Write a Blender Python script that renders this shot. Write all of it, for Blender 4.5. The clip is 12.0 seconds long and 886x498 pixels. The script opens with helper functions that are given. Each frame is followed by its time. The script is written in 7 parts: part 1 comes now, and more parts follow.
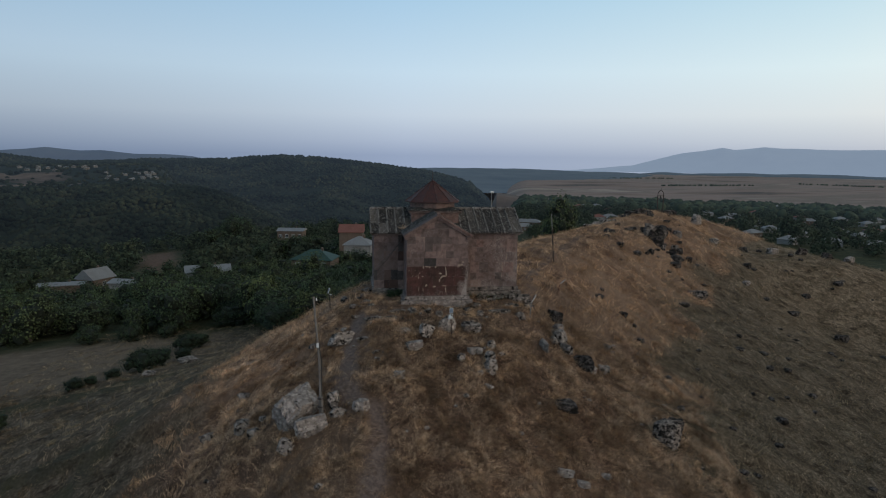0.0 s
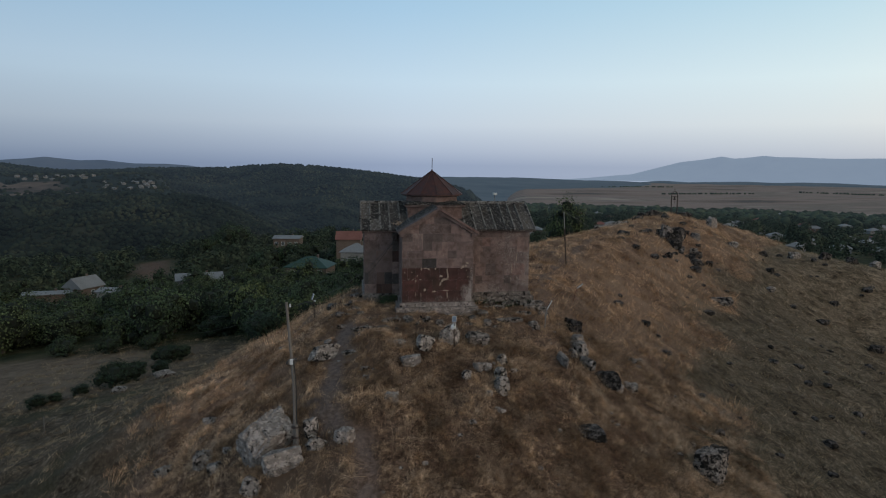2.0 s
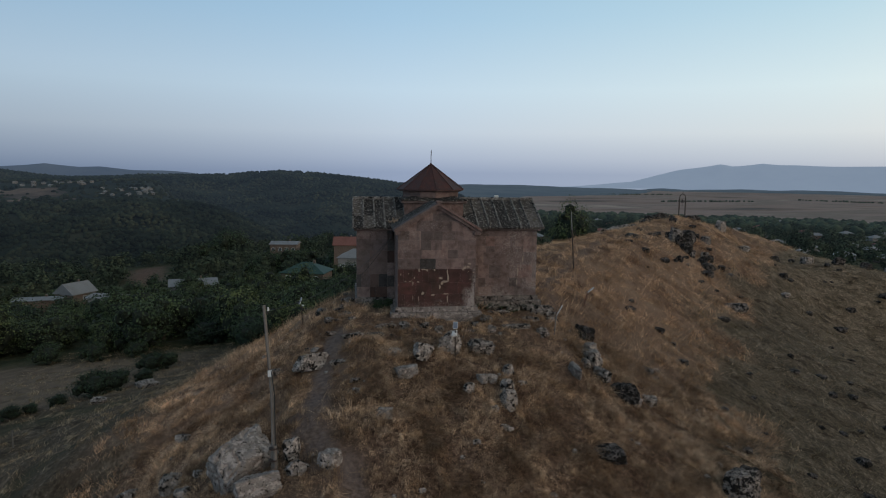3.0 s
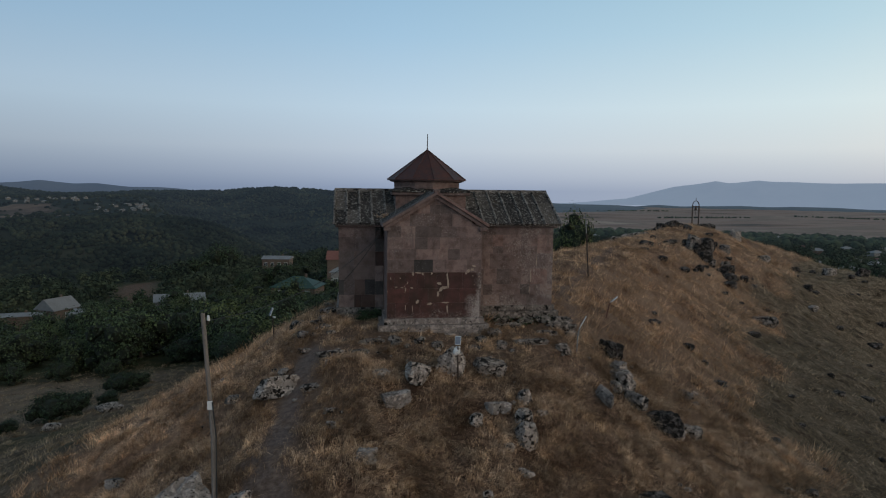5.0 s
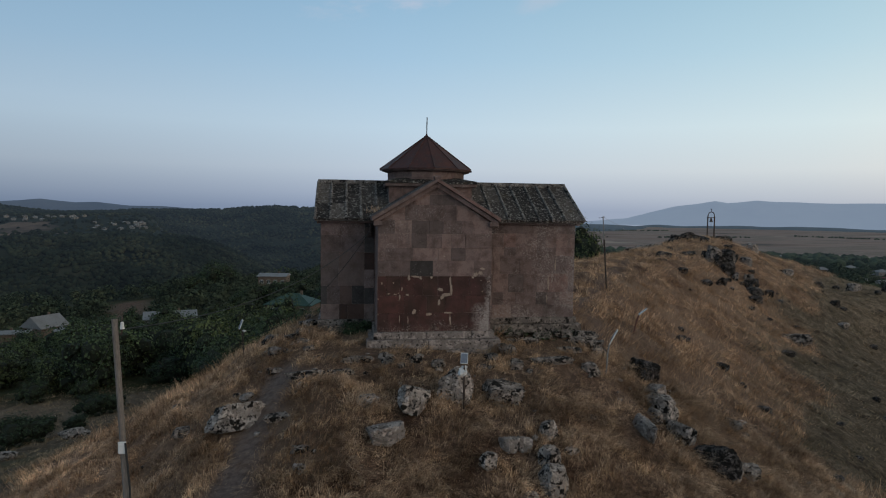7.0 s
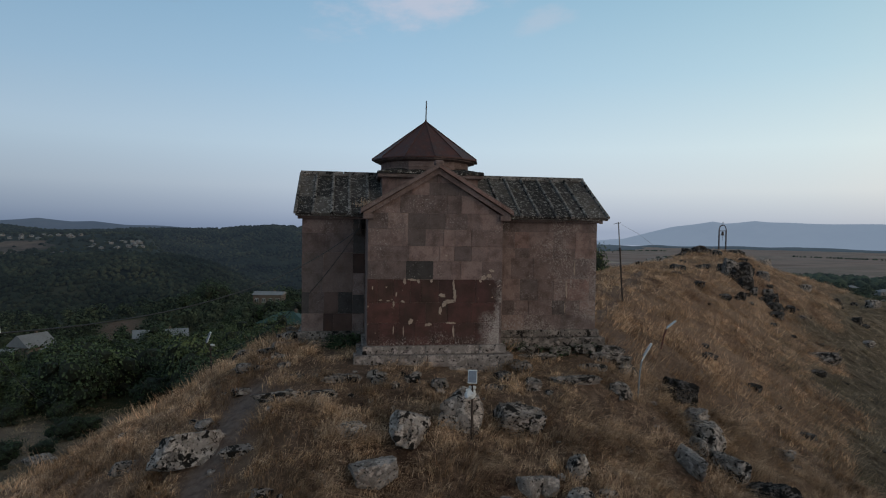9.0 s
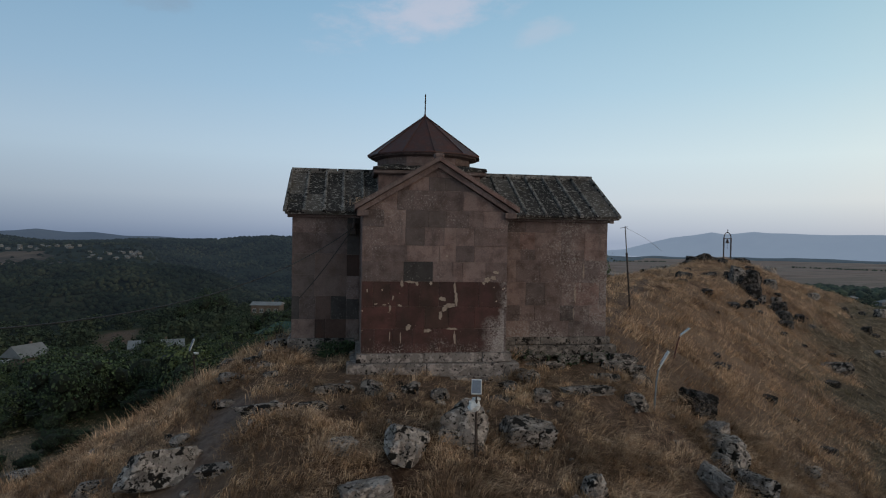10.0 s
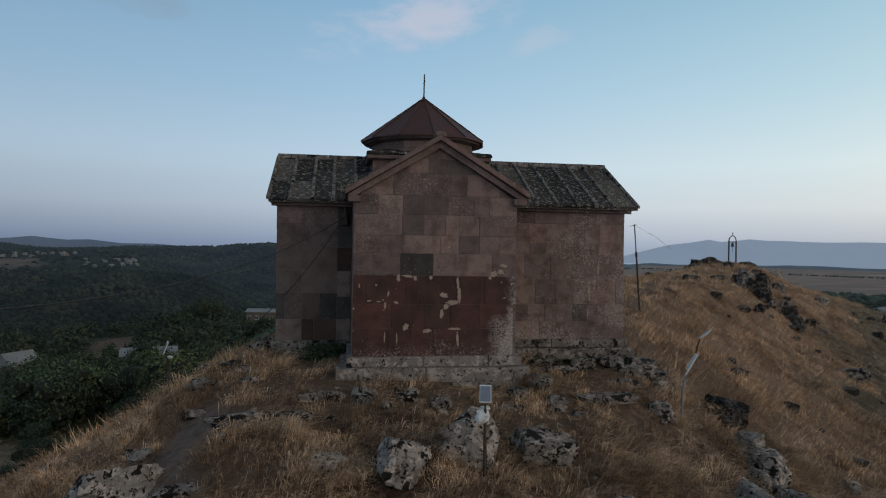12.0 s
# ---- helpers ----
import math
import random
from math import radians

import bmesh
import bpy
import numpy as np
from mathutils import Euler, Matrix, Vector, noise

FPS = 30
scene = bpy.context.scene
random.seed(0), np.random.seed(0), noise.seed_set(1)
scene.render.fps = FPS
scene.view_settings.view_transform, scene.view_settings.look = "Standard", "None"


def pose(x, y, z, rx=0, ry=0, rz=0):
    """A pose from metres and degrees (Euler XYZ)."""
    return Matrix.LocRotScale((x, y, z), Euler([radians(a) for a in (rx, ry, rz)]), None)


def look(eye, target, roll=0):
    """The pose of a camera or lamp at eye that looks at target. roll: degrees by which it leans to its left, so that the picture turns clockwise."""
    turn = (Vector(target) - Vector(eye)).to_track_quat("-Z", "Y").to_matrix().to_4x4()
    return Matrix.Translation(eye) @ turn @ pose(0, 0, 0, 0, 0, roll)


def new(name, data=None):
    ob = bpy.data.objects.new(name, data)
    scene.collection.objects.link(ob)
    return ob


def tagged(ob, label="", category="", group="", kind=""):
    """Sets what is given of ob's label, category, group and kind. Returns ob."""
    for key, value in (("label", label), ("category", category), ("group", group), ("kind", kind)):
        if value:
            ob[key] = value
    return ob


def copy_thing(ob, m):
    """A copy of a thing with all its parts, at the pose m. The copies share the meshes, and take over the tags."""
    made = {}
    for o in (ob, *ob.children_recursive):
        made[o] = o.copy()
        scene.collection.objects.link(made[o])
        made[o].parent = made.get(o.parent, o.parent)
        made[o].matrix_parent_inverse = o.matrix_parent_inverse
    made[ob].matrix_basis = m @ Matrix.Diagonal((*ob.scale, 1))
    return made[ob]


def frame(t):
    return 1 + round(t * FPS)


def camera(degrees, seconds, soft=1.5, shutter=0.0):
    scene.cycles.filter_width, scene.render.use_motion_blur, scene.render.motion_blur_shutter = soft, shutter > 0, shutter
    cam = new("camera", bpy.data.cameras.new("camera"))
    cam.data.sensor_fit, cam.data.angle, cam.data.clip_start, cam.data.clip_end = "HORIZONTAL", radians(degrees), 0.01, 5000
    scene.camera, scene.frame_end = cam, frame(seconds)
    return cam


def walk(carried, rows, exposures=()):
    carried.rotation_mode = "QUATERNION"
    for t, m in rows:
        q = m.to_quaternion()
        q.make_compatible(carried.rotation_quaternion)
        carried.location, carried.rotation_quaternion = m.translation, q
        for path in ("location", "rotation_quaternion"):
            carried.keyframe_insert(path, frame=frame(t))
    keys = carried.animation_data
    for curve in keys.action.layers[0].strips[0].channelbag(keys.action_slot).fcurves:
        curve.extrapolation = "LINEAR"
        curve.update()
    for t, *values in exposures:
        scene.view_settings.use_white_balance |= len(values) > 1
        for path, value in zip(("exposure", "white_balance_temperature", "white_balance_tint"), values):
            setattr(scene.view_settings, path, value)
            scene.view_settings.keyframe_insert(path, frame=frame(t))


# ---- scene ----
cam = camera(67.9, 12.0, soft=1.1)
PATH = [
    (0, (-5.798, -49.017, 9.93), (-5.532, -47.054, 9.65), 0.7),
    (0.5, (-5.669, -47.767, 9.601), (-5.403, -45.804, 9.326), 0.7),
    (1, (-5.441, -46.214, 9.246), (-5.174, -44.25, 8.978), 0.7),
    (1.5, (-5.252, -44.62, 8.828), (-4.986, -42.655, 8.568), 0.7),
    (2, (-5.066, -43.056, 8.457), (-4.799, -41.09, 8.205), 0.6),
    (2.5, (-4.836, -41.343, 7.997), (-4.569, -39.375, 7.757), 0.6),
    (3, (-4.647, -39.693, 7.591), (-4.377, -37.724, 7.361), 0.7),
    (5, (-3.936, -33.732, 6.106), (-3.655, -31.76, 5.927), 0.7),
    (5.5, (-3.773, -32.433, 5.792), (-3.491, -30.46, 5.626), 0.8),
    (6, (-3.605, -31.159, 5.485), (-3.323, -29.185, 5.333), 0.8),
    (6.5, (-3.469, -29.978, 5.188), (-3.186, -28.003, 5.053), 0.9),
    (7, (-3.328, -28.89, 4.911), (-3.046, -26.913, 4.791), 0.8),
    (9, (-2.917, -25.213, 4.009), (-2.63, -23.235, 3.95), 0.9),
    (9.5, (-2.823, -24.439, 3.815), (-2.534, -22.46, 3.773), 0.9),
    (10, (-2.731, -23.728, 3.647), (-2.442, -21.749, 3.621), 0.9),
    (10.5, (-2.67, -23.098, 3.508), (-2.378, -21.119, 3.494), 0.9),
    (11, (-2.629, -22.542, 3.368), (-2.334, -20.564, 3.367), 0.9),
    (11.5, (-2.58, -22.085, 3.268), (-2.283, -20.107, 3.267), 0.9),
    (12, (-2.547, -21.702, 3.177), (-2.249, -19.724, 3.174), 0.9),
]
walk(cam, [(t, look(eye, target, roll)) for t, eye, target, roll in PATH], [(0.0, 0.12), (2.5, 0.08), (5.0, 0.0), (12.0, 0.0)])

# ---- world, sun, exposure ----
def evening_sky():
    w = bpy.data.worlds.new("evening_sky")
    scene.world = w
    w.use_nodes = True
    nt = w.node_tree
    nt.nodes.clear()
    out = nt.nodes.new("ShaderNodeOutputWorld")
    back = nt.nodes.new("ShaderNodeBackground")
    sky = nt.nodes.new("ShaderNodeTexSky")
    sky.sky_type = "NISHITA"
    sky.sun_disc = False
    sky.sun_elevation, sky.sun_rotation = radians(SUN_UP), radians(SUN_AZ)
    sky.dust_density = 2.0
    dim = nt.nodes.new("ShaderNodeMix")
    dim.data_type, dim.blend_type = "RGBA", "MULTIPLY"
    dim.inputs[0].default_value = 1.0
    dim.inputs[7].default_value = (0.1, 0.1, 0.1, 1)
    nt.links.new(sky.outputs[0], dim.inputs[6])
    co = nt.nodes.new("ShaderNodeTexCoord")
    sep = nt.nodes.new("ShaderNodeSeparateXYZ")
    nt.links.new(co.outputs["Generated"], sep.inputs[0])
    ramp = nt.nodes.new("ShaderNodeValToRGB")
    nt.links.new(sep.outputs["Z"], ramp.inputs[0])
    stops = [(0.0, (0.34, 0.41, 0.53)), (0.022, (0.455, 0.53, 0.63)), (0.06, (0.60, 0.69, 0.755)), (0.12, (0.605, 0.76, 0.84)),
             (0.22, (0.44, 0.65, 0.79)), (0.36, (0.285, 0.505, 0.67)), (0.7, (0.22, 0.31, 0.39)), (1.0, (0.17, 0.24, 0.31))]
    els = ramp.color_ramp.elements
    els[0].position, els[0].color = stops[0][0], (*stops[0][1], 1)
    els[1].position, els[1].color = stops[-1][0], (*stops[-1][1], 1)
    for p, c in stops[1:-1]:
        els.new(p).color = (*c, 1)
    # the side of the afterglow is lighter and warmer than the side of the earth's shadow
    side = nt.nodes.new("ShaderNodeVectorMath")
    side.operation = "DOT_PRODUCT"
    nt.links.new(co.outputs["Generated"], side.inputs[0])
    side.inputs[1].default_value = (math.sin(radians(SUN_AZ)), math.cos(radians(SUN_AZ)), 0)
    tint = nt.nodes.new("ShaderNodeValToRGB")
    half = nt.nodes.new("ShaderNodeMath")
    half.operation = "MULTIPLY_ADD"
    half.inputs[1].default_value = half.inputs[2].default_value = 0.5
    nt.links.new(side.outputs["Value"], half.inputs[0])
    nt.links.new(half.outputs[0], tint.inputs[0])
    te = tint.color_ramp.elements
    te[0].position, te[0].color = 0.05, (0.635, 0.66, 0.745, 1)
    te[1].position, te[1].color = 1.0, (1.75, 1.32, 1.0, 1)
    te.new(0.30).color = (0.84, 0.86, 0.93, 1)
    te.new(0.58).color = (1.09, 1.03, 0.98, 1)
    lit = nt.nodes.new("ShaderNodeMix")
    lit.data_type, lit.blend_type = "RGBA", "MULTIPLY"
    lit.inputs[0].default_value = 1.0
    nt.links.new(ramp.outputs[0], lit.inputs[6])
    nt.links.new(tint.outputs[0], lit.inputs[7])
    # the earth's shadow, low down on the side away from the afterglow
    away = nt.nodes.new("ShaderNodeMapRange")
    away.inputs[1].default_value, away.inputs[2].default_value = 0.30, 0.06
    nt.links.new(half.outputs[0], away.inputs[0])
    near_ground = nt.nodes.new("ShaderNodeMapRange")
    near_ground.inputs[1].default_value, near_ground.inputs[2].default_value = 0.14, 0.0
    nt.links.new(sep.outputs["Z"], near_ground.inputs[0])
    veil = nt.nodes.new("ShaderNodeMath")
    veil.operation = "MULTIPLY"
    nt.links.new(away.outputs[0], veil.inputs[0])
    nt.links.new(near_ground.outputs[0], veil.inputs[1])
    low = nt.nodes.new("ShaderNodeMix")
    low.data_type, low.blend_type = "RGBA", "MULTIPLY"
    nt.links.new(veil.outputs[0], low.inputs[0])
    nt.links.new(lit.outputs[2], low.inputs[6])
    low.inputs[7].default_value = (0.66, 0.72, 0.74, 1)
    # thin cloud wisps high over the church: a slanting pink one, a faint one beside it, a grey one to the west
    def maths(op, a, b):
        m = nt.nodes.new("ShaderNodeMath")
        m.operation = op
        for v, i in ((a, 0), (b, 1)):
            if isinstance(v, (int, float)):
                m.inputs[i].default_value = v
            else:
                nt.links.new(v, m.inputs[i])
        return m.outputs[0]

    fray = nt.nodes.new("ShaderNodeTexNoise")
    fray.inputs["Scale"].default_value, fray.inputs["Detail"].default_value, fray.inputs["Roughness"].default_value = 11.0, 7.0, 0.6
    squash = nt.nodes.new("ShaderNodeMapping")
    squash.inputs["Scale"].default_value = (1.0, 1.0, 2.4)
    squash.inputs["Rotation"].default_value = (0, radians(-16), 0)
    nt.links.new(co.outputs["Generated"], squash.inputs[0])
    nt.links.new(squash.outputs[0], fray.inputs["Vector"])
    colour = low.outputs[2]
    for centre, along, length, width, tint_to, most in (((0.105, 0.937, 0.329), (0.953, -0.2, 0.24), 0.17, 0.050, (0.60, 0.585, 0.68), 0.62), ((0.27, 0.914, 0.299), (0.9, -0.25, 0.3), 0.05, 0.022, (0.56, 0.57, 0.66), 0.32),
                                                        ((-0.31, 0.898, 0.318), (1.0, 0.3, 0.03), 0.16, 0.028, (0.25, 0.345, 0.46), 0.62)):
        off = nt.nodes.new("ShaderNodeVectorMath")
        off.operation = "SUBTRACT"
        nt.links.new(co.outputs["Generated"], off.inputs[0])
        off.inputs[1].default_value = centre
        e1 = Vector(along).normalized()
        e2 = Vector(centre).cross(e1).normalized()
        squares = []
        for axis, size in ((e1, length), (e2, width)):
            d = nt.nodes.new("ShaderNodeVectorMath")
            d.operation = "DOT_PRODUCT"
            nt.links.new(off.outputs[0], d.inputs[0])
            d.inputs[1].default_value = axis / size
            squares.append(maths("POWER", maths("ABSOLUTE", d.outputs["Value"], 0), 2.0))
        body = maths("SUBTRACT", 1.0, maths("SQRT", maths("ADD", squares[0], squares[1]), 0))
        soft = nt.nodes.new("ShaderNodeMapRange")
        soft.interpolation_type = "SMOOTHSTEP"
        soft.inputs[1].default_value, soft.inputs[2].default_value, soft.inputs[4].default_value = 0.05, 1.0, most
        nt.links.new(maths("ADD", body, maths("MULTIPLY", maths("SUBTRACT", fray.outputs[0], 0.47), 2.6)), soft.inputs[0])
        keep_in = nt.nodes.new("ShaderNodeMapRange")
        keep_in.inputs[1].default_value, keep_in.inputs[2].default_value = -0.5, 0.2
        nt.links.new(body, keep_in.inputs[0])
        cloud = nt.nodes.new("ShaderNodeMix")
        cloud.data_type = "RGBA"
        cloud.inputs[7].default_value = (*tint_to, 1)
        nt.links.new(maths("MULTIPLY", soft.outputs[0], keep_in.outputs[0]), cloud.inputs[0])
        nt.links.new(colour, cloud.inputs[6])
        colour = cloud.outputs[2]
    mix = nt.nodes.new("ShaderNodeMix")
    mix.data_type = "RGBA"
    mix.inputs[0].default_value = 0.9
    nt.links.new(dim.outputs[2], mix.inputs[6])
    nt.links.new(colour, mix.inputs[7])
    nt.links.new(mix.outputs[2], back.inputs[0])
    back.inputs[1].default_value = SKY
    nt.links.new(back.outputs[0], out.inputs[0])


SUN_AZ, SUN_UP, SKY = 118.0, 3.0, 1.08
evening_sky()
glow = bpy.data.lights.new("afterglow_sun", "SUN")
glow.energy, glow.angle, glow.color = 0.55, radians(40), (1.0, 0.74, 0.55)
sun_ob = new("afterglow_sun", glow)
sun_ob.matrix_world = look((0, 0, 0), (-math.sin(radians(SUN_AZ + 18)), -math.cos(radians(SUN_AZ + 18)), -0.45))


# ---- materials ----
class Nodes:
    """A short way to write node trees."""

    def __init__(self, name):
        self.mat = bpy.data.materials.new(name)
        self.mat.use_nodes = True
        self.nt = self.mat.node_tree
        self.shader = self.nt.nodes["Principled BSDF"]
        self.place = self.add("ShaderNodeNewGeometry").outputs["Position"]
        self.local = self.add("ShaderNodeTexCoord").outputs["Object"]
        self.lot = self.add("ShaderNodeObjectInfo").outputs["Random"]
        self.island = self.nt.nodes["Geometry"].outputs["Random Per Island"]

    def add(self, kind):
        return self.nt.nodes.new(kind)

    def link(self, a, b):
        self.nt.links.new(a, b)

    def noise(self, scale, detail=4.0, rough=0.55, where=None, stretch=None, shift=None):
        n = self.add("ShaderNodeTexNoise")
        n.inputs["Scale"].default_value, n.inputs["Detail"].default_value, n.inputs["Roughness"].default_value = scale, detail, rough
        v = where or self.place
        if stretch:
            m = self.add("ShaderNodeMapping")
            m.inputs["Scale"].default_value = stretch
            self.link(v, m.inputs[0])
            v = m.outputs[0]
        if shift is not None:
            s = self.add("ShaderNodeVectorMath")
            s.operation = "ADD"
            self.link(v, s.inputs[0])
            big = self.math("MULTIPLY", shift, 57.0)
            self.link(big, s.inputs[1])
            v = s.outputs[0]
        self.link(v, n.inputs["Vector"])
        return n.outputs[0]

    def ramp(self, fac, stops, sharp=False):
        r = self.add("ShaderNodeValToRGB")
        els = r.color_ramp.elements
        for i, (p, c) in enumerate(stops):
            e = els[i] if i < 2 else els.new(p)
            e.position = p
            e.color = (*c, 1) if isinstance(c, tuple) else (c, c, c, 1)
        if sharp:
            r.color_ramp.interpolation = "CONSTANT"
        self.link(fac, r.inputs[0])
        return r.outputs[0]

    def step(self, fac, a, b):
        m = self.add("ShaderNodeMapRange")
        m.inputs[1].default_value, m.inputs[2].default_value = a, b
        self.link(fac, m.inputs[0])
        return m.outputs[0]

    def math(self, op, a, b):
        m = self.add("ShaderNodeMath")
        m.operation = op
        for v, s in ((a, m.inputs[0]), (b, m.inputs[1])):
            if isinstance(v, (int, float)):
                s.default_value = v
            else:
                self.link(v, s)
        return m.outputs[0]

    def mix(self, fac, a, b, how="MIX"):
        m = self.add("ShaderNodeMix")
        m.data_type, m.blend_type = "RGBA", how
        for v, s in ((fac, m.inputs[0]), (a, m.inputs[6]), (b, m.inputs[7])):
            if isinstance(v, (int, float)):
                s.default_value = v
            elif isinstance(v, tuple):
                s.default_value = (*v, 1)
            else:
                self.link(v, s)
        return m.outputs[2]

    def bleached(self):
        """How far the dry grass has bleached: on the windy ridge to the north-east and on the west flank more than before the church."""
        sep = self.add("ShaderNodeSeparateXYZ")
        self.link(self.place, sep.inputs[0])
        wave = self.math("MULTIPLY", self.math("SUBTRACT", self.noise(0.22, 3), 0.5), 9.0)
        north = self.step(self.math("ADD", sep.outputs[1], wave), -4.0, 9.0)
        west = self.math("MULTIPLY", self.step(self.math("SUBTRACT", wave, sep.outputs[0]), 5.0, 9.5), self.step(sep.outputs[1], -14.0, -7.0))
        return self.math("MAXIMUM", self.math("MULTIPLY", north, 0.35), west)

    def attr(self, name):
        a = self.add("ShaderNodeAttribute")
        a.attribute_name = name
        s = self.add("ShaderNodeSeparateColor")
        self.link(a.outputs["Color"], s.inputs[0])
        return s.outputs

    def done(self, colour, rough=0.9, bump=None, height=0.02, metal=0.0, spec=0.3):
        s = self.shader
        if isinstance(colour, tuple):
            s.inputs["Base Color"].default_value = (*colour, 1)
        else:
            self.link(colour, s.inputs["Base Color"])
        if isinstance(rough, float):
            s.inputs["Roughness"].default_value = rough
        else:
            self.link(rough, s.inputs["Roughness"])
        s.inputs["Metallic"].default_value = metal
        s.inputs["Specular IOR Level"].default_value = spec
        if bump is not None:
            b = self.add("ShaderNodeBump")
            b.inputs["Strength"].default_value, b.inputs["Distance"].default_value = 0.8, height
            self.link(bump, b.inputs["Height"])
            self.link(b.outputs[0], s.inputs["Normal"])
        return self.mat


def ground_material():
    n = Nodes("dry_hill_ground")
    cover, more = n.attr("cover"), n.attr("more")
    fine, mid, wide = n.noise(5.0, 8, 0.72), n.noise(0.9, 5), n.noise(0.12, 4)
    straw = n.ramp(fine, [(0.30, (0.022, 0.014, 0.011)), (0.48, (0.110, 0.069, 0.049)), (0.70, (0.29, 0.192, 0.134))])
    straw = n.mix(n.step(mid, 0.42, 0.64), straw, (0.52, 0.46, 0.42), "MULTIPLY")
    straw = n.mix(n.step(wide, 0.42, 0.68), straw, (0.16, 0.108, 0.076))
    olive = n.ramp(n.math("ADD", n.math("MULTIPLY", fine, 0.6), n.math("MULTIPLY", n.noise(1.5, 6, 0.7, stretch=(1.3, 0.6, 1.0)), 0.4)), [(0.36, (0.024, 0.021, 0.015)), (0.5, (0.092, 0.074, 0.052)), (0.63, (0.26, 0.205, 0.150))])
    olive = n.mix(n.step(n.noise(0.5, 5, 0.65), 0.45, 0.62), olive, (0.50, 0.50, 0.46), "MULTIPLY")
    bleach = n.bleached()
    straw = n.mix(bleach, straw, (2.1, 2.0, 1.92), "MULTIPLY")
    olive = n.mix(n.step(n.noise(0.8, 5, 0.6, stretch=(0.7, 1.6, 1.0)), 0.56, 0.66), olive, (0.30, 0.28, 0.25), "MULTIPLY")
    far_east = n.add("ShaderNodeSeparateXYZ")
    n.link(n.place, far_east.inputs[0])
    olive = n.mix(n.step(far_east.outputs[0], 40.0, 60.0), olive, (1.75, 1.60, 1.50), "MULTIPLY")
    c = n.mix(cover[1], straw, olive)
    soil = n.ramp(fine, [(0.3, (0.085, 0.062, 0.054)), (0.7, (0.235, 0.178, 0.156))])
    worn = n.math("MULTIPLY", cover[0], n.step(n.math("ADD", mid, n.math("MULTIPLY", fine, 0.4)), 0.48, 0.72))
    c = n.mix(worn, c, soil)
    meadow = n.ramp(n.noise(0.6, 7, 0.65), [(0.3, (0.10, 0.073, 0.051)), (0.7, (0.200, 0.148, 0.107))])
    c = n.mix(more[1], c, meadow)
    scrub = n.ramp(n.noise(0.25, 7, 0.7), [(0.3, (0.016, 0.021, 0.011)), (0.52, (0.040, 0.043, 0.021)), (0.7, (0.10, 0.082, 0.045))])
    c = n.mix(cover[2], c, scrub)
    strips = n.noise(0.0028, 6, 0.62, stretch=(0.8, 1.5, 1.0))
    plain = n.ramp(strips, [(0.34, (0.08, 0.072, 0.066)), (0.41, (0.20, 0.138, 0.116)), (0.50, (0.25, 0.182, 0.154)), (0.56, (0.17, 0.132, 0.112)), (0.64, (0.32, 0.25, 0.21))])
    c = n.mix(more[0], c, plain)
    plot = n.ramp(n.noise(0.7, 4), [(0.3, (0.09, 0.055, 0.04)), (0.7, (0.16, 0.10, 0.07))])
    c = n.mix(more[2], c, plot)
    return n.done(c, 0.95, n.math("ADD", fine, mid), 0.25, spec=0.1)


def blade_material(name, dark, mid, light, green=0.0):
    n = Nodes(name)
    tuft = n.math("ADD", n.math("MULTIPLY", n.island, 0.45), n.math("MULTIPLY", n.step(n.noise(3.4, 3, 0.6), 0.32, 0.68), 0.55))
    c = n.ramp(tuft, [(0.1, dark), (0.5, mid), (0.9, light)])
    patch = n.noise(0.45, 5, 0.62)
    c = n.mix(n.step(patch, 0.46, 0.60), c, (0.46, 0.43, 0.40), "MULTIPLY")
    c = n.mix(n.bleached(), c, (1.45, 1.37, 1.32), "MULTIPLY")
    c = n.mix(n.step(n.noise(1.3, 4), 0.48, 0.64), c, (1.45, 1.40, 1.30), "MULTIPLY")
    if green:
        c = n.mix(n.math("MULTIPLY", n.step(n.noise(0.6, 3), 0.5, 0.7), green), c, (0.10, 0.105, 0.04))
    return n.done(c, 0.85, spec=0.15)


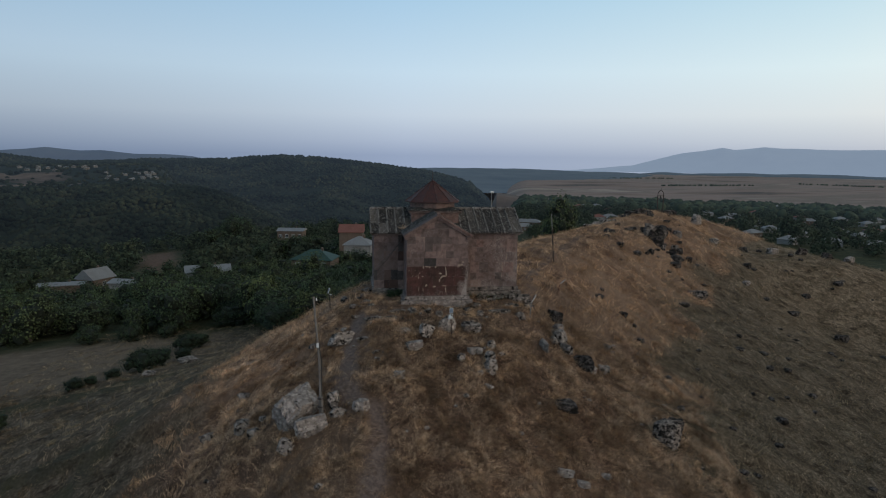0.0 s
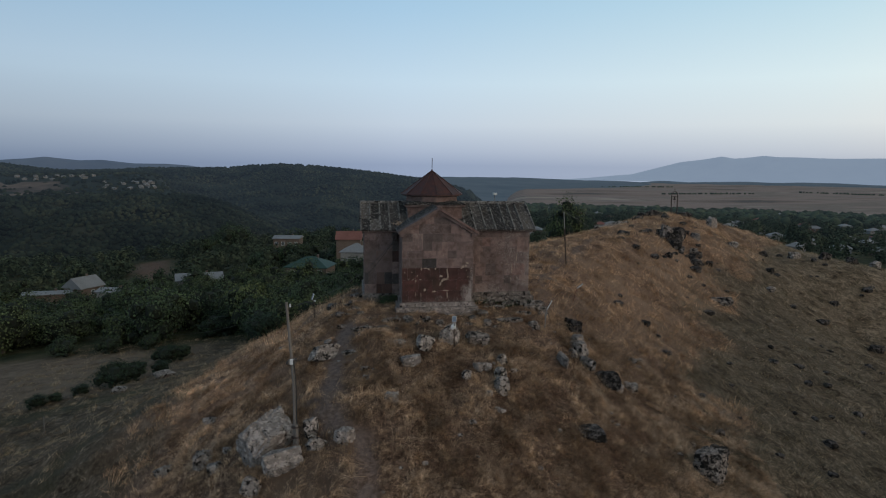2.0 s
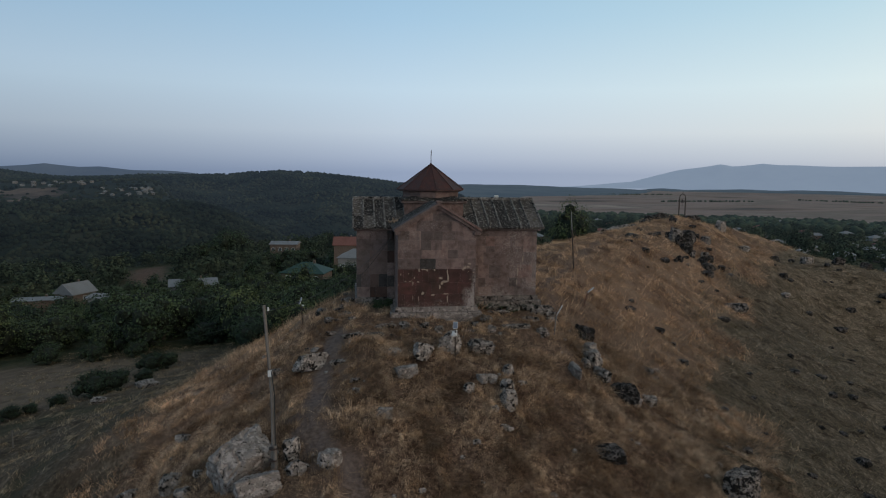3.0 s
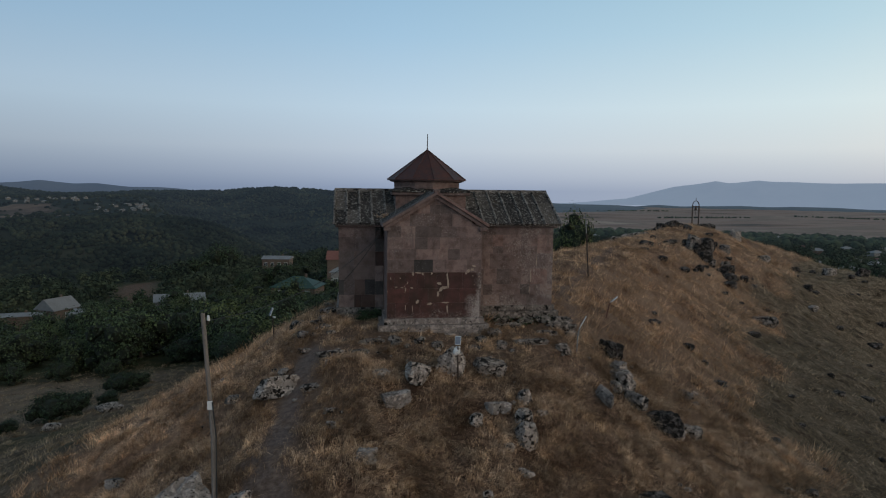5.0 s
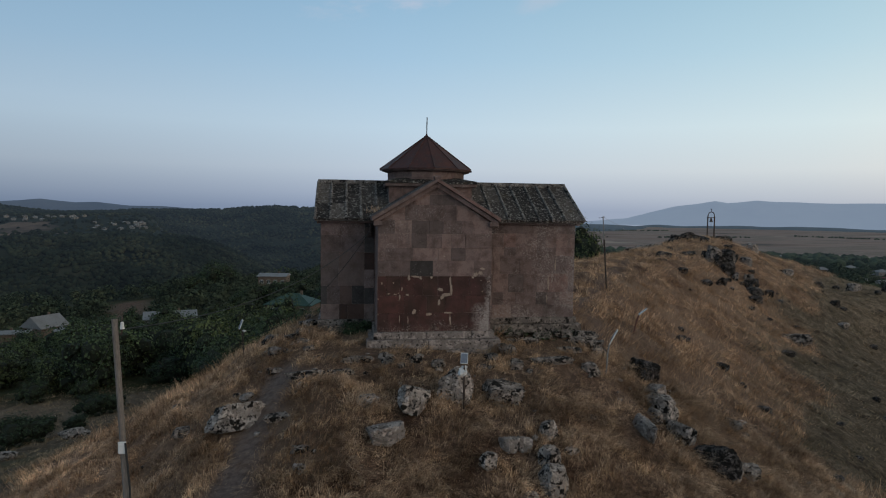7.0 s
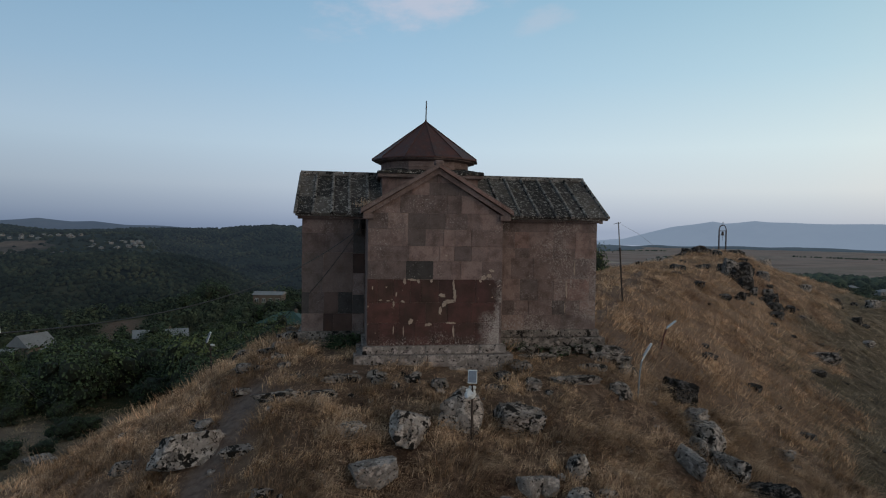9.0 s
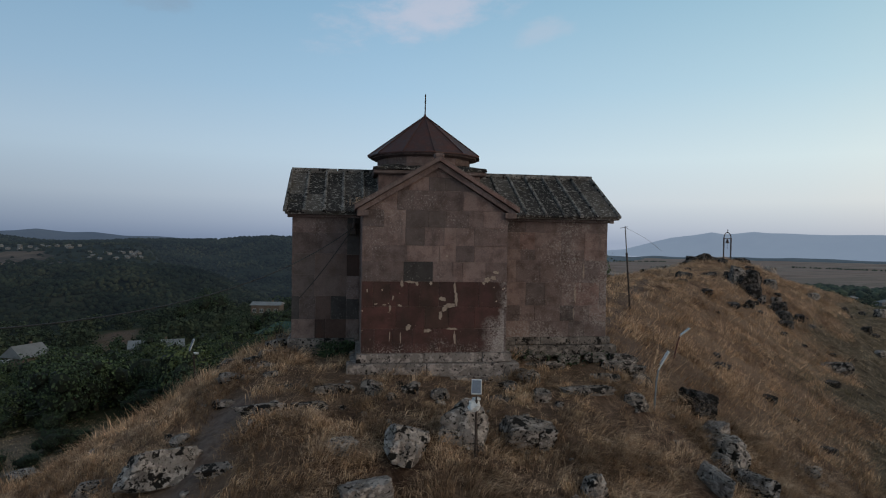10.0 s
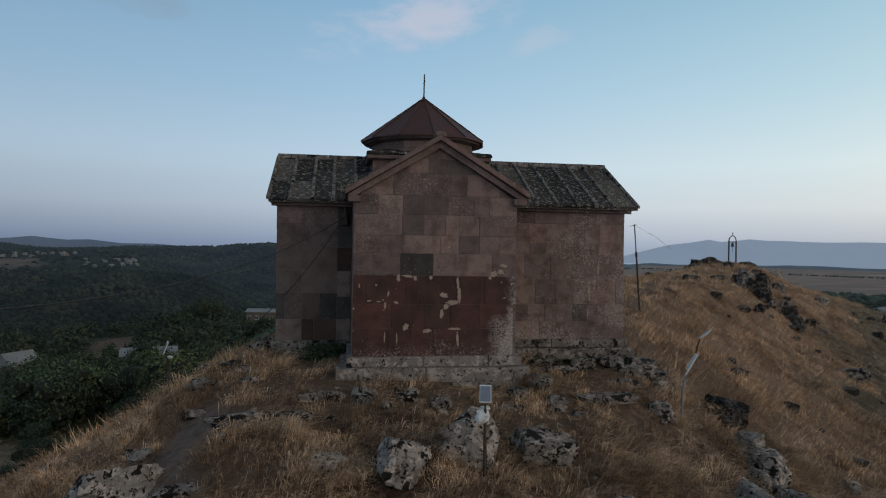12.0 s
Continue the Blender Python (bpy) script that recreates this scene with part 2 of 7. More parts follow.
def tuff_material():
    n = Nodes("weathered_tuff_ashlar")
    tone = n.ramp(n.lot, [(0.0, (0.092, 0.073, 0.068)), (0.12, (0.150, 0.109, 0.100)), (0.30, (0.192, 0.134, 0.120)), (0.48, (0.210, 0.147, 0.131)), (0.60, (0.160, 0.112, 0.100)),
                          (0.72, (0.120, 0.089, 0.082)), (0.82, (0.175, 0.122, 0.109)), (0.92, (0.220, 0.158, 0.140)), (1.0, (0.190, 0.115, 0.099))])
    grain, blot = n.noise(30, 6, 0.7), n.noise(3.0, 6, 0.65)
    c = n.mix(n.step(blot, 0.44, 0.64), tone, (0.62, 0.59, 0.58), "MULTIPLY")
    c = n.mix(n.step(n.noise(1.3, 4), 0.5, 0.7), c, (1.16, 1.12, 1.10), "MULTIPLY")
    c = n.mix(0.55, c, n.ramp(grain, [(0.30, 0.45), (0.66, 1.05)]), "MULTIPLY")
    stain = n.step(n.noise(1.1, 5, 0.6, stretch=(1.8, 1.8, 0.3)), 0.56, 0.74)
    c = n.mix(n.math("MULTIPLY", stain, 0.55), c, (0.062, 0.050, 0.046))
    pits = n.step(n.noise(13, 7, 0.75), 0.62, 0.66)
    c = n.mix(n.math("MULTIPLY", pits, 0.7), c, (0.05, 0.04, 0.036))
    sep = n.add("ShaderNodeSeparateXYZ")
    n.link(n.place, sep.inputs[0])
    # pale lichen, thickest on the east corner and low down
    corner = n.math("MAXIMUM", n.math("MULTIPLY", n.step(sep.outputs[0], 3.2, 6.1), 0.075), n.math("MULTIPLY", n.step(n.math("MULTIPLY", sep.outputs[2], -1.0), -1.4, -0.4), 0.08))
    lichen = n.math("MULTIPLY", n.step(n.math("ADD", n.noise(19, 7, 0.75), corner), 0.55, 0.60), n.step(n.math("ADD", n.noise(0.8, 5, 0.65), corner), 0.46, 0.62))
    c = n.mix(n.math("MULTIPLY", lichen, 0.5), c, (0.36, 0.32, 0.295))
    return n.done(c, 0.92, n.math("ADD", grain, n.math("MULTIPLY", blot, 2.0)), 0.014, spec=0.2)


def stained_tuff_material():
    n = Nodes("rain_stained_tuff")
    tone = n.ramp(n.lot, [(0.0, (0.040, 0.026, 0.023)), (0.3, (0.11, 0.068, 0.057)), (0.6, (0.18, 0.128, 0.112)), (0.8, (0.085, 0.050, 0.041)), (1.0, (0.14, 0.090, 0.076))])
    grain, blot = n.noise(38, 5, 0.6), n.noise(2.2, 5, 0.6)
    rust = n.step(n.noise(0.8, 4, 0.6, stretch=(1.5, 1.5, 0.5)), 0.5, 0.7)
    c = n.mix(n.math("MULTIPLY", rust, 0.55), tone, (0.13, 0.055, 0.030))
    c = n.mix(n.step(blot, 0.4, 0.75), c, (0.62, 0.6, 0.58), "MULTIPLY")
    c = n.mix(0.5, c, n.ramp(grain, [(0.3, 0.5), (0.7, 1.0)]), "MULTIPLY")
    return n.done(c, 0.9, n.math("ADD", grain, n.math("MULTIPLY", blot, 2.0)), 0.012, spec=0.2)


def grey_tuff_material(name, dark, light):
    n = Nodes(name)
    grain, blot = n.noise(34, 6, 0.7), n.noise(3, 6, 0.65)
    tone = n.ramp(n.lot, [(0.0, dark), (1.0, light)])
    c = n.mix(n.step(blot, 0.42, 0.66), tone, (0.66, 0.64, 0.62), "MULTIPLY")
    c = n.mix(0.5, c, n.ramp(grain, [(0.3, 0.45), (0.7, 1.05)]), "MULTIPLY")
    fleck = n.math("MULTIPLY", n.step(n.noise(17, 6, 0.72), 0.58, 0.62), n.step(n.noise(1.4, 4), 0.45, 0.6))
    c = n.mix(n.math("MULTIPLY", fleck, 0.5), c, (0.30, 0.265, 0.245))
    return n.done(c, 0.92, n.math("ADD", grain, blot), 0.012, spec=0.2)


def red_paint_material():
    n = Nodes("faded_red_paint_on_stone")
    grain, blot = n.noise(24, 6, 0.7), n.noise(2.0, 6, 0.65)
    tone = n.ramp(n.lot, [(0.0, (0.062, 0.030, 0.027)), (0.35, (0.096, 0.040, 0.034)), (0.7, (0.075, 0.033, 0.029)), (1.0, (0.070, 0.037, 0.029))])
    c = n.mix(n.step(blot, 0.40, 0.62), tone, (0.52, 0.60, 0.56), "MULTIPLY")
    c = n.mix(0.5, c, n.ramp(grain, [(0.3, 0.55), (0.7, 1.0)]), "MULTIPLY")
    c = n.mix(n.math("MULTIPLY", n.step(n.noise(1.2, 5, 0.65, stretch=(1.6, 1.6, 0.5)), 0.50, 0.68), 0.6), c, (0.040, 0.026, 0.021))
    peel = n.math("MULTIPLY", n.step(n.noise(5.5, 6, 0.65), 0.665, 0.69), n.step(n.noise(0.9, 2), 0.44, 0.56))
    c = n.mix(peel, c, (0.44, 0.33, 0.25))
    sepz = n.add("ShaderNodeSeparateXYZ")
    n.link(n.place, sepz.inputs[0])
    salt = n.math("MULTIPLY", n.step(n.noise(26, 6, 0.7), 0.52, 0.62), n.step(n.math("ADD", n.math("MULTIPLY", sepz.outputs[2], -0.55), n.noise(1.3, 3)), 0.08, 0.34))
    rim = n.math("MULTIPLY", n.math("SUBTRACT", sepz.outputs[0], n.math("MULTIPLY", n.math("MINIMUM", sepz.outputs[2], 2.0), 0.33)), 0.8)
    edge = n.math("MULTIPLY", n.step(n.noise(22, 6, 0.7), 0.40, 0.56), n.step(n.math("ADD", rim, n.noise(1.7, 4)), 1.22, 1.55))
    bare = n.step(n.math("ADD", rim, n.noise(3.1, 7, 0.75)), 1.50, 1.58)
    c = n.mix(n.math("MULTIPLY", bare, 0.8), c, (0.19, 0.155, 0.14))
    c = n.mix(n.math("MULTIPLY", n.math("MAXIMUM", salt, edge), 0.75), c, (0.36, 0.31, 0.285))
    return n.done(c, 0.85, n.math("ADD", grain, blot), 0.008, spec=0.25)


def lichen_rock_material(name, pale, dark, amount):
    n = Nodes(name)
    grain, blot = n.noise(26, 6, 0.7), n.noise(2.6, 6, 0.6)
    c = n.ramp(blot, [(0.3, dark), (0.48, tuple(0.6 * a + 0.4 * b for a, b in zip(pale, dark))), (0.68, pale)])
    c = n.mix(0.45, c, n.ramp(grain, [(0.3, 0.45), (0.7, 1.05)]), "MULTIPLY")
    # white crusts, then black ones with crisp edges, broad and small
    white = n.step(n.noise(4.2, 7, 0.68, shift=n.lot), 0.52, 0.57)
    c = n.mix(n.math("MULTIPLY", white, 0.62), c, tuple(min(0.55, 1.6 * v) for v in pale))
    broad = n.step(n.noise(3.6, 6, 0.66, shift=n.lot), 0.62 - 0.14 * amount, 0.63 - 0.14 * amount)
    c = n.mix(broad, c, (0.012, 0.010, 0.009))
    small = n.step(n.noise(11, 6, 0.68, shift=n.lot), 0.60 - 0.07 * amount, 0.615 - 0.07 * amount)
    c = n.mix(small, c, (0.014, 0.012, 0.010))
    return n.done(c, 0.93, n.math("ADD", grain, n.math("MULTIPLY", blot, 2.5)), 0.05, spec=0.2)


def roof_stone_material():
    n = Nodes("lichen_covered_roof_stone")
    tone = n.ramp(n.lot, [(0.0, (0.024, 0.021, 0.020)), (0.6, (0.046, 0.039, 0.036)), (0.85, (0.070, 0.060, 0.054)), (1.0, (0.10, 0.086, 0.077))])
    grain, blot = n.noise(30, 6, 0.65), n.noise(4.0, 6, 0.6)
    c = n.mix(n.step(blot, 0.4, 0.7), tone, (0.6, 0.58, 0.55), "MULTIPLY")
    spots = n.step(n.noise(9, 7, 0.78), 0.545, 0.585)
    c = n.mix(n.math("MULTIPLY", spots, 0.8), c, (0.30, 0.275, 0.25))
    moss = n.step(n.noise(1.6, 5, 0.6), 0.60, 0.72)
    c = n.mix(n.math("MULTIPLY", moss, 0.5), c, (0.075, 0.056, 0.034))
    return n.done(c, 0.95, n.math("ADD", grain, blot), 0.03, spec=0.15)


def rust_metal_material():
    n = Nodes("rusty_red_sheet_metal")
    streak = n.noise(3.2, 5, 0.6, stretch=(1.0, 1.0, 0.35))
    c = n.ramp(streak, [(0.3, (0.026, 0.012, 0.011)), (0.55, (0.062, 0.023, 0.019)), (0.75, (0.105, 0.040, 0.029))])
    c = n.mix(n.step(n.noise(14, 5, 0.6), 0.56, 0.7), c, (0.10, 0.042, 0.030))
    return n.done(c, n.ramp(streak, [(0.3, 0.5), (0.7, 0.75)]), n.noise(9, 4), 0.006, metal=0.25, spec=0.4)


def plain_material(name, a, b, scale=6.0, rough=0.8, metal=0.0, stretch=None, height=0.004, spec=0.3):
    n = Nodes(name)
    grain = n.noise(scale, 5, 0.6, n.local, stretch)
    c = n.ramp(grain, [(0.3, a), (0.7, b)])
    c = n.mix(n.step(n.noise(scale * 0.17, 4), 0.45, 0.75), c, (0.82, 0.8, 0.78), "MULTIPLY")
    return n.done(c, rough, grain, height, metal, spec)


def leaf_material(name, dark, light):
    n = Nodes(name)
    c = n.ramp(n.island, [(0.0, dark), (1.0, light)])
    kind = n.ramp(n.lot, [(0.0, (0.50, 0.56, 0.58)), (0.3, (0.85, 0.88, 0.82)), (0.6, (1.10, 1.08, 0.92)), (0.8, (0.60, 0.66, 0.66)), (1.0, (1.0, 1.02, 0.95))])
    c = n.mix(1.0, c, kind, "MULTIPLY")
    return n.done(c, 0.7, spec=0.2)


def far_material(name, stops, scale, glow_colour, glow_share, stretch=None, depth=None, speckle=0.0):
    """Distant land: lit by the sky, with the blue haze of the distance put onto its surface as a faint glow that grows
    from depth[0] to depth[1] metres away.
    """
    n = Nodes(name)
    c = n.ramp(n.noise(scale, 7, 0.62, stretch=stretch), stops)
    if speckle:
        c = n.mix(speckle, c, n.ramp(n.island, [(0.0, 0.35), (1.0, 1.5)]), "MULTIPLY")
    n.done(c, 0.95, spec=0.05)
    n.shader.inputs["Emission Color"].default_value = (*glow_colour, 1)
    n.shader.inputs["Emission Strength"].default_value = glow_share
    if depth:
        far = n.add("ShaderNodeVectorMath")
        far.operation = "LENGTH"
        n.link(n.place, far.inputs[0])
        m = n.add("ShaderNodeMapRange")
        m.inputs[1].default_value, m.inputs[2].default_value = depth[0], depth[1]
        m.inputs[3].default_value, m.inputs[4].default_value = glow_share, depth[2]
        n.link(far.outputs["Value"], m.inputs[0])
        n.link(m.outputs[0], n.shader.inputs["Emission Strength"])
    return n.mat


GROUND = ground_material()
STRAW = blade_material("dry_straw_grass", (0.10, 0.063, 0.042), (0.40, 0.260, 0.168), (0.84, 0.605, 0.41))
HAY = blade_material("olive_dry_grass", (0.060, 0.048, 0.033), (0.205, 0.163, 0.112), (0.52, 0.41, 0.295), 0.4)
TUFF, STAINED, REDSTONE = tuff_material(), stained_tuff_material(), red_paint_material()
GREYTUFF = grey_tuff_material("grey_brown_tuff", (0.105, 0.080, 0.074), (0.150, 0.113, 0.102))
DARKTUFF = grey_tuff_material("dark_grey_tuff", (0.048, 0.042, 0.040), (0.082, 0.070, 0.066))
MORTAR = plain_material("old_lime_mortar", (0.13, 0.095, 0.083), (0.27, 0.205, 0.178), 12, 0.95)
PLINTH = lichen_rock_material("lichened_plinth_stone", (0.27, 0.226, 0.206), (0.12, 0.098, 0.089), 0.12)
DARKPLINTH = lichen_rock_material("mossy_dark_plinth_stone", (0.20, 0.169, 0.153), (0.07, 0.058, 0.051), 0.3)
LEDGEROCK = lichen_rock_material("weathered_bedrock", (0.25, 0.212, 0.19), (0.09, 0.075, 0.067), 0.62)
ROCK = lichen_rock_material("pale_lichened_rock", (0.33, 0.284, 0.255), (0.11, 0.092, 0.082), 0.46)
CLEANROCK = lichen_rock_material("pale_grey_boulder", (0.29, 0.251, 0.228), (0.14, 0.118, 0.107), 0.02)
DARKROCK = lichen_rock_material("dark_lichened_crag", (0.125, 0.106, 0.098), (0.045, 0.038, 0.035), 0.9)
ROOFSTONE, RUST = roof_stone_material(), rust_metal_material()
RIBSTONE = lichen_rock_material("lichened_roof_rib", (0.20, 0.18, 0.165), (0.085, 0.074, 0.068), 0.4)
PLASTER = plain_material("cream_plaster_remnant", (0.22, 0.165, 0.13), (0.34, 0.265, 0.21), 20, 0.95)
WOOD = plain_material("weathered_grey_wood", (0.10, 0.085, 0.076), (0.21, 0.182, 0.162), 8, 0.9, 0, (8, 8, 0.6), 0.006)
DARKMETAL = plain_material("dark_rusted_steel", (0.035, 0.028, 0.026), (0.085, 0.06, 0.05), 20, 0.65, 0.5)
GREYMETAL = plain_material("dull_grey_steel", (0.16, 0.16, 0.165), (0.26, 0.26, 0.26), 12, 0.55, 0.5)
WHITEMETAL = plain_material("white_painted_metal", (0.46, 0.46, 0.46), (0.60, 0.60, 0.59), 10, 0.5, 0.0)
PANEL = plain_material("solar_cells", (0.14, 0.15, 0.18), (0.20, 0.21, 0.24), 30, 0.2, 0.2, None, 0.0005, 0.6)
BLACK = plain_material("black_cable_rubber", (0.012, 0.012, 0.013), (0.03, 0.03, 0.03), 20, 0.6)
REDPOST = plain_material("red_brown_painted_post", (0.065, 0.024, 0.021), (0.12, 0.04, 0.033), 14, 0.6)
LEAVES = [leaf_material("green_leaves", (0.016, 0.026, 0.015), (0.108, 0.145, 0.072)),
          leaf_material("dark_green_leaves", (0.012, 0.021, 0.013), (0.078, 0.108, 0.057)),
          leaf_material("yellow_green_leaves", (0.020, 0.030, 0.015), (0.126, 0.150, 0.068))]
# for the cores of tree crowns: inner shade put into a dark colour
CROWNSHADE = plain_material("shade_dark_crown_core", (0.010, 0.014, 0.009), (0.022, 0.026, 0.016), 9, 0.9)
BARK = plain_material("grey_brown_bark", (0.06, 0.048, 0.04), (0.13, 0.105, 0.085), 10, 0.95, 0, (4, 4, 0.6), 0.02)
WALLWHITE = plain_material("grey_white_house_wall", (0.20, 0.19, 0.185), (0.29, 0.27, 0.26), 2, 0.9)
WALLBROWN = plain_material("brown_boarded_wall", (0.10, 0.072, 0.058), (0.17, 0.125, 0.10), 3, 0.9)
ROOFGREY = plain_material("grey_corrugated_roof", (0.15, 0.15, 0.155), (0.24, 0.235, 0.235), 2.5, 0.7, 0.1, (1, 6, 1))
ROOFGREEN = plain_material("green_metal_roof", (0.020, 0.046, 0.038), (0.030, 0.066, 0.052), 1.5, 0.6, 0.1)
ROOFRED = plain_material("faded_red_roof", (0.15, 0.060, 0.048), (0.21, 0.09, 0.07), 2.0, 0.8)
GLASS = plain_material("dark_window_glass", (0.02, 0.023, 0.03), (0.035, 0.04, 0.05), 2, 0.12, 0.0, None, 0.0005, 0.6)
# emission below stands in for haze over far land, woods and village trees
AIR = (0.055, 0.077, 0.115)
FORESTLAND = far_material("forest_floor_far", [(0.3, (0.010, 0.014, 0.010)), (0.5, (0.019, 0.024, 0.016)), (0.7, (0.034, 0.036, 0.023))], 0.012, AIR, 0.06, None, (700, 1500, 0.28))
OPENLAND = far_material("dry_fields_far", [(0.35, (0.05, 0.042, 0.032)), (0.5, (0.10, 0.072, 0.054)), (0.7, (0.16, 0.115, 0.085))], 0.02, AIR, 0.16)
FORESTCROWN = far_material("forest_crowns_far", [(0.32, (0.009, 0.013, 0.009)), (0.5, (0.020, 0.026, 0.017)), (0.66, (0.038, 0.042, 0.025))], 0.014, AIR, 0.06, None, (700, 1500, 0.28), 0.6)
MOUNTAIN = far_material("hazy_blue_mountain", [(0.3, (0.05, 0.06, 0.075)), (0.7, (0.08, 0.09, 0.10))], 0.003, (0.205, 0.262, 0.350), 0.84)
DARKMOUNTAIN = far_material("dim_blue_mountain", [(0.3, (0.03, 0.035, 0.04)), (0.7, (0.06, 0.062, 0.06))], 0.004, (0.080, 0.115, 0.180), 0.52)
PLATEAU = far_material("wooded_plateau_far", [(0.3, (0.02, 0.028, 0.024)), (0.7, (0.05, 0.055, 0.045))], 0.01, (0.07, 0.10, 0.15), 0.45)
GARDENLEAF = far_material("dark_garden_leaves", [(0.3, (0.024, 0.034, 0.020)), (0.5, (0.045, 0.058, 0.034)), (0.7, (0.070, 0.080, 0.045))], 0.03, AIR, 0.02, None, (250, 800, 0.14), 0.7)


# ---- mesh helpers ----
def mesh_of(name, verts, faces, material, smooth=False):
    me = bpy.data.meshes.new(name)
    me.from_pydata(verts, [], faces)
    me.materials.append(material)
    if smooth:
        me.shade_smooth()
    me.update()
    return me


def part(name, bm, material, parent, label=""):
    me = bpy.data.meshes.new(name)
    bm.to_mesh(me)
    bm.free()
    me.materials.append(material)
    ob = new(name, me)
    ob.parent = parent
    if label:
        ob["label"] = label
    return ob


def thing(name, m, label, category, group="", kind=""):
    ob = new(name)
    ob.empty_display_size = 0.2
    ob.matrix_world = m
    return tagged(ob, label, category, group, kind)


def box(bm, x0, x1, y0, y1, z0, z1, bevel=0.0, m=None):
    made = bmesh.ops.create_cube(bm, size=1.0)["verts"]
    for v in made:
        v.co = Vector((x0 + (v.co.x + 0.5) * (x1 - x0), y0 + (v.co.y + 0.5) * (y1 - y0), z0 + (v.co.z + 0.5) * (z1 - z0)))
    if bevel:
        edges = {e for v in made for e in v.link_edges}
        made = [v for v in bmesh.ops.bevel(bm, geom=list(edges), offset=bevel, segments=1, affect="EDGES", profile=0.5)["verts"]]
    if m is not None:
        bmesh.ops.transform(bm, matrix=m, verts=made)
    return bm


def rod(bm, points, radius, sides=8, end_radius=None):
    """A round bar along points, tapering to end_radius."""
    rings = []
    pts = [Vector(p) for p in points]
    last = radius if end_radius is None else end_radius
    for i, p in enumerate(pts):
        ahead = (pts[min(i + 1, len(pts) - 1)] - pts[max(i - 1, 0)]).normalized()
        side = ahead.orthogonal().normalized()
        up = ahead.cross(side)
        r = radius + (last - radius) * i / max(len(pts) - 1, 1)
        rings.append([bm.verts.new(p + r * (math.cos(a) * side + math.sin(a) * up)) for a in (2 * math.pi * k / sides for k in range(sides))])
    for a, b in zip(rings[:-1], rings[1:]):
        # match the ring seams, so that the bar does not twist
        shift = min(range(sides), key=lambda s: sum((a[k].co - b[(k + s) % sides].co).length for k in range(0, sides, 2)))
        b[:] = b[shift:] + b[:shift]
        for k in range(sides):
            bm.faces.new((a[k], a[(k + 1) % sides], b[(k + 1) % sides], b[k]))
    bm.faces.new(rings[0][::-1])
    bm.faces.new(rings[-1])
    return bm


def clip(poly, a, b, c):
    """The part of a plane polygon where a*u + b*v <= c."""
    out = []
    for i, p in enumerate(poly):
        q = poly[(i + 1) % len(poly)]
        sp, sq = a * p[0] + b * p[1] - c, a * q[0] + b * q[1] - c
        if sp <= 0:
            out.append(p)
        if sp * sq < 0:
            t = sp / (sp - sq)
            out.append((p[0] + t * (q[0] - p[0]), p[1] + t * (q[1] - p[1])))
    return out


def shrink(poly, d):
    """A convex polygon drawn in by d on all sides."""
    out = poly
    area = sum(p[0] * q[1] - q[0] * p[1] for p, q in zip(poly, poly[1:] + poly[:1]))
    s = 1 if area > 0 else -1
    for p, q in zip(poly, poly[1:] + poly[:1]):
        ex, ey = q[0] - p[0], q[1] - p[1]
        length = math.hypot(ex, ey)
        if length < 1e-6:
            continue
        a, b = s * ey / length, -s * ex / length
        out = clip(out, a, b, a * p[0] + b * p[1] - d)
    return out


def stone_data(poly, lay, proud, joint=0.003, bevel=0.006, depth=0.06):
    """Vertices and faces of one cut stone: poly in the wall's (u, v), lay(u, v, out) its place in the world."""
    outer = shrink(poly, joint)
    inner = shrink(poly, joint + bevel)
    if len(outer) < 3 or len(inner) != len(outer):
        inner = outer
        if len(outer) < 3:
            return None
    n = len(outer)
    verts = [lay(u, v, proud - depth) for u, v in outer] + [lay(u, v, proud - bevel * 0.7) for u, v in outer] + [lay(u, v, proud) for u, v in inner]
    faces = [tuple(range(2 * n, 3 * n))]
    for k in range(n):
        j = (k + 1) % n
        faces += [(k, j, n + j, n + k), (n + k, n + j, 2 * n + j, 2 * n + k)]
    return verts, faces


def courses(u0, u1, levels, rng, short, long):
    """Stone outlines of a wall in courses between u0 and u1, with broken joints."""
    out = []
    for low, high in zip(levels[:-1], levels[1:]):
        u = u0
        while u < u1 - 1e-6:
            w = rng.uniform(short, long)
            e = u1 if u1 - (u + w) < short * 0.7 else u + w
            out.append([(u, low), (e, low), (e, high), (u, high)])
            u = e
    return out


# ---- the ground ----
CREST = [(-3, -60, -24), (-3, -30, -11.2), (-2.5, -20, -6.2), (-1.5, -14, -3.1), (-0.5, -9.5, -1.05), (0, -5.5, -0.15), (2, 0, 0), (8, 8.5, 0), (12.5, 14.5, 0.5),
         (18, 21.5, 1.0), (24, 27, 1.4), (33, 35.5, 1.8), (42, 47, 2.2), (52, 58, -0.5), (75, 80, -10), (130, 130, -26)]
SPUR = [(42, 44, 0.2), (54, 42.5, -3.9), (66, 41.5, -5.4), (78, 42, -7.8), (120, 40, -15), (200, 20, -24)]
FAR_SPUR = [(52, 60, -1.5), (70, 80, -8.4), (93, 88, -12.5), (103, 82, -13.9), (112, 72, -16.5), (130, 50, -22)]
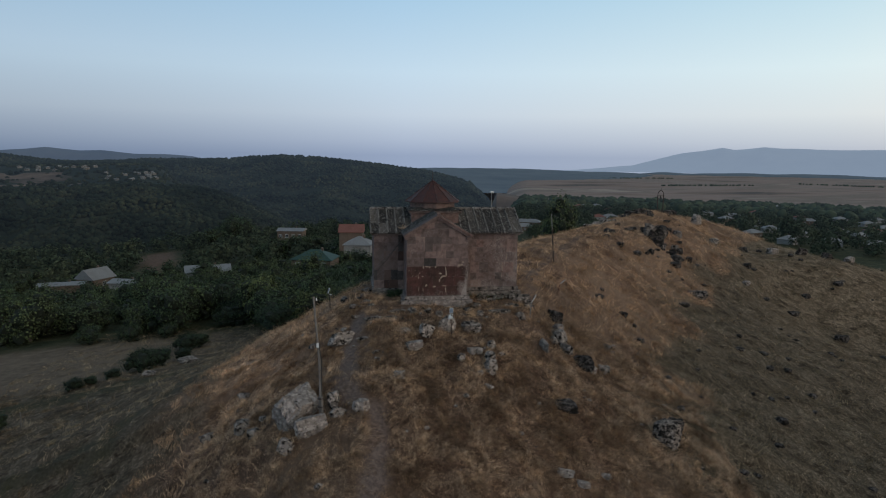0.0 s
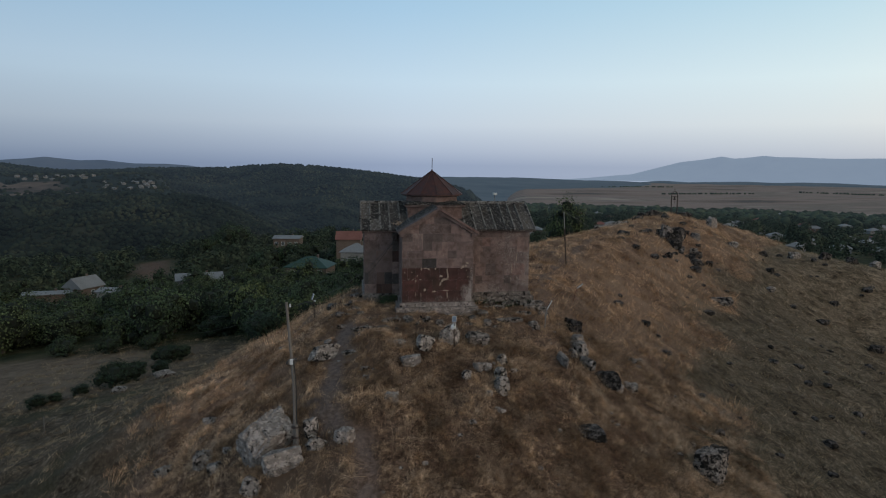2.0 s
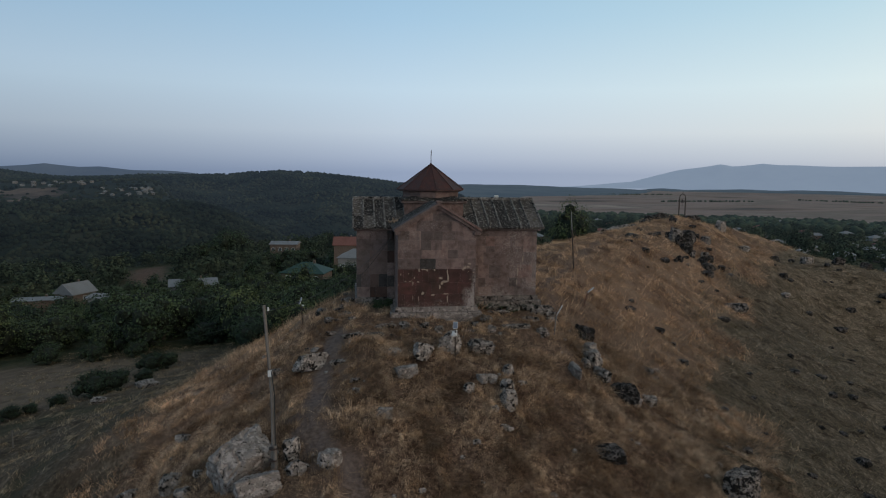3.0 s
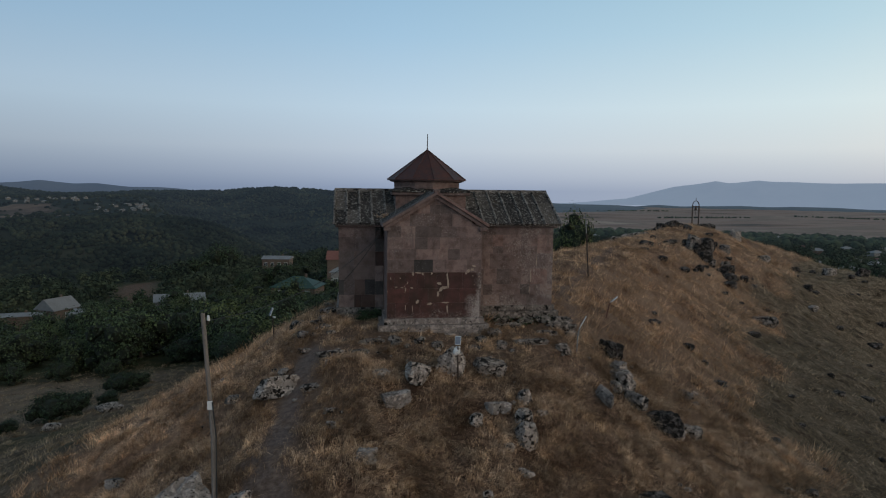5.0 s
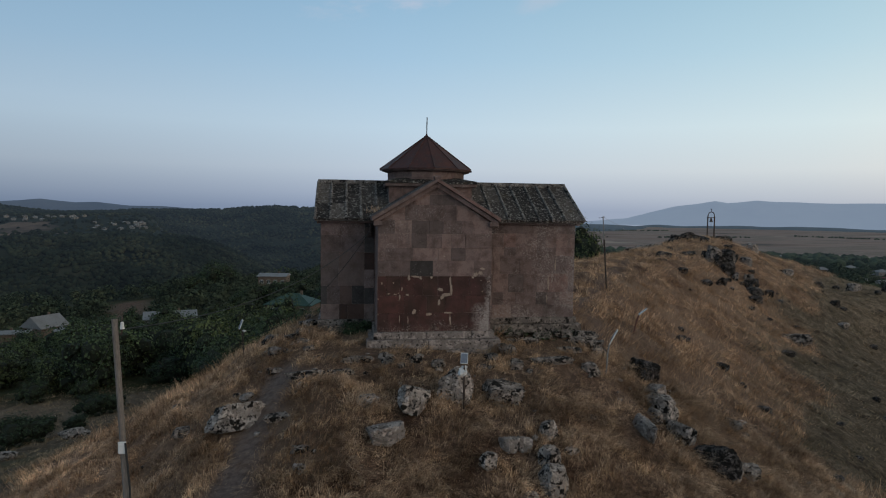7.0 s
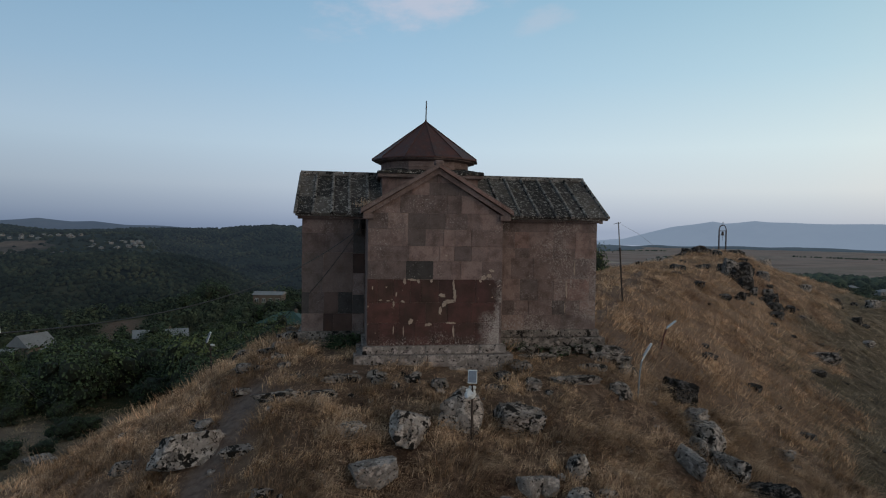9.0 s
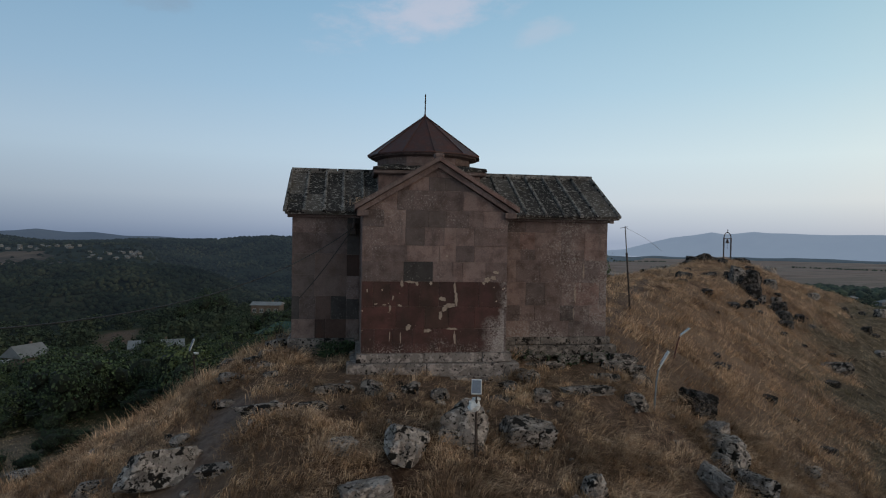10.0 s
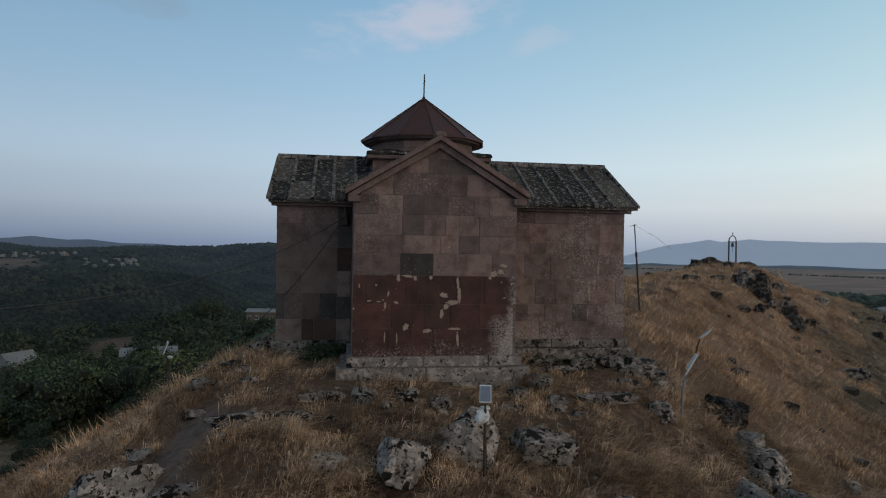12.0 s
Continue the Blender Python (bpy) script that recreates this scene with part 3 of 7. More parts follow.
MOUNDS = [(-8, -16, 5, 1.97), (9, -7, 4, -0.32), (-6.8, 0.6, 2.6, 0.3), (32, 20, 7, -1.66), (22, 7, 6, -0.9), (48, 24, 9, -2.55), (12, 1, 4, 0.59),
          (1.5, -11.5, 3, -0.44), (-17, 3, 5.5, 0.1), (-25, 30, 9, 0.21), (50, 46, 6, -1.91),
          (4.6, -4.0, 1.4, -0.34), (1.1, -6.1, 0.9, -0.16), (-11, 8, 3.5, 0.5), (-7, 7, 2.5, 0.6)]


def nearest(line, x, y):
    """Distance to a line of points, its height there, and the side (positive to its left)."""
    best, zc, side = np.full(np.shape(x), 1e9), np.zeros(np.shape(x)), np.zeros(np.shape(x))
    for (x0, y0, z0), (x1, y1, z1) in zip(line[:-1], line[1:]):
        dx, dy = x1 - x0, y1 - y0
        t = np.clip(((x - x0) * dx + (y - y0) * dy) / (dx * dx + dy * dy), 0, 1)
        ex, ey = x - x0 - t * dx, y - y0 - t * dy
        d = np.hypot(ex, ey)
        m = d < best
        best, zc, side = np.where(m, d, best), np.where(m, z0 + t * (z1 - z0), zc), np.where(m, np.sign(dx * ey - dy * ex) * d, side)
    return best, zc, side


def flank(d, w, slope):
    return slope * (np.sqrt(np.maximum(d - w, 0) ** 2 + 2.25) - 1.5)


def higher(a, b, k):
    top = np.maximum(a, b)
    return top + np.log(np.exp((a - top) * k) + np.exp((b - top) * k)) / k


def smooth(a, b, v):
    t = np.clip((v - a) / (b - a), 0, 1)
    return t * t * (3 - 2 * t)


def ripple(x, y, size, seed, waves=9):
    """Smooth irregular relief, about -1 to 1, with humps of about the given size."""
    rng = np.random.RandomState(seed)
    out = np.zeros(np.shape(x))
    for _ in range(waves):
        a, f, p = rng.uniform(0, 6.283), rng.uniform(0.6, 1.9) * 6.283 / size, rng.uniform(0, 6.283)
        out = out + np.sin(f * (x * math.cos(a) + y * math.sin(a)) + p)
    return out / waves ** 0.5 / 1.4


def bearing(x, y):
    return np.degrees(np.arctan2(x + 5.5, y + 48))


def ground_z(x, y):
    x, y = np.asarray(x, float), np.asarray(y, float)
    d, zc, side = nearest(CREST, x, y)
    w = 1.2 + 5.0 * np.exp(-((x - 0.5) ** 2 + y ** 2) / 70)
    k = 1 / (1 + np.exp(-np.clip(side / 1.5, -30, 30)))
    h = zc - k * flank(d, w + 1.2, 0.47) - (1 - k) * flank(d, w, 0.53)
    d2, z2, _ = nearest(SPUR, x, y)
    h = higher(h, z2 - flank(d2, 1.5, 0.4), 0.9)
    d3, z3, _ = nearest(FAR_SPUR, x, y)
    h = higher(h, z3 - flank(d3, 6.0, 0.3), 0.9)
    for mx, my, size, up in MOUNDS:
        h = h + up * np.exp(-((x - mx) ** 2 + (y - my) ** 2) / (2 * size * size))
    r = np.hypot(x, y)
    west = np.interp(r, [0, 35, 60, 130, 170, 300, 345, 620, 5000], [-13.2, -13.8, -17, -23, -28, -31, -35, -125, -125])
    east = np.interp(r, [0, 60, 120, 350, 700, 1150, 2200, 3050, 3500, 7000], [-14, -16, -21, -29, -40, -56, -60, -60, -130, -160])
    west = west - 0.085 * np.clip(-x - 22, 0, 100) * smooth(55, 130, r)
    floor = west + (east - west) * smooth(9, 15, bearing(x, y)) * smooth(-20, 10, y)
    floor = floor + np.minimum(0, y + 22) * 0.35 * smooth(-20, -60, y)
    h = higher(h, floor, 0.6)
    near = 1 - smooth(60, 120, r)
    flat = smooth(6.2, 9.0, np.hypot((x - 0.8) * 0.85, y))
    h = h + near * flat * (0.16 * ripple(x, y, 5.5, 3) + 0.07 * ripple(x, y, 1.7, 4)) + (1 - near) * 0.5 * ripple(x, y, 40, 5)
    return h


def gz(x, y):
    return float(ground_z(x, y))


PATH_LINE = [(-6.5, -40, 0), (-5.4, -22, 0), (-5.0, -20, 0), (-4.6, -17.8, 0), (-4.8, -16.5, 0), (-5.6, -15.9, 0), (-6.4, -14.5, 0), (-6.1, -10.7, 0), (-5.8, -8.4, 0), (-5.3, -6.4, 0)]
TRACK_A = [(-60, -2, 0), (-38, -4.5, 0), (-29.1, -4.7, 0), (-25.5, -4.7, 0), (-22.1, -3.9, 0), (-20.7, -2.5, 0), (-19, 3, 0)]
TRACK_B = [(-24.5, -16, 0), (-23.6, -7.8, 0), (-23.0, -5.6, 0), (-21.7, -4.6, 0)]
SIDE_PATH = [(6.8, -3.4, 0), (7.3, -1.5, 0), (8.4, 3.5, 0), (11, 8.5, 0), (14, 14, 0), (20, 24, 0)]


def straw_reach(y):
    """How far the straw-coloured grass reaches down the east flank from the crest."""
    return np.interp(y, [-14, -2, 12, 30], [13.5, 14.0, 11.5, 9.5])


def in_plot(x, y):
    """How deep a place lies inside the brown dug plot beyond the sheds, in metres."""
    a = bearing(x, y)
    return np.minimum.reduce([(a + 17.6) * 4.0, (-14.5 - a) * 4.0, y - 168, 276 - y])


def build_ground():
    n = 370
    u = np.linspace(-1, 1, n)
    gx = 13 * np.sinh(u * 6.5) + 0.0
    gy = 13 * np.sinh(u * 6.5)
    gx, gy = np.where(np.abs(gx) > 4650, np.sign(gx) * 4650, gx), np.clip(gy, -900, 4650)
    gy = np.unique(gy)
    x, y = np.meshgrid(gx, gy)
    z = ground_z(x, y)
    verts = np.stack([x, y, z], -1).reshape(-1, 3)
    rows, cols = x.shape
    i = (np.arange(rows - 1)[:, None] * cols + np.arange(cols - 1)).ravel()
    faces = np.stack([i, i + 1, i + cols + 1, i + cols], 1)
    me = mesh_of("ground", verts.tolist(), faces.tolist(), GROUND, True)
    x, y = x.ravel(), y.ravel()
    side = nearest(CREST, x, y)[2]
    r = np.hypot(x, y)
    fray = ripple(x, y, 3.0, 8)
    path = np.maximum.reduce([0.88 - 0.88 * smooth(0.34, 0.85, nearest(PATH_LINE, x, y)[0] + 0.14 * fray),
                              0.35 * (1 - smooth(0.3, 1.0, nearest(SIDE_PATH, x, y)[0] + 0.25 * fray)),
                              0.75 * (1 - smooth(0.3, 1.0, nearest(TRACK_A, x, y)[0] + 0.2 * fray)),
                              0.75 * (1 - smooth(0.3, 1.0, nearest(TRACK_B, x, y)[0] + 0.2 * fray))])
    shelf = 0.22 * smooth(0, 1.2, np.minimum.reduce([x + 5.5, 7.5 - x, y + 8.3, -4.6 - y])) * smooth(-0.3, 0.5, ripple(x, y, 1.8, 15))
    path = np.maximum(path, shelf)
    right = -side
    olive = smooth(-2.5, 3.0, right - straw_reach(y) + 2.5 * ripple(x, y, 9, 11)) * 0.9 + 0.9 * smooth(14, 20, side + 2 * ripple(x, y, 8, 12))
    scrub = np.where(x < 8, smooth(44, 60, y - 0.1 * x + 3 * fray), 0) + np.where(bearing(x, y) > 13, smooth(85, 130, r), 0) * (1 - smooth(760, 900, r))
    scrub = np.clip(scrub, 0, 1)
    meadow = smooth(0, 5, np.minimum.reduce([x + 62, -23 - x + 1.5 * fray, y - 24 - 0.1 * x, 50 - y + 2 * fray]))
    plain = smooth(820, 960, r + 60 * ripple(x, y, 300, 21)) * smooth(11, 13, bearing(x, y))
    plot = smooth(0, 4, in_plot(x, y))
    tracks = np.maximum(1 - smooth(0.3, 1.3, nearest(TRACK_A, x, y)[0] + 0.3 * fray), 1 - smooth(0.3, 1.3, nearest(TRACK_B, x, y)[0] + 0.3 * fray))
    hedge = np.exp(-((y - 20 - 0.1 * x - fray) / 2.2) ** 2) * smooth(-62, -50, x) * smooth(-21, -25, x)
    scrub = np.clip(scrub - plot - meadow + 0.7 * tracks + 0.65 * hedge, 0, 1)
    for name, chans in (("cover", (path, np.clip(olive, 0, 1), scrub)), ("more", (plain, meadow, plot))):
        at = me.color_attributes.new(name, "FLOAT_COLOR", "POINT")
        at.data.foreach_set("color", np.stack([*chans, np.ones_like(x)], 1).ravel().astype(np.float32))
    return tagged(new("ground", me), "dry grassy hill sloping down into a wooded valley and plain", "ground", kind="structure")


ground = build_ground()


# ---- distance: wooded hills beyond the gorge, plateau, mountains ----
def backdrop(name, material, label, span, radii, height, steps=260, category="hills"):
    """A sheet over bearings and distances from where the walk begins; height(bearing, share of the way out) in metres."""
    az = np.linspace(span[0], span[1], steps)
    t = np.linspace(0, 1, 26)
    a, s = np.meshgrid(az, t)
    r = radii[0] + (radii[1] - radii[0]) * s
    x, y = -5.5 + r * np.sin(np.radians(a)), -48 + r * np.cos(np.radians(a))
    z = height(a, s, x, y)
    i = (np.arange(len(t) - 1)[:, None] * steps + np.arange(steps - 1)).ravel()
    faces = np.stack([i, i + 1, i + steps + 1, i + steps], 1)
    me = mesh_of(name, np.stack([x, y, z], -1).reshape(-1, 3).tolist(), faces.tolist(), material, True)
    return tagged(new(name, me), label, category, kind="structure")


HILL_AZ = [-70, -40, -26.3, -24, -21.6, -19, -16.1, -13, -10.5, -8, -6, -3.1, 0, 3.6, 6.5, 8.5, 10, 11.7, 13]
HILL_UP = [-0.15, 0.05, 0.08, -0.25, -0.65, -0.5, -0.25, -0.2, -0.15, 0.05, 0.18, 0.07, -0.25, -0.65, -1.05, -1.5, -1.9, -3.5, -6.5]


def hill_ridge(a):
    return 1.9 + 1500 * np.tan(np.radians(np.interp(a, HILL_AZ, HILL_UP)))


SPUR_AZ = [-70, -26, -15, -12.5, -10.5, -8, -5, -2, 2]
SPUR_UP = [-2.7, -2.6, -2.4, -2.85, -3.4, -4.6, -6.2, -7.4, -8.0]


def wooded_hill(a, s, x, y):
    """The main ridge, and before it a nearer spur with a shelf that falls away eastwards."""
    ridge = hill_ridge(a) + 125
    k = np.clip((s - 0.30) / 0.67, 0, 1)
    main = -125 + ridge * (0.7 * smooth(0, 1, k) + 0.3 * k)
    main = main + (9 * ripple(x, y, 260, 33) + 5 * ripple(x, y, 120, 31)) * np.sin(np.pi * k)
    crest = 9.9 + 1000 * np.tan(np.radians(np.interp(a, SPUR_AZ, SPUR_UP))) + 125
    back = smooth(0.42, 0.62, s) * smooth(-15.5, -12, a)
    spur = -125 + crest * smooth(-0.12, 0.42, s) * (1 - 0.6 * back) + 22 * smooth(0.42, 0.66, s) * smooth(-13.5, -16.5, a) + 4.5 * ripple(x, y, 110, 35) * smooth(0.0, 0.2, s) * (1 - smooth(0.3, 0.42, s))
    return higher(main, spur, 0.25) - 40 * smooth(0.975, 1.0, s)


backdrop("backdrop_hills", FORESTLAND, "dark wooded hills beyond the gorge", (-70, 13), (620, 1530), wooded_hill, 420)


def far_slope(a, s, x, y):
    up = np.interp(a, [-45, -27, -24.5, -23.2, -21, -19.5, -17.3, -15, -13, -11], [-0.25, 0.0, 0.12, 0.30, 0.08, 0.12, -0.12, -0.18, -0.3, -0.7])
    return -120 + (9.9 + 3600 * np.tan(np.radians(up)) + 120 + 5 * ripple(x, y, 500, 41)) * smooth(0, 1, s)


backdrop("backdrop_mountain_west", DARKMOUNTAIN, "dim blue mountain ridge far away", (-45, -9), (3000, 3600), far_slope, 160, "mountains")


def far_range(a, s, x, y):
    up = np.interp(a, [18, 23.5, 25.5, 27.3, 29, 30.4, 31.3, 32, 33.4, 34.6, 37, 41.7, 50, 60, 75], [-1.1, -0.65, -0.05, 0.42, 0.68, 0.95, 0.78, 0.83, 1.0, 0.86, 0.76, 0.8, 0.6, 0.5, 0.2])
    return -70 + (9.9 + 4500 * np.tan(np.radians(up)) + 70 + 4 * ripple(x, y, 500, 43)) * smooth(0, 1, s)


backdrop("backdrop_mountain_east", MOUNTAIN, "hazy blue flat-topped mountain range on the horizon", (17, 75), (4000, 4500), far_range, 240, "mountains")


def plateau(a, s, x, y):
    up = np.interp(a, [-10, 5, 8, 13, 16, 20, 24, 26.5], [-1.2, -1.05, -1.0, -1.0, -1.05, -1.15, -1.2, -1.5])
    front = np.interp(a, [-10, 8, 18, 24, 26.5], [0.0, 0.0, 0.1, 0.35, 0.7])
    rise = smooth(0, 0.45, s - front) * 0.75 + 0.25 * smooth(0.3, 1.0, s)
    return -72 + (9.9 + 3000 * np.tan(np.radians(up)) + 72 + 2 * ripple(x, y, 200, 47)) * rise


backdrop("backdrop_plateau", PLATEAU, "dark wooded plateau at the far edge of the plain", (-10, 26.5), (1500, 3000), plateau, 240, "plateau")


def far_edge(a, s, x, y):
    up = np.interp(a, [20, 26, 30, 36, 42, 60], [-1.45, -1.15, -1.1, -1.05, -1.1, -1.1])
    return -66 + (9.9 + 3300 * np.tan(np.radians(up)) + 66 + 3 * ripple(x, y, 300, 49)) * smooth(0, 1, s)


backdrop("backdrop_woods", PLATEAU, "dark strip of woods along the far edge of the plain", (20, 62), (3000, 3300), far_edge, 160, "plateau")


def cliff_spur(a, s, x, y):
    up = np.interp(a, [11.3, 11.9, 12.3, 14, 15.5, 18], [-6.0, -4.4, -3.3, -3.5, -4.2, -5.0])
    return -125 + (9.9 + 800 * np.tan(np.radians(up)) + 125) * smooth(0, 0.6, s)


backdrop("backdrop_spur", OPENLAND, "bare brown cliff spur at the gorge's edge", (11.3, 18), (720, 850), cliff_spur, 120, "cliff")


def shelf_fields(a, s, x, y):
    return wooded_hill(a, 0.41 + 0.16 * s, x, y) + 1.2 - 6 * (smooth(0.1, 0.0, s) + smooth(0.9, 1.0, s)) - 4 * smooth(0.35, 0.9, ripple(x, y, 130, 58)) - 9 * smooth(-23.0, -17.8, a + 1.4 * ripple(x, y, 60, 59))


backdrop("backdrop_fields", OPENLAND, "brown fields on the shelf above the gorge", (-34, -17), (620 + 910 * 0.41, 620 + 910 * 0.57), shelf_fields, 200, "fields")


# ---- the church ----
AX0, AX1, AY, APEX_X = -2.31, 1.89, -5.06, -0.17      # the gabled arm towards the slope
TX0, TX1, TY = -4.45, 6.02, 2.4                       # the long cross arms
church = thing("church", pose(0, 0, 0), "small cross-shaped tuff stone church with a rusty red conical dome", "church")


def prism(bm, outline, lay, a, b):
    """A solid with the given outline in (u, v), from depth a to depth b; lay(u, v, depth)."""
    near = [bm.verts.new(lay(u, v, a)) for u, v in outline]
    far = [bm.verts.new(lay(u, v, b)) for u, v in outline]
    n = len(outline)
    bm.faces.new(near)
    bm.faces.new(far[::-1])
    for k in range(n):
        bm.faces.new((near[k], far[k], far[(k + 1) % n], near[(k + 1) % n]))
    bmesh.ops.recalc_face_normals(bm, faces=bm.faces)
    return bm


IN = 0.014
arm_outline = [(AX0 + IN, -0.6), (AX1 - IN, -0.6), (AX1 - IN, 4.40), (APEX_X, 5.70), (AX0 + IN, 4.40)]
front_arm = part("front_arm_wall", prism(bmesh.new(), arm_outline, lambda u, v, d: (u, d, v), AY + IN, -TY + 0.3), MORTAR, church)
back_arm = part("back_arm_wall", prism(bmesh.new(), arm_outline, lambda u, v, d: (u, d, v), TY - 0.3, -AY - IN), MORTAR, church)
cross_outline = [(-TY + IN, -0.6), (TY - IN, -0.6), (TY - IN, 4.30), (0, 5.78), (-TY + IN, 4.30)]
long_arm = part("cross_arm_wall", prism(bmesh.new(), cross_outline, lambda u, v, d: (d, u, v), TX0 + IN, TX1 - IN), MORTAR, church)


def lay_wall(parent, stones, lay, rng, material):
    """Every stone as an object of its own under its wall; material(u, v, rng) picks its kind."""
    for poly in stones:
        data = stone_data(poly, lay, rng.uniform(-0.006, 0.008))
        if not data:
            continue
        u = sum(p[0] for p in poly) / len(poly)
        v = sum(p[1] for p in poly) / len(poly)
        new("stone", mesh_of("stone", *data, material(u, v, rng))).parent = parent


def lay_joined(name, parent, stones, lay, rng, material):
    """The walls out of the camera's way: the same cut stones, joined."""
    verts, faces = [], []
    for poly in stones:
        data = stone_data(poly, lay, rng.uniform(-0.006, 0.008))
        if data:
            n = len(verts)
            verts += data[0]
            faces += [tuple(n + k for k in f) for f in data[1]]
    ob = new(name, mesh_of(name, verts, faces, material))
    ob.parent = parent
    tagged(ob, kind="stuff")


def gable(stones, left, right, eave, apex_u, apex_v):
    """Stones cut off by the two slopes of a gable."""
    out = []
    for poly in stones:
        for (u0, v0, u1, v1, s) in ((left, eave, apex_u, apex_v, 1), (right, eave, apex_u, apex_v, -1)):
            a, b = -(v1 - v0) * s, (u1 - u0) * s
            poly = clip(poly, a, b, a * u0 + b * v0) if poly else poly
        if len(poly) >= 3 and abs(sum(p[0] * q[1] - q[0] * p[1] for p, q in zip(poly, poly[1:] + poly[:1]))) > 0.02:
            out.append(poly)
    return out


ARM_LEVELS = [0.42, 1.13, 1.79, 2.50, 3.05, 3.55, 4.06, 4.45]
TOP_LEVELS = [4.45, 4.97, 5.40, 5.76]
LONG_LEVELS = [0.48, 1.03, 1.52, 2.28, 3.00, 3.66, 4.02, 4.32]
rng = random.Random(5)


def set_rows(rows):
    """Stone outlines of courses whose upright joints are given: (low, high, joints)."""
    return [[(p, low), (q, low), (q, high), (p, high)] for low, high, joints in rows for p, q in zip(joints[:-1], joints[1:])]


def kind_at(marks, rest):
    """Picks a stone's material by where its middle lies: marks hold (u0, u1, v0, v1, material)."""
    def pick(u, v, r):
        for u0, u1, v0, v1, material in marks:
            if u0 < u < u1 and v0 < v < v1:
                return material
        return rest
    return pick


front = lambda u, v, o: (u, AY - o, v)  # noqa: E731
side_wall = lambda u, v, o: (u, -TY - o, v)  # noqa: E731
FRONT_ROWS = [(0.42, 1.11, (AX0, -1.94, -1.42, -0.85, -0.25, 0.42, 1.06, AX1)), (1.11, 1.74, (AX0, -1.33, -0.5, 0.18, 0.94, AX1)),
              (1.74, 2.46, (AX0, -1.99, -1.51, -0.98, -0.65, -0.1, 0.37, 1.06, AX1)), (2.46, 3.03, (AX0, -1.13, -0.29, 0.27, 0.57, 1.25, AX1)),
              (3.03, 3.49, (AX0, -2.03, -1.55, -1.04, -0.1, 0.37, 0.91, AX1)), (3.49, 4.01, (AX0, -1.61, -1.09, -0.54, 0.02, 0.37, 0.9, AX1)),
              (4.01, 4.50, (AX0, -1.7, -1.08, -0.44, 0.07, 0.76, 1.16, AX1)), (4.50, 5.06, (AX0, -1.77, -1.33, -0.87, 0.12, 0.56, 1.44, AX1)),
              (5.06, 5.45, (AX0, -1.0, -0.44, 0.02, 0.5, AX1)), (5.45, 5.76, (AX0, -0.2, AX1))]
arm_kind = kind_at(((-3, 3, 0, 2.46, REDSTONE), (-1.13, -0.29, 2.46, 3.03, DARKTUFF), (-1.09, -0.54, 3.49, 4.01, GREYTUFF), (-1.08, 0.07, 4.01, 4.5, GREYTUFF), (0.02, 0.5, 5.06, 5.45, GREYTUFF)), TUFF)
lay_wall(front_arm, gable(set_rows(FRONT_ROWS), AX0, AX1, 4.42, APEX_X, 5.74), front, rng, arm_kind)
E0 = AX1 + 0.02
EAST_ROWS = [(0.42, 1.0, (E0, 2.55, 3.36, 4.7, 5.24, TX1)), (1.0, 1.52, (E0, 2.54, 2.99, 3.51, 4.39, 4.86, 5.41, TX1)), (1.52, 2.29, (E0, 2.53, 3.2, 3.85, 4.43, 4.91, 5.77, TX1)),
             (2.29, 3.04, (E0, 2.56, 2.85, 3.67, 5.2, 5.71, TX1)), (3.04, 3.39, (E0, 2.5, 3.0, 3.5, 4.4, 5.21, TX1)), (3.39, 3.96, (E0, 2.97, 3.49, 4.4, 4.74, 5.21, TX1)), (3.96, 4.32, (E0, 2.63, 3.15, 3.8, 5.11, 5.46, TX1))]
lay_wall(long_arm, set_rows(EAST_ROWS), side_wall, rng, kind_at((), TUFF))
W0, W1 = TX0, AX0 - 0.42
WEST_ROWS = [(0.42, 1.07, (W0, -3.72, -3.38, W1)), (1.07, 1.81, (W0, -4.2, -3.7, -3.22, W1)), (1.81, 2.49, (W0, -3.75, W1)), (2.49, 3.17, (W0, -3.73, W1)), (3.17, 3.84, (W0, -3.65, W1)), (3.84, 4.32, (W0, -3.72, W1))]
lay_wall(long_arm, set_rows(WEST_ROWS), side_wall, rng,
         kind_at(((W0, -4.2, 1.07, 1.81, DARKTUFF), (W0, -3.73, 2.49, 3.17, GREYTUFF), (W0, -3.75, 1.81, 2.49, GREYTUFF), (-3.22, W1, 1.07, 1.81, DARKTUFF), (-3.75, W1, 0.4, 3.2, STAINED)), TUFF))
NOOK_ROWS = [(low, high, (W1, AX0 - 0.02)) for low, high in ((0.42, 1.07), (1.07, 1.72), (1.72, 2.46), (2.46, 3.14), (3.14, 3.97), (3.97, 4.32))]
lay_wall(long_arm, set_rows(NOOK_ROWS), lambda u, v, o: (u, -TY - 0.02 - o, v), rng, kind_at(((W1, AX0, 1.07, 1.72, DARKTUFF), (W1, AX0, 3.14, 4.4, DARKTUFF), (W1, AX0, 2.46, 3.14, STAINED)), TUFF))
lay_joined("ashlar_masonry", front_arm, courses(AY, -TY, ARM_LEVELS, rng, 0.5, 0.9), lambda u, v, o: (AX0 - o, u, v), rng, TUFF)
lay_joined("ashlar_masonry", front_arm, courses(AY, -TY, ARM_LEVELS, rng, 0.5, 0.9), lambda u, v, o: (AX1 + o, u, v), rng, TUFF)
end = courses(-TY, TY, LONG_LEVELS, rng, 0.5, 1.0) + gable(courses(-TY, TY, [4.32, 4.9, 5.4, 5.8], rng, 0.5, 0.9), -TY, TY, 4.32, 0, 5.8)
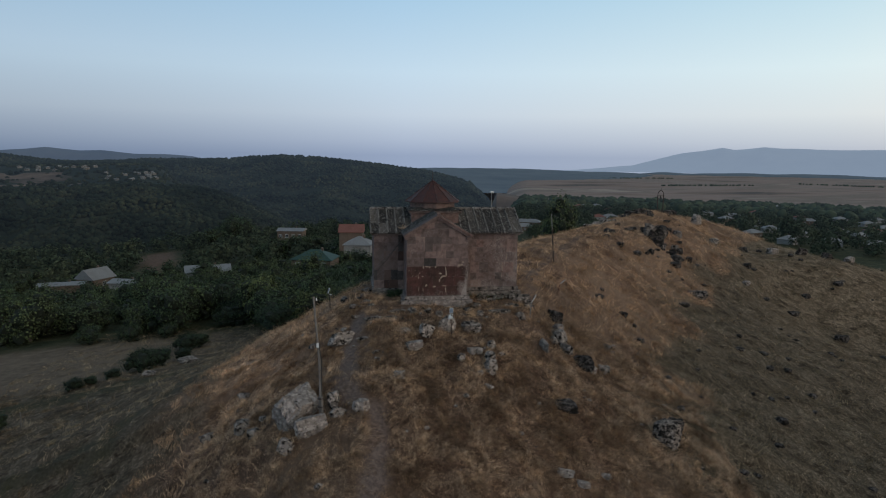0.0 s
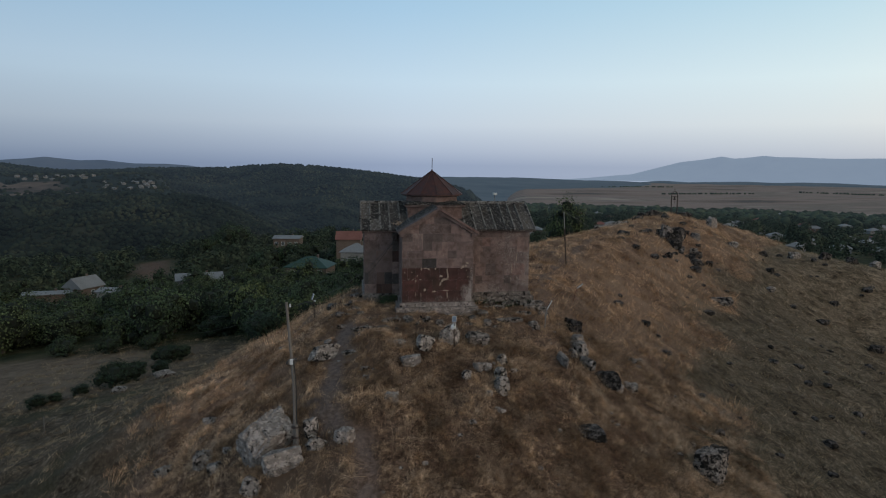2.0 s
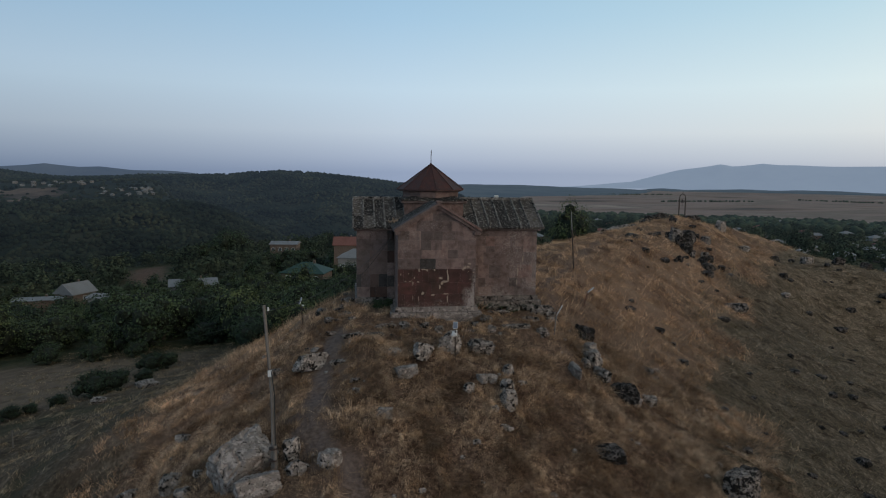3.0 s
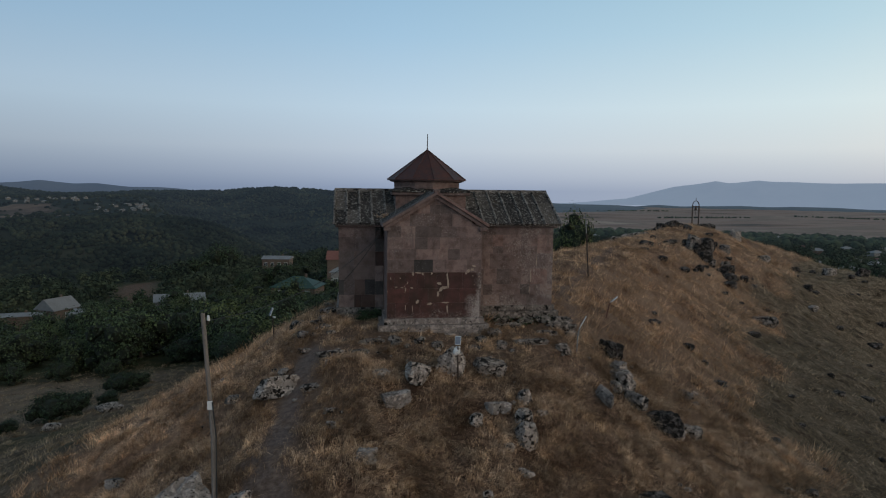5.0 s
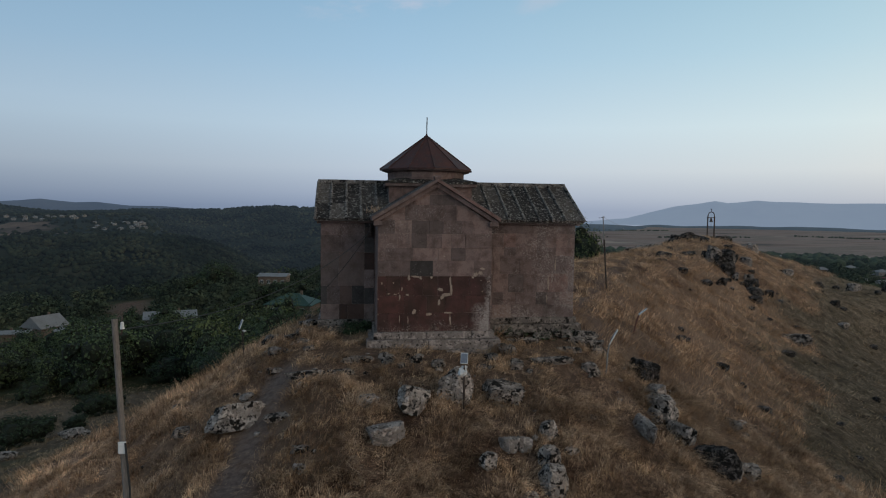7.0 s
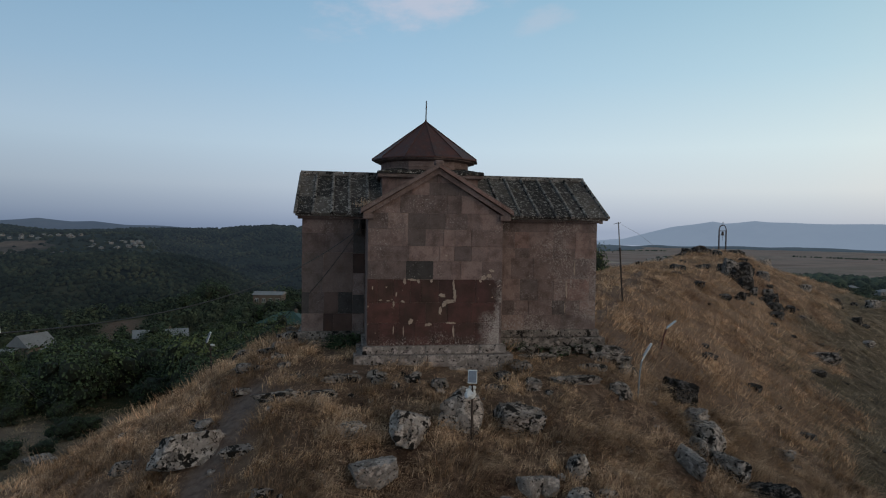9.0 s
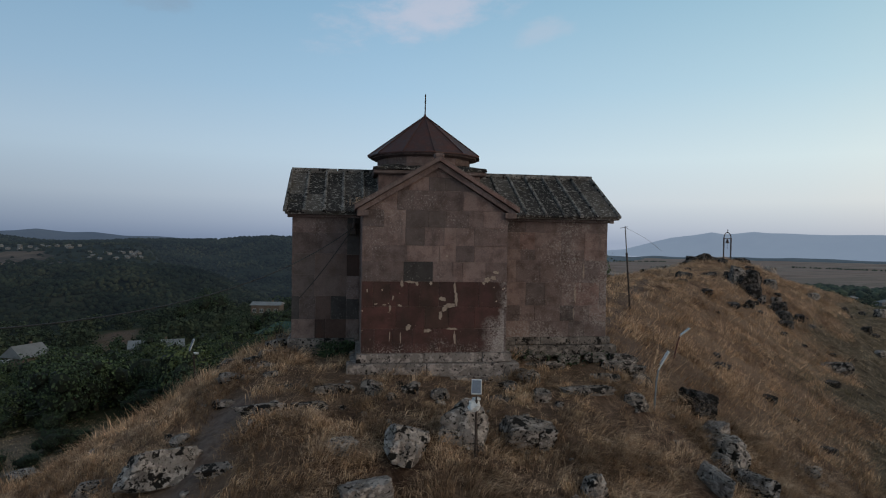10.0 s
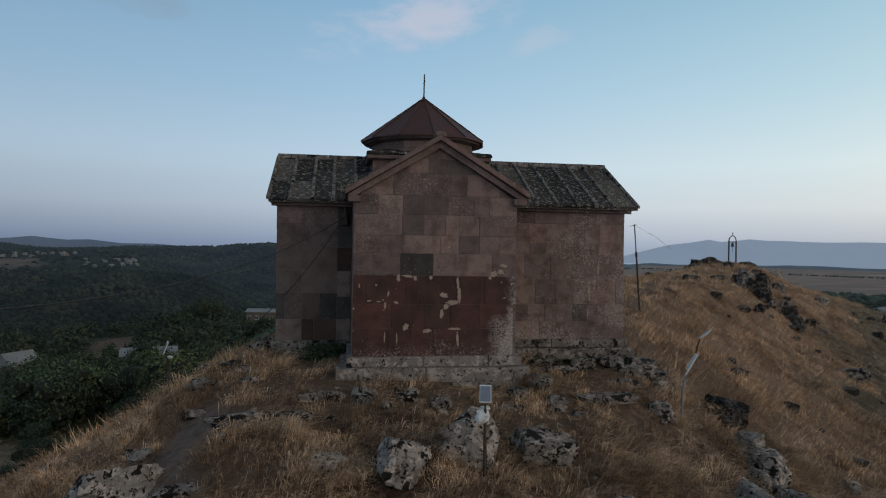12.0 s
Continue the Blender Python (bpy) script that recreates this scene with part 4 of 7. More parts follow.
lay_joined("ashlar_masonry", long_arm, end, lambda u, v, o: (TX1 + o, u, v), rng, TUFF)
lay_joined("ashlar_masonry", long_arm, end, lambda u, v, o: (TX0 - o, u, v), rng, TUFF)
lay_joined("ashlar_masonry", long_arm, courses(TX0, AX0, LONG_LEVELS, rng, 0.5, 1.0) + courses(AX1, TX1, LONG_LEVELS, rng, 0.5, 1.0), lambda u, v, o: (u, TY + o, v), rng, TUFF)
back_stones = courses(AX0, AX1, ARM_LEVELS, rng, 0.45, 0.95) + gable(courses(AX0, AX1, TOP_LEVELS, rng, 0.4, 0.8), AX0, AX1, 4.42, APEX_X, 5.74)
lay_joined("ashlar_masonry", back_arm, back_stones, lambda u, v, o: (u, -AY + o, v), rng, TUFF)
for sx, x in ((-1, AX0), (1, AX1)):
    lay_joined("ashlar_masonry", back_arm, courses(TY, -AY, ARM_LEVELS, rng, 0.5, 0.9), lambda u, v, o, x=x, sx=sx: (x + sx * o, u, v), rng, TUFF)


# cream plaster left on the red-painted courses
def plaster(u, v, w, h, seed, lay=front, wall=front_arm):
    r = random.Random(seed)
    n = 26
    outline = []
    for k in range(n):
        a = 2 * math.pi * k / n
        q = (0.78 + 0.16 * math.sin(2 * a + seed) + 0.12 * math.sin(5 * a + 2 * seed)) * r.uniform(0.86, 1.0)
        outline.append((u + w / 2 * q * math.cos(a), v + h / 2 * q * math.sin(a)))
    bm = prism(bmesh.new(), outline, lay, 0.0, 0.0125)
    part("plaster_patch", bm, PLASTER, wall, "flake of cream plaster left on the wall")


for k, (px, py, w, h) in enumerate(((0.0, 1.97, 0.24, 0.19), (0.36, 2.27, 0.10, 0.44), (0.40, 1.97, 0.15, 0.42), (0.22, 1.78, 0.52, 0.15), (0.07, 1.69, 0.20, 0.22), (-0.05, 1.50, 0.11, 0.38), (-1.17, 2.40, 0.10, 0.30),
                                    (-0.93, 2.45, 0.34, 0.10), (-0.74, 2.40, 0.14, 0.14), (-0.34, 2.42, 0.14, 0.12), (-0.97, 1.16, 0.20, 0.22), (-0.42, 1.06, 0.26, 0.15), (0.28, 1.11, 0.36, 0.10), (0.37, 0.84, 0.08, 0.52), (-1.19, 0.86, 0.05, 0.36))):
    plaster(px, py, w, h, k + 40)
for k, (px, py, w, h) in enumerate(((5.20, 2.66, 0.06, 0.74), (4.91, 1.90, 0.07, 0.78), (4.86, 1.25, 0.05, 0.4))):
    plaster(px, py, w, h, k + 90, side_wall, long_arm)
for k, (px, py, w, h) in enumerate(((1.30, 2.52, 0.2, 0.24), (1.48, 2.58, 0.18, 0.2), (1.56, 2.74, 0.22, 0.12), (1.20, 2.42, 0.12, 0.1), (-1.5, 1.70, 0.1, 0.2), (-1.42, 2.0, 0.07, 0.16),
                                    (-1.9, 1.82, 0.12, 0.06), (-1.66, 1.80, 0.12, 0.06), (-1.22, 1.78, 0.14, 0.1), (0.12, 3.2, 0.1, 0.05), (-2.15, 2.2, 0.06, 0.12), (-1.5, 0.9, 0.05, 0.3))):
    plaster(px, py, w, h, k + 70)


# plinth steps
def block_row(parent, horizontal, a, b, near, far, low, high, r, short=0.9, long=1.7, material=PLINTH):
    """Plinth blocks from a to b along x (or along y), between the two depths."""
    p = a
    while p < b - 1e-6:
        w = r.uniform(short, long)
        e = b if b - (p + w) < short * 0.7 else p + w
        j = r.uniform(-0.012, 0.012)
        bm = bmesh.new()
        if horizontal:
            box(bm, p + 0.006, e - 0.006, near + j, far, low, high + j * 0.6, 0.018)
        else:
            box(bm, near + j, far, p + 0.006, e - 0.006, low, high + j * 0.6, 0.018)
        for v in bm.verts:
            v.co += noise.noise_vector(v.co * 2.3) * 0.012
        part("plinth_block", bm, material, parent)
        p = e


plinth = part("plinth", box(bmesh.new(), AX0 + 0.1, AX1 - 0.1, AY + 0.1, -TY, -0.8, 0.3), PLINTH, church, "pale lichened stepped plinth")
block_row(plinth, True, AX0 - 0.14, AX1 + 0.14, AY - 0.13, AY + 0.3, 0.16, 0.42, rng, 1.2, 2.2)
block_row(plinth, True, AX0 - 0.40, AX1 + 0.34, AY - 0.34, AY + 0.3, -0.20, 0.16, rng, 1.3, 2.4)
block_row(plinth, True, 0.2, AX1 + 0.42, AY - 0.44, AY + 0.2, -0.62, -0.185, rng)
for x0, x1 in ((AX0 - 0.12, AX0 + 0.2), (AX1 - 0.2, AX1 + 0.12)):
    block_row(plinth, False, AY + 0.31, -TY - 0.2, x0, x1, 0.16, 0.42, rng)
for x0, x1 in ((AX0 - 0.30, AX0 + 0.2), (AX1 - 0.2, AX1 + 0.30)):
    block_row(plinth, False, AY + 0.31, -TY - 0.2, x0, x1, -0.3, 0.155, rng)
for x0, x1 in ((AX1 + 0.14, TX1 + 0.12), (TX0 - 0.12, AX0 - 0.14)):
    block_row(plinth, True, x0, x1, -TY - 0.12, -TY + 0.2, 0.22, 0.47, rng, 0.9, 1.7, DARKPLINTH)
    block_row(plinth, True, x0 + 0.18, x1 + 0.16 if x0 > 0 else x1, -TY - 0.30, -TY + 0.2, -0.12, 0.215, rng, 0.7, 1.4, DARKPLINTH)
for x0, x1 in ((TX1 - 0.2, TX1 + 0.12), (TX0 - 0.12, TX0 + 0.2)):
    block_row(plinth, False, -TY + 0.21, TY + 0.1, x0, x1, -0.3, 0.47, rng)


# roofs: stone slabs with raised ribs over their joints
EAVE_Y, EAVE_Z, RIDGE_Z = -2.74, 4.47, 5.97
RX0, RX1 = -4.66, 6.30
slope_len = math.hypot(EAVE_Y, RIDGE_Z - EAVE_Z)
up_y, up_z = -EAVE_Y / slope_len, (RIDGE_Z - EAVE_Z) / slope_len
roof_outline = [(EAVE_Y, EAVE_Z - 0.06), (-EAVE_Y, EAVE_Z - 0.06), (-EAVE_Y, EAVE_Z), (0, RIDGE_Z), (EAVE_Y, EAVE_Z)]
roof = part("cross_arm_roof", prism(bmesh.new(), roof_outline, lambda u, v, d: (d, u, v), RX0, RX1), ROOFSTONE, church, "stone slab roof with ribs, dark and lichened")


def slab_rows(parent, x0, x1, lay, length, r):
    p = x0
    while p < x1 - 1e-6:
        w = r.uniform(0.52, 0.66)
        e = x1 if x1 - (p + w) < 0.4 else p + w
        cut = r.uniform(0.35, 0.65) * length
        for low, high, up in ((-0.03, cut + 0.06, 0.06), (cut, length, 0.035)):
            data = stone_data([(p, low), (e, low), (e, high), (p, high)], lay, up + r.uniform(0, 0.015), 0.004, 0.015, 0.09)
            new("roof_slab", mesh_of("roof_slab", *data, ROOFSTONE)).parent = parent
        data = stone_data([(p - 0.055, -0.05), (p + 0.055, -0.05), (p + 0.045, length), (p - 0.045, length)], lay, 0.125, 0.0, 0.03, 0.1)
        new("roof_rib", mesh_of("roof_rib", *data, RIBSTONE)).parent = parent
        p = e
    data = stone_data([(x1 - 0.08, -0.05), (x1 + 0.03, -0.05), (x1 + 0.03, length), (x1 - 0.08, length)], lay, 0.125, 0.0, 0.03, 0.1)
    new("roof_rib", mesh_of("roof_rib", *data, RIBSTONE)).parent = parent


for s in (1, -1):
    slope = lambda u, v, o, s=s: (u, s * (EAVE_Y + v * up_y - o * up_z), EAVE_Z + v * up_z + o * up_y)  # noqa: E731
    slab_rows(roof, RX0, RX1, slope, slope_len, rng)
for a, b in ((RX0 - 0.02, -3.1), (-3.1, -1.4), (1.5, 3.2), (3.2, 4.9), (4.9, RX1 + 0.02)):
    bm = rod(bmesh.new(), [(a + 0.01, 0, RIDGE_Z + 0.05), (b - 0.01, 0, RIDGE_Z + 0.05)], 0.12, 10)
    part("ridge_cap", bm, RIBSTONE, roof)
for x0, x1 in ((TX0 - 0.12, AX0 - 0.02), (AX1 + 0.02, TX1 + 0.12)):
    for s in (1, -1):
        bm = bmesh.new()
        lo, hi = sorted((s * (-TY - 0.16), s * (-TY + 0.1)))
        box(bm, x0, x1, lo, hi, 4.32, 4.405, 0.015)
        part("cornice", bm, TUFF, church)
for x0, x1 in ((TX0 - 0.14, TX0), (TX1, TX1 + 0.14)):
    for s in (1, -1):
        bm = prism(bmesh.new(), [(s * -2.6, 4.3), (0, 5.83), (0, 5.96), (s * -2.6, 4.43)], lambda u, v, d: (d, u, v), x0, x1)
        part("cornice", bm, TUFF, church)

# gabled roof of the arm towards the slope, and the plain one behind
TIP_Z, TOP_Z = 4.50, 6.0
for s, y0, y1 in ((1, AY - 0.27, -1.2), (-1, 1.2, -AY + 0.27)):
    for tip in (AX0 - 0.22, AX1 + 0.28):
        bm = prism(bmesh.new(), [(tip, TIP_Z - 0.02), (APEX_X, TOP_Z - 0.10), (APEX_X, TOP_Z), (tip, TIP_Z + 0.09)], lambda u, v, d: (u, d, v), y0, y1)
        slab = part("gable_roof", bm, TUFF, church, "stone slab gable roof, brown and weathered")
        n = 5
        for k in range(n):
            a, b = y0 + (y1 - y0) * k / n, y0 + (y1 - y0) * (k + 1) / n
            run = math.hypot(APEX_X - tip, TOP_Z - TIP_Z - 0.09)
            ux, uz = (APEX_X - tip) / run, (TOP_Z - TIP_Z - 0.09) / run
            out = -1 if ux > 0 else 1
            lay = lambda u, v, o, ux=ux, uz=uz, out=out, tip=tip: (tip + v * ux + out * o * uz, u, TIP_Z + 0.09 + v * uz + o * abs(ux))  # noqa: E731
            data = stone_data([(a, 0), (b, 0), (b, run), (a, run)], lay, 0.035, 0.004, 0.012, 0.08)
            new("roof_slab", mesh_of("roof_slab", *data, TUFF if k == 0 else ROOFSTONE)).parent = slab
        bm = prism(bmesh.new(), [(tip * 0.93 + APEX_X * 0.07, TIP_Z - 0.10), (APEX_X, TOP_Z - 0.29), (APEX_X, TOP_Z - 0.105), (tip * 0.97 + APEX_X * 0.03, TIP_Z - 0.005)],
                   lambda u, v, d: (u, d, v), *((AY - 0.14, AY + 0.06) if s > 0 else (-AY - 0.06, -AY + 0.14)))
        part("cornice", bm, TUFF, church)
        lo, hi = sorted((tip + (0.06 if tip < 0 else -0.06), tip + (0.40 if tip < 0 else -0.40)))
        bm = box(bmesh.new(), lo, hi, *((AY - 0.15, AY + 0.08) if s > 0 else (-AY - 0.08, -AY + 0.15)), TIP_Z - 0.2, TIP_Z - 0.03, 0.02)
        part("cornice", bm, TUFF, church)
bm = box(bmesh.new(), APEX_X - 0.14, APEX_X + 0.14, AY - 0.2, AY + 0.1, TOP_Z - 0.02, TOP_Z + 0.13, 0.04)
part("gable_stone", bm, TUFF, church)

# crossing, drum and dome
bm = box(bmesh.new(), -1.72, 1.72, -1.72, 1.72, 4.4, 5.83)
crossing = part("crossing_base", bm, TUFF, church)
bm = box(bmesh.new(), -1.9, 1.9, -1.9, 1.9, 5.83, 5.97, 0.03)
part("cornice", bm, TUFF, crossing)
bm = bmesh.new()
low = [bm.verts.new((x, y, 5.971)) for x, y in ((-1.93, -1.93), (1.93, -1.93), (1.93, 1.93), (-1.93, 1.93))]
mid = [bm.verts.new((x, y, 6.06)) for x, y in ((-1.9, -1.9), (1.9, -1.9), (1.9, 1.9), (-1.9, 1.9))]
top = [bm.verts.new((x, y, 6.22)) for x, y in ((-1.3, -1.3), (1.3, -1.3), (1.3, 1.3), (-1.3, 1.3))]
bm.faces.new(low[::-1])
bm.faces.new(top)
for a, b in ((low, mid), (mid, top)):
    for k in range(4):
        bm.faces.new((a[k], a[(k + 1) % 4], b[(k + 1) % 4], b[k]))
bmesh.ops.subdivide_edges(bm, edges=bm.edges[:], cuts=7, use_grid_fill=True)
for v in bm.verts:
    v.co += noise.noise_vector(v.co * 3.1) * 0.045
part("crossing_roof", bm, ROOFSTONE, crossing, "mossy lichened stone roof round the drum")
SIDES = 12
ring = lambda r, z, off=math.radians(-87): [(r * math.cos(off + 2 * math.pi * k / SIDES), r * math.sin(off + 2 * math.pi * k / SIDES), z) for k in range(SIDES)]  # noqa: E731


def ring_solid(rings, material, name, parent, label=""):
    bm = bmesh.new()
    made = [[bm.verts.new(p) for p in r] for r in rings]
    for a, b in zip(made[:-1], made[1:]):
        for k in range(len(a)):
            bm.faces.new((a[k], a[(k + 1) % len(a)], b[(k + 1) % len(a)], b[k]))
    bm.faces.new(made[0][::-1])
    bm.faces.new(made[-1])
    return part(name, bm, material, parent, label)


drum = ring_solid([ring(1.66, 5.95), ring(1.66, 6.57)], MORTAR, "drum", church, "low twelve-sided drum of pinkish stone")
corner = ring(1.69, 0)
for k in range(SIDES):
    p, q = Vector(corner[k]), Vector(corner[(k + 1) % SIDES])
    wide, along = (q - p).length, (q - p).normalized()
    face_out = Vector((along.y, -along.x, 0))
    lay = lambda u, v, o, p=p, along=along, face_out=face_out: tuple(p + u * along + o * face_out + Vector((0, 0, v)))  # noqa: E731
    lay_wall(drum, [[(0.0, 6.0), (wide, 6.0), (wide, 6.26), (0.0, 6.26)], [(0.0, 6.26), (wide, 6.26), (wide, 6.50), (0.0, 6.50)]], lay, rng, lambda u, v, r: TUFF)
ring_solid([ring(1.74, 6.47), ring(1.93, 6.52), ring(1.93, 6.60)], TUFF, "cornice", drum)
dome = ring_solid([ring(1.99, 6.62), ring(1.97, 6.66), ring(0.02, 8.08)], RUST, "dome_roof", church, "conical dome roof of rusty red sheet metal")
eaves, peak = [Vector(p) for p in ring(2.05, 6.61)], Vector((0, 0, 8.13))
for k in range(SIDES):
    p, q = eaves[k], eaves[(k + 1) % SIDES]
    mid_out = ((p + q) / 2).normalized()
    bm = bmesh.new()
    top = [bm.verts.new(v) for v in (p, q, peak + 0.02 * (q - peak), peak + 0.02 * (p - peak))]
    bm.faces.new(top)
    lip = [bm.verts.new(v - Vector((0, 0, 0.04))) for v in (p, q)]
    bm.faces.new((top[0], lip[0], lip[1], top[1]))
    inner = [bm.verts.new((v.x * 0.93, v.y * 0.93, v.z - 0.02)) for v in (p, q)]
    bm.faces.new((lip[0], inner[0], inner[1], lip[1]))
    part("dome_panel", bm, RUST, dome)
    part("seam", rod(bmesh.new(), [p + Vector((0, 0, 0.01)), p.lerp(peak, 0.99) + Vector((0, 0, 0.01))], 0.022, 6), RUST, dome)
part("cap", rod(bmesh.new(), [(0, 0, 8.02), (0, 0, 8.2)], 0.09, 8, 0.03), RUST, dome)
cross = part("cross", rod(bmesh.new(), [(0, 0, 8.1), (0.01, 0, 8.92)], 0.022, 6), DARKMETAL, church, "thin dark iron cross on the dome")
part("cross_arm", rod(bmesh.new(), [(0.008, -0.17, 8.66), (0.008, 0.17, 8.66)], 0.016, 6), DARKMETAL, cross)
# iron bracket with insulators where the cables reach the eaves
bracket = part("cable_bracket", rod(bmesh.new(), [(-2.52, -2.4, 4.25), (-2.52, -2.95, 4.28), (-2.52, -3.0, 4.05)], 0.03, 6), DARKMETAL, church, "dark iron bracket for cables")
part("insulator", rod(bmesh.new(), [(-2.52, -3.0, 4.0), (-2.52, -3.0, 4.14)], 0.05, 8), DARKMETAL, bracket)
part("meter_box", box(bmesh.new(), -2.72, -2.44, -2.62, -2.42, 3.78, 4.16, 0.02), DARKMETAL, church)


# ---- rocks ----
def rock_mesh(size, seed, material, cuts=11, rough=0.055, detail=3):
    """A weathered stone: a block bounded by slanting planes, its edges worn, its faces pitted."""
    r = random.Random(seed)
    planes = [(Vector(v), r.uniform(0.74, 0.92)) for v in ((1, 0, 0), (-1, 0, 0), (0, 1, 0), (0, -1, 0), (0, 0, 1), (0, 0, -1))]
    lean = Euler((r.uniform(-0.3, 0.3), r.uniform(-0.3, 0.3), r.uniform(-0.4, 0.4))).to_matrix()
    planes = [(lean @ v, c) for v, c in planes]
    for _ in range(cuts):
        v = Vector((r.gauss(0, 1), r.gauss(0, 1), r.gauss(0, 0.8))).normalized()
        planes.append((v, r.uniform(0.72, 1.05)))
    bm = bmesh.new()
    bmesh.ops.create_icosphere(bm, subdivisions=detail + 1, radius=1.0)
    off = Vector((seed * 3.7, seed * 1.3, seed * 2.1))
    for v in bm.verts:
        d = v.co.normalized()
        reach = 1.3
        for p, c in planes:
            k = p.dot(d)
            if k > 0.05:
                reach = min(reach, c / k)
        crack = max(0.0, 1 - 12 * abs(noise.noise(d * 1.3 - off))) + 0.6 * max(0.0, 1 - 10 * abs(noise.noise(d * 2.7 + off * 2)))
        reach *= 1 - 0.13 * crack + rough * noise.noise(d * 1.7 + off) + rough * 0.7 * noise.noise(d * 4.3 + off) + rough * 0.5 * noise.noise(d * 9 + off)
        v.co = Vector((d.x * reach * size[0] / 2, d.y * reach * size[1] / 2, d.z * reach * size[2] / 2))
    me = bpy.data.meshes.new("rock")
    bm.to_mesh(me)
    bm.free()
    me.materials.append(material)
    me.shade_smooth()
    me.set_sharp_from_angle(angle=radians(32))
    return me


ROCK_SPOTS = []


def rock(x, y, w, d, h, turn, material, label, seed, lift=0.25, tilt=0.0, name="rock", detail=None):
    """A stone w wide, d deep and h high, of which about lift + a half stands out of the ground."""
    ob = new(name, rock_mesh((w, d, h), seed, material, detail=detail or (4 if y < -3 and max(w, d) > 0.85 else 3)))
    ob.matrix_world = pose(x, y, gz(x, y) + h * lift, tilt, tilt * 0.6, turn)
    ROCK_SPOTS.append((x, y, max(w, d) * 0.42))
    return tagged(ob, label, "rock", "rocks on the hill")


PALE, SPOT, DARK = "pale grey boulder in dry grass", "grey rock spotted with black and white lichen", "dark lichened outcrop rock in dry grass"
# by the lamp post before the church
rock(0.02, -9.15, 1.25, 0.8, 1.35, 4, ROCK, "squarish upright pale boulder behind the solar lamp", 1, 0.26)
rock(-1.42, -9.75, 1.12, 0.9, 0.95, 20, ROCK, SPOT, 3, 0.22, 12)
rock(1.5, -8.75, 1.5, 0.9, 1.0, -8, LEDGEROCK, "blocky black-crusted rock in dry grass", 4, 0.25)
rock(-2.75, -9.6, 0.7, 0.6, 0.5, 30, ROCK, SPOT, 5, 0.2)
for k, (x, y, w, d, h, a) in enumerate(((-2.25, -11.0, 1.25, 0.9, 0.75, 10), (1.2, -11.1, 0.62, 0.5, 0.55, 5), (1.62, -11.0, 0.55, 0.5, 0.6, -10), (2.45, -10.6, 0.55, 0.5, 0.75, 20),
                                        (2.15, -12.2, 0.85, 0.8, 1.15, 40), (2.25, -11.55, 0.7, 0.6, 0.9, 10), (0.4, -11.9, 0.62, 0.5, 0.6, 35), (1.7, -13.6, 0.7, 0.3, 0.3, -35), (-3.4, -14.2, 0.75, 0.55, 0.5, 0), (0.2, -15.0, 0.35, 0.3, 0.25, 0))):
    rock(x, y, w, d, h, a, CLEANROCK if k in (1, 2, 0, 8) else ROCK, PALE if k in (1, 2, 0, 8) else SPOT, 10 + k, 0.22)
rock(-6.6, -9.0, 1.95, 0.95, 0.85, 30, ROCK, "long slanting rock with white and black lichen by the path", 25, 0.28, -10)
# the boulders at the foot of the wooden pole
rock(-8.95, -15.0, 2.6, 2.0, 2.5, 32, CLEANROCK, "huge pale boulder at the foot of a wooden pole", 26, 0.2, 10, detail=4)
rock(-8.15, -16.5, 1.75, 1.1, 1.25, 12, CLEANROCK, "split pale boulder below a larger one", 27, 0.28, -8)
rock(-6.95, -15.5, 0.75, 0.7, 1.15, 0, ROCK, "grey rock wedged beside a wooden pole", 28, 0.28)
for k, (x, y, w, d, h, a) in enumerate(((-6.7, -16.1, 0.95, 0.7, 0.6, 5), (-5.55, -16.3, 0.9, 0.7, 0.8, 30), (-10.9, -13.2, 0.5, 0.4, 0.35, 0), (-12.1, -12.6, 1.2, 0.8, 0.9, 40), (-14.4, -10.7, 1.25, 0.6, 0.7, 40),
                                        (-11.3, -13.9, 0.8, 0.7, 0.7, 10), (-9.3, -16.75, 1.0, 0.8, 0.85, 10), (-12.6, -8.5, 0.8, 0.6, 0.5, 10), (-24, 24, 2.4, 1.2, 0.9, 20), (-27, 20, 1.4, 1.0, 0.7, 0))):
    rock(x, y, w, d, h, a, CLEANROCK if k in (1,) else ROCK, PALE if k in (1,) else SPOT, 40 + k, 0.22)
# the rib of rock down the east flank
for k, (x, y, w, d, h, a) in enumerate(((6.45, -8.5, 0.5, 1.5, 0.75, 6), (8.2, -6.3, 0.9, 1.3, 1.05, 20), (8.3, -7.5, 0.5, 1.5, 0.75, 22), (9.25, -8.1, 0.9, 1.7, 1.15, 25), (10.0, -8.1, 0.5, 0.7, 0.7, 0), (11.1, -7.2, 1.1, 0.7, 0.65, -35),
                                        (7.6, -6.9, 0.5, 0.8, 0.6, 10), (8.6, -3.8, 0.9, 1.5, 1.0, 30), (8.35, -5.3, 0.7, 0.9, 0.8, 10), (12.6, -3.8, 0.35, 1.0, 0.5, 25), (13.4, -3.2, 0.6, 0.5, 0.4, 0))):
    rock(x, y, w, d, h, a, (CLEANROCK, ROCK, ROCK, DARKROCK)[k % 4], PALE if k % 4 == 0 else (DARK if k % 4 == 3 else SPOT), 60 + k, 0.25)
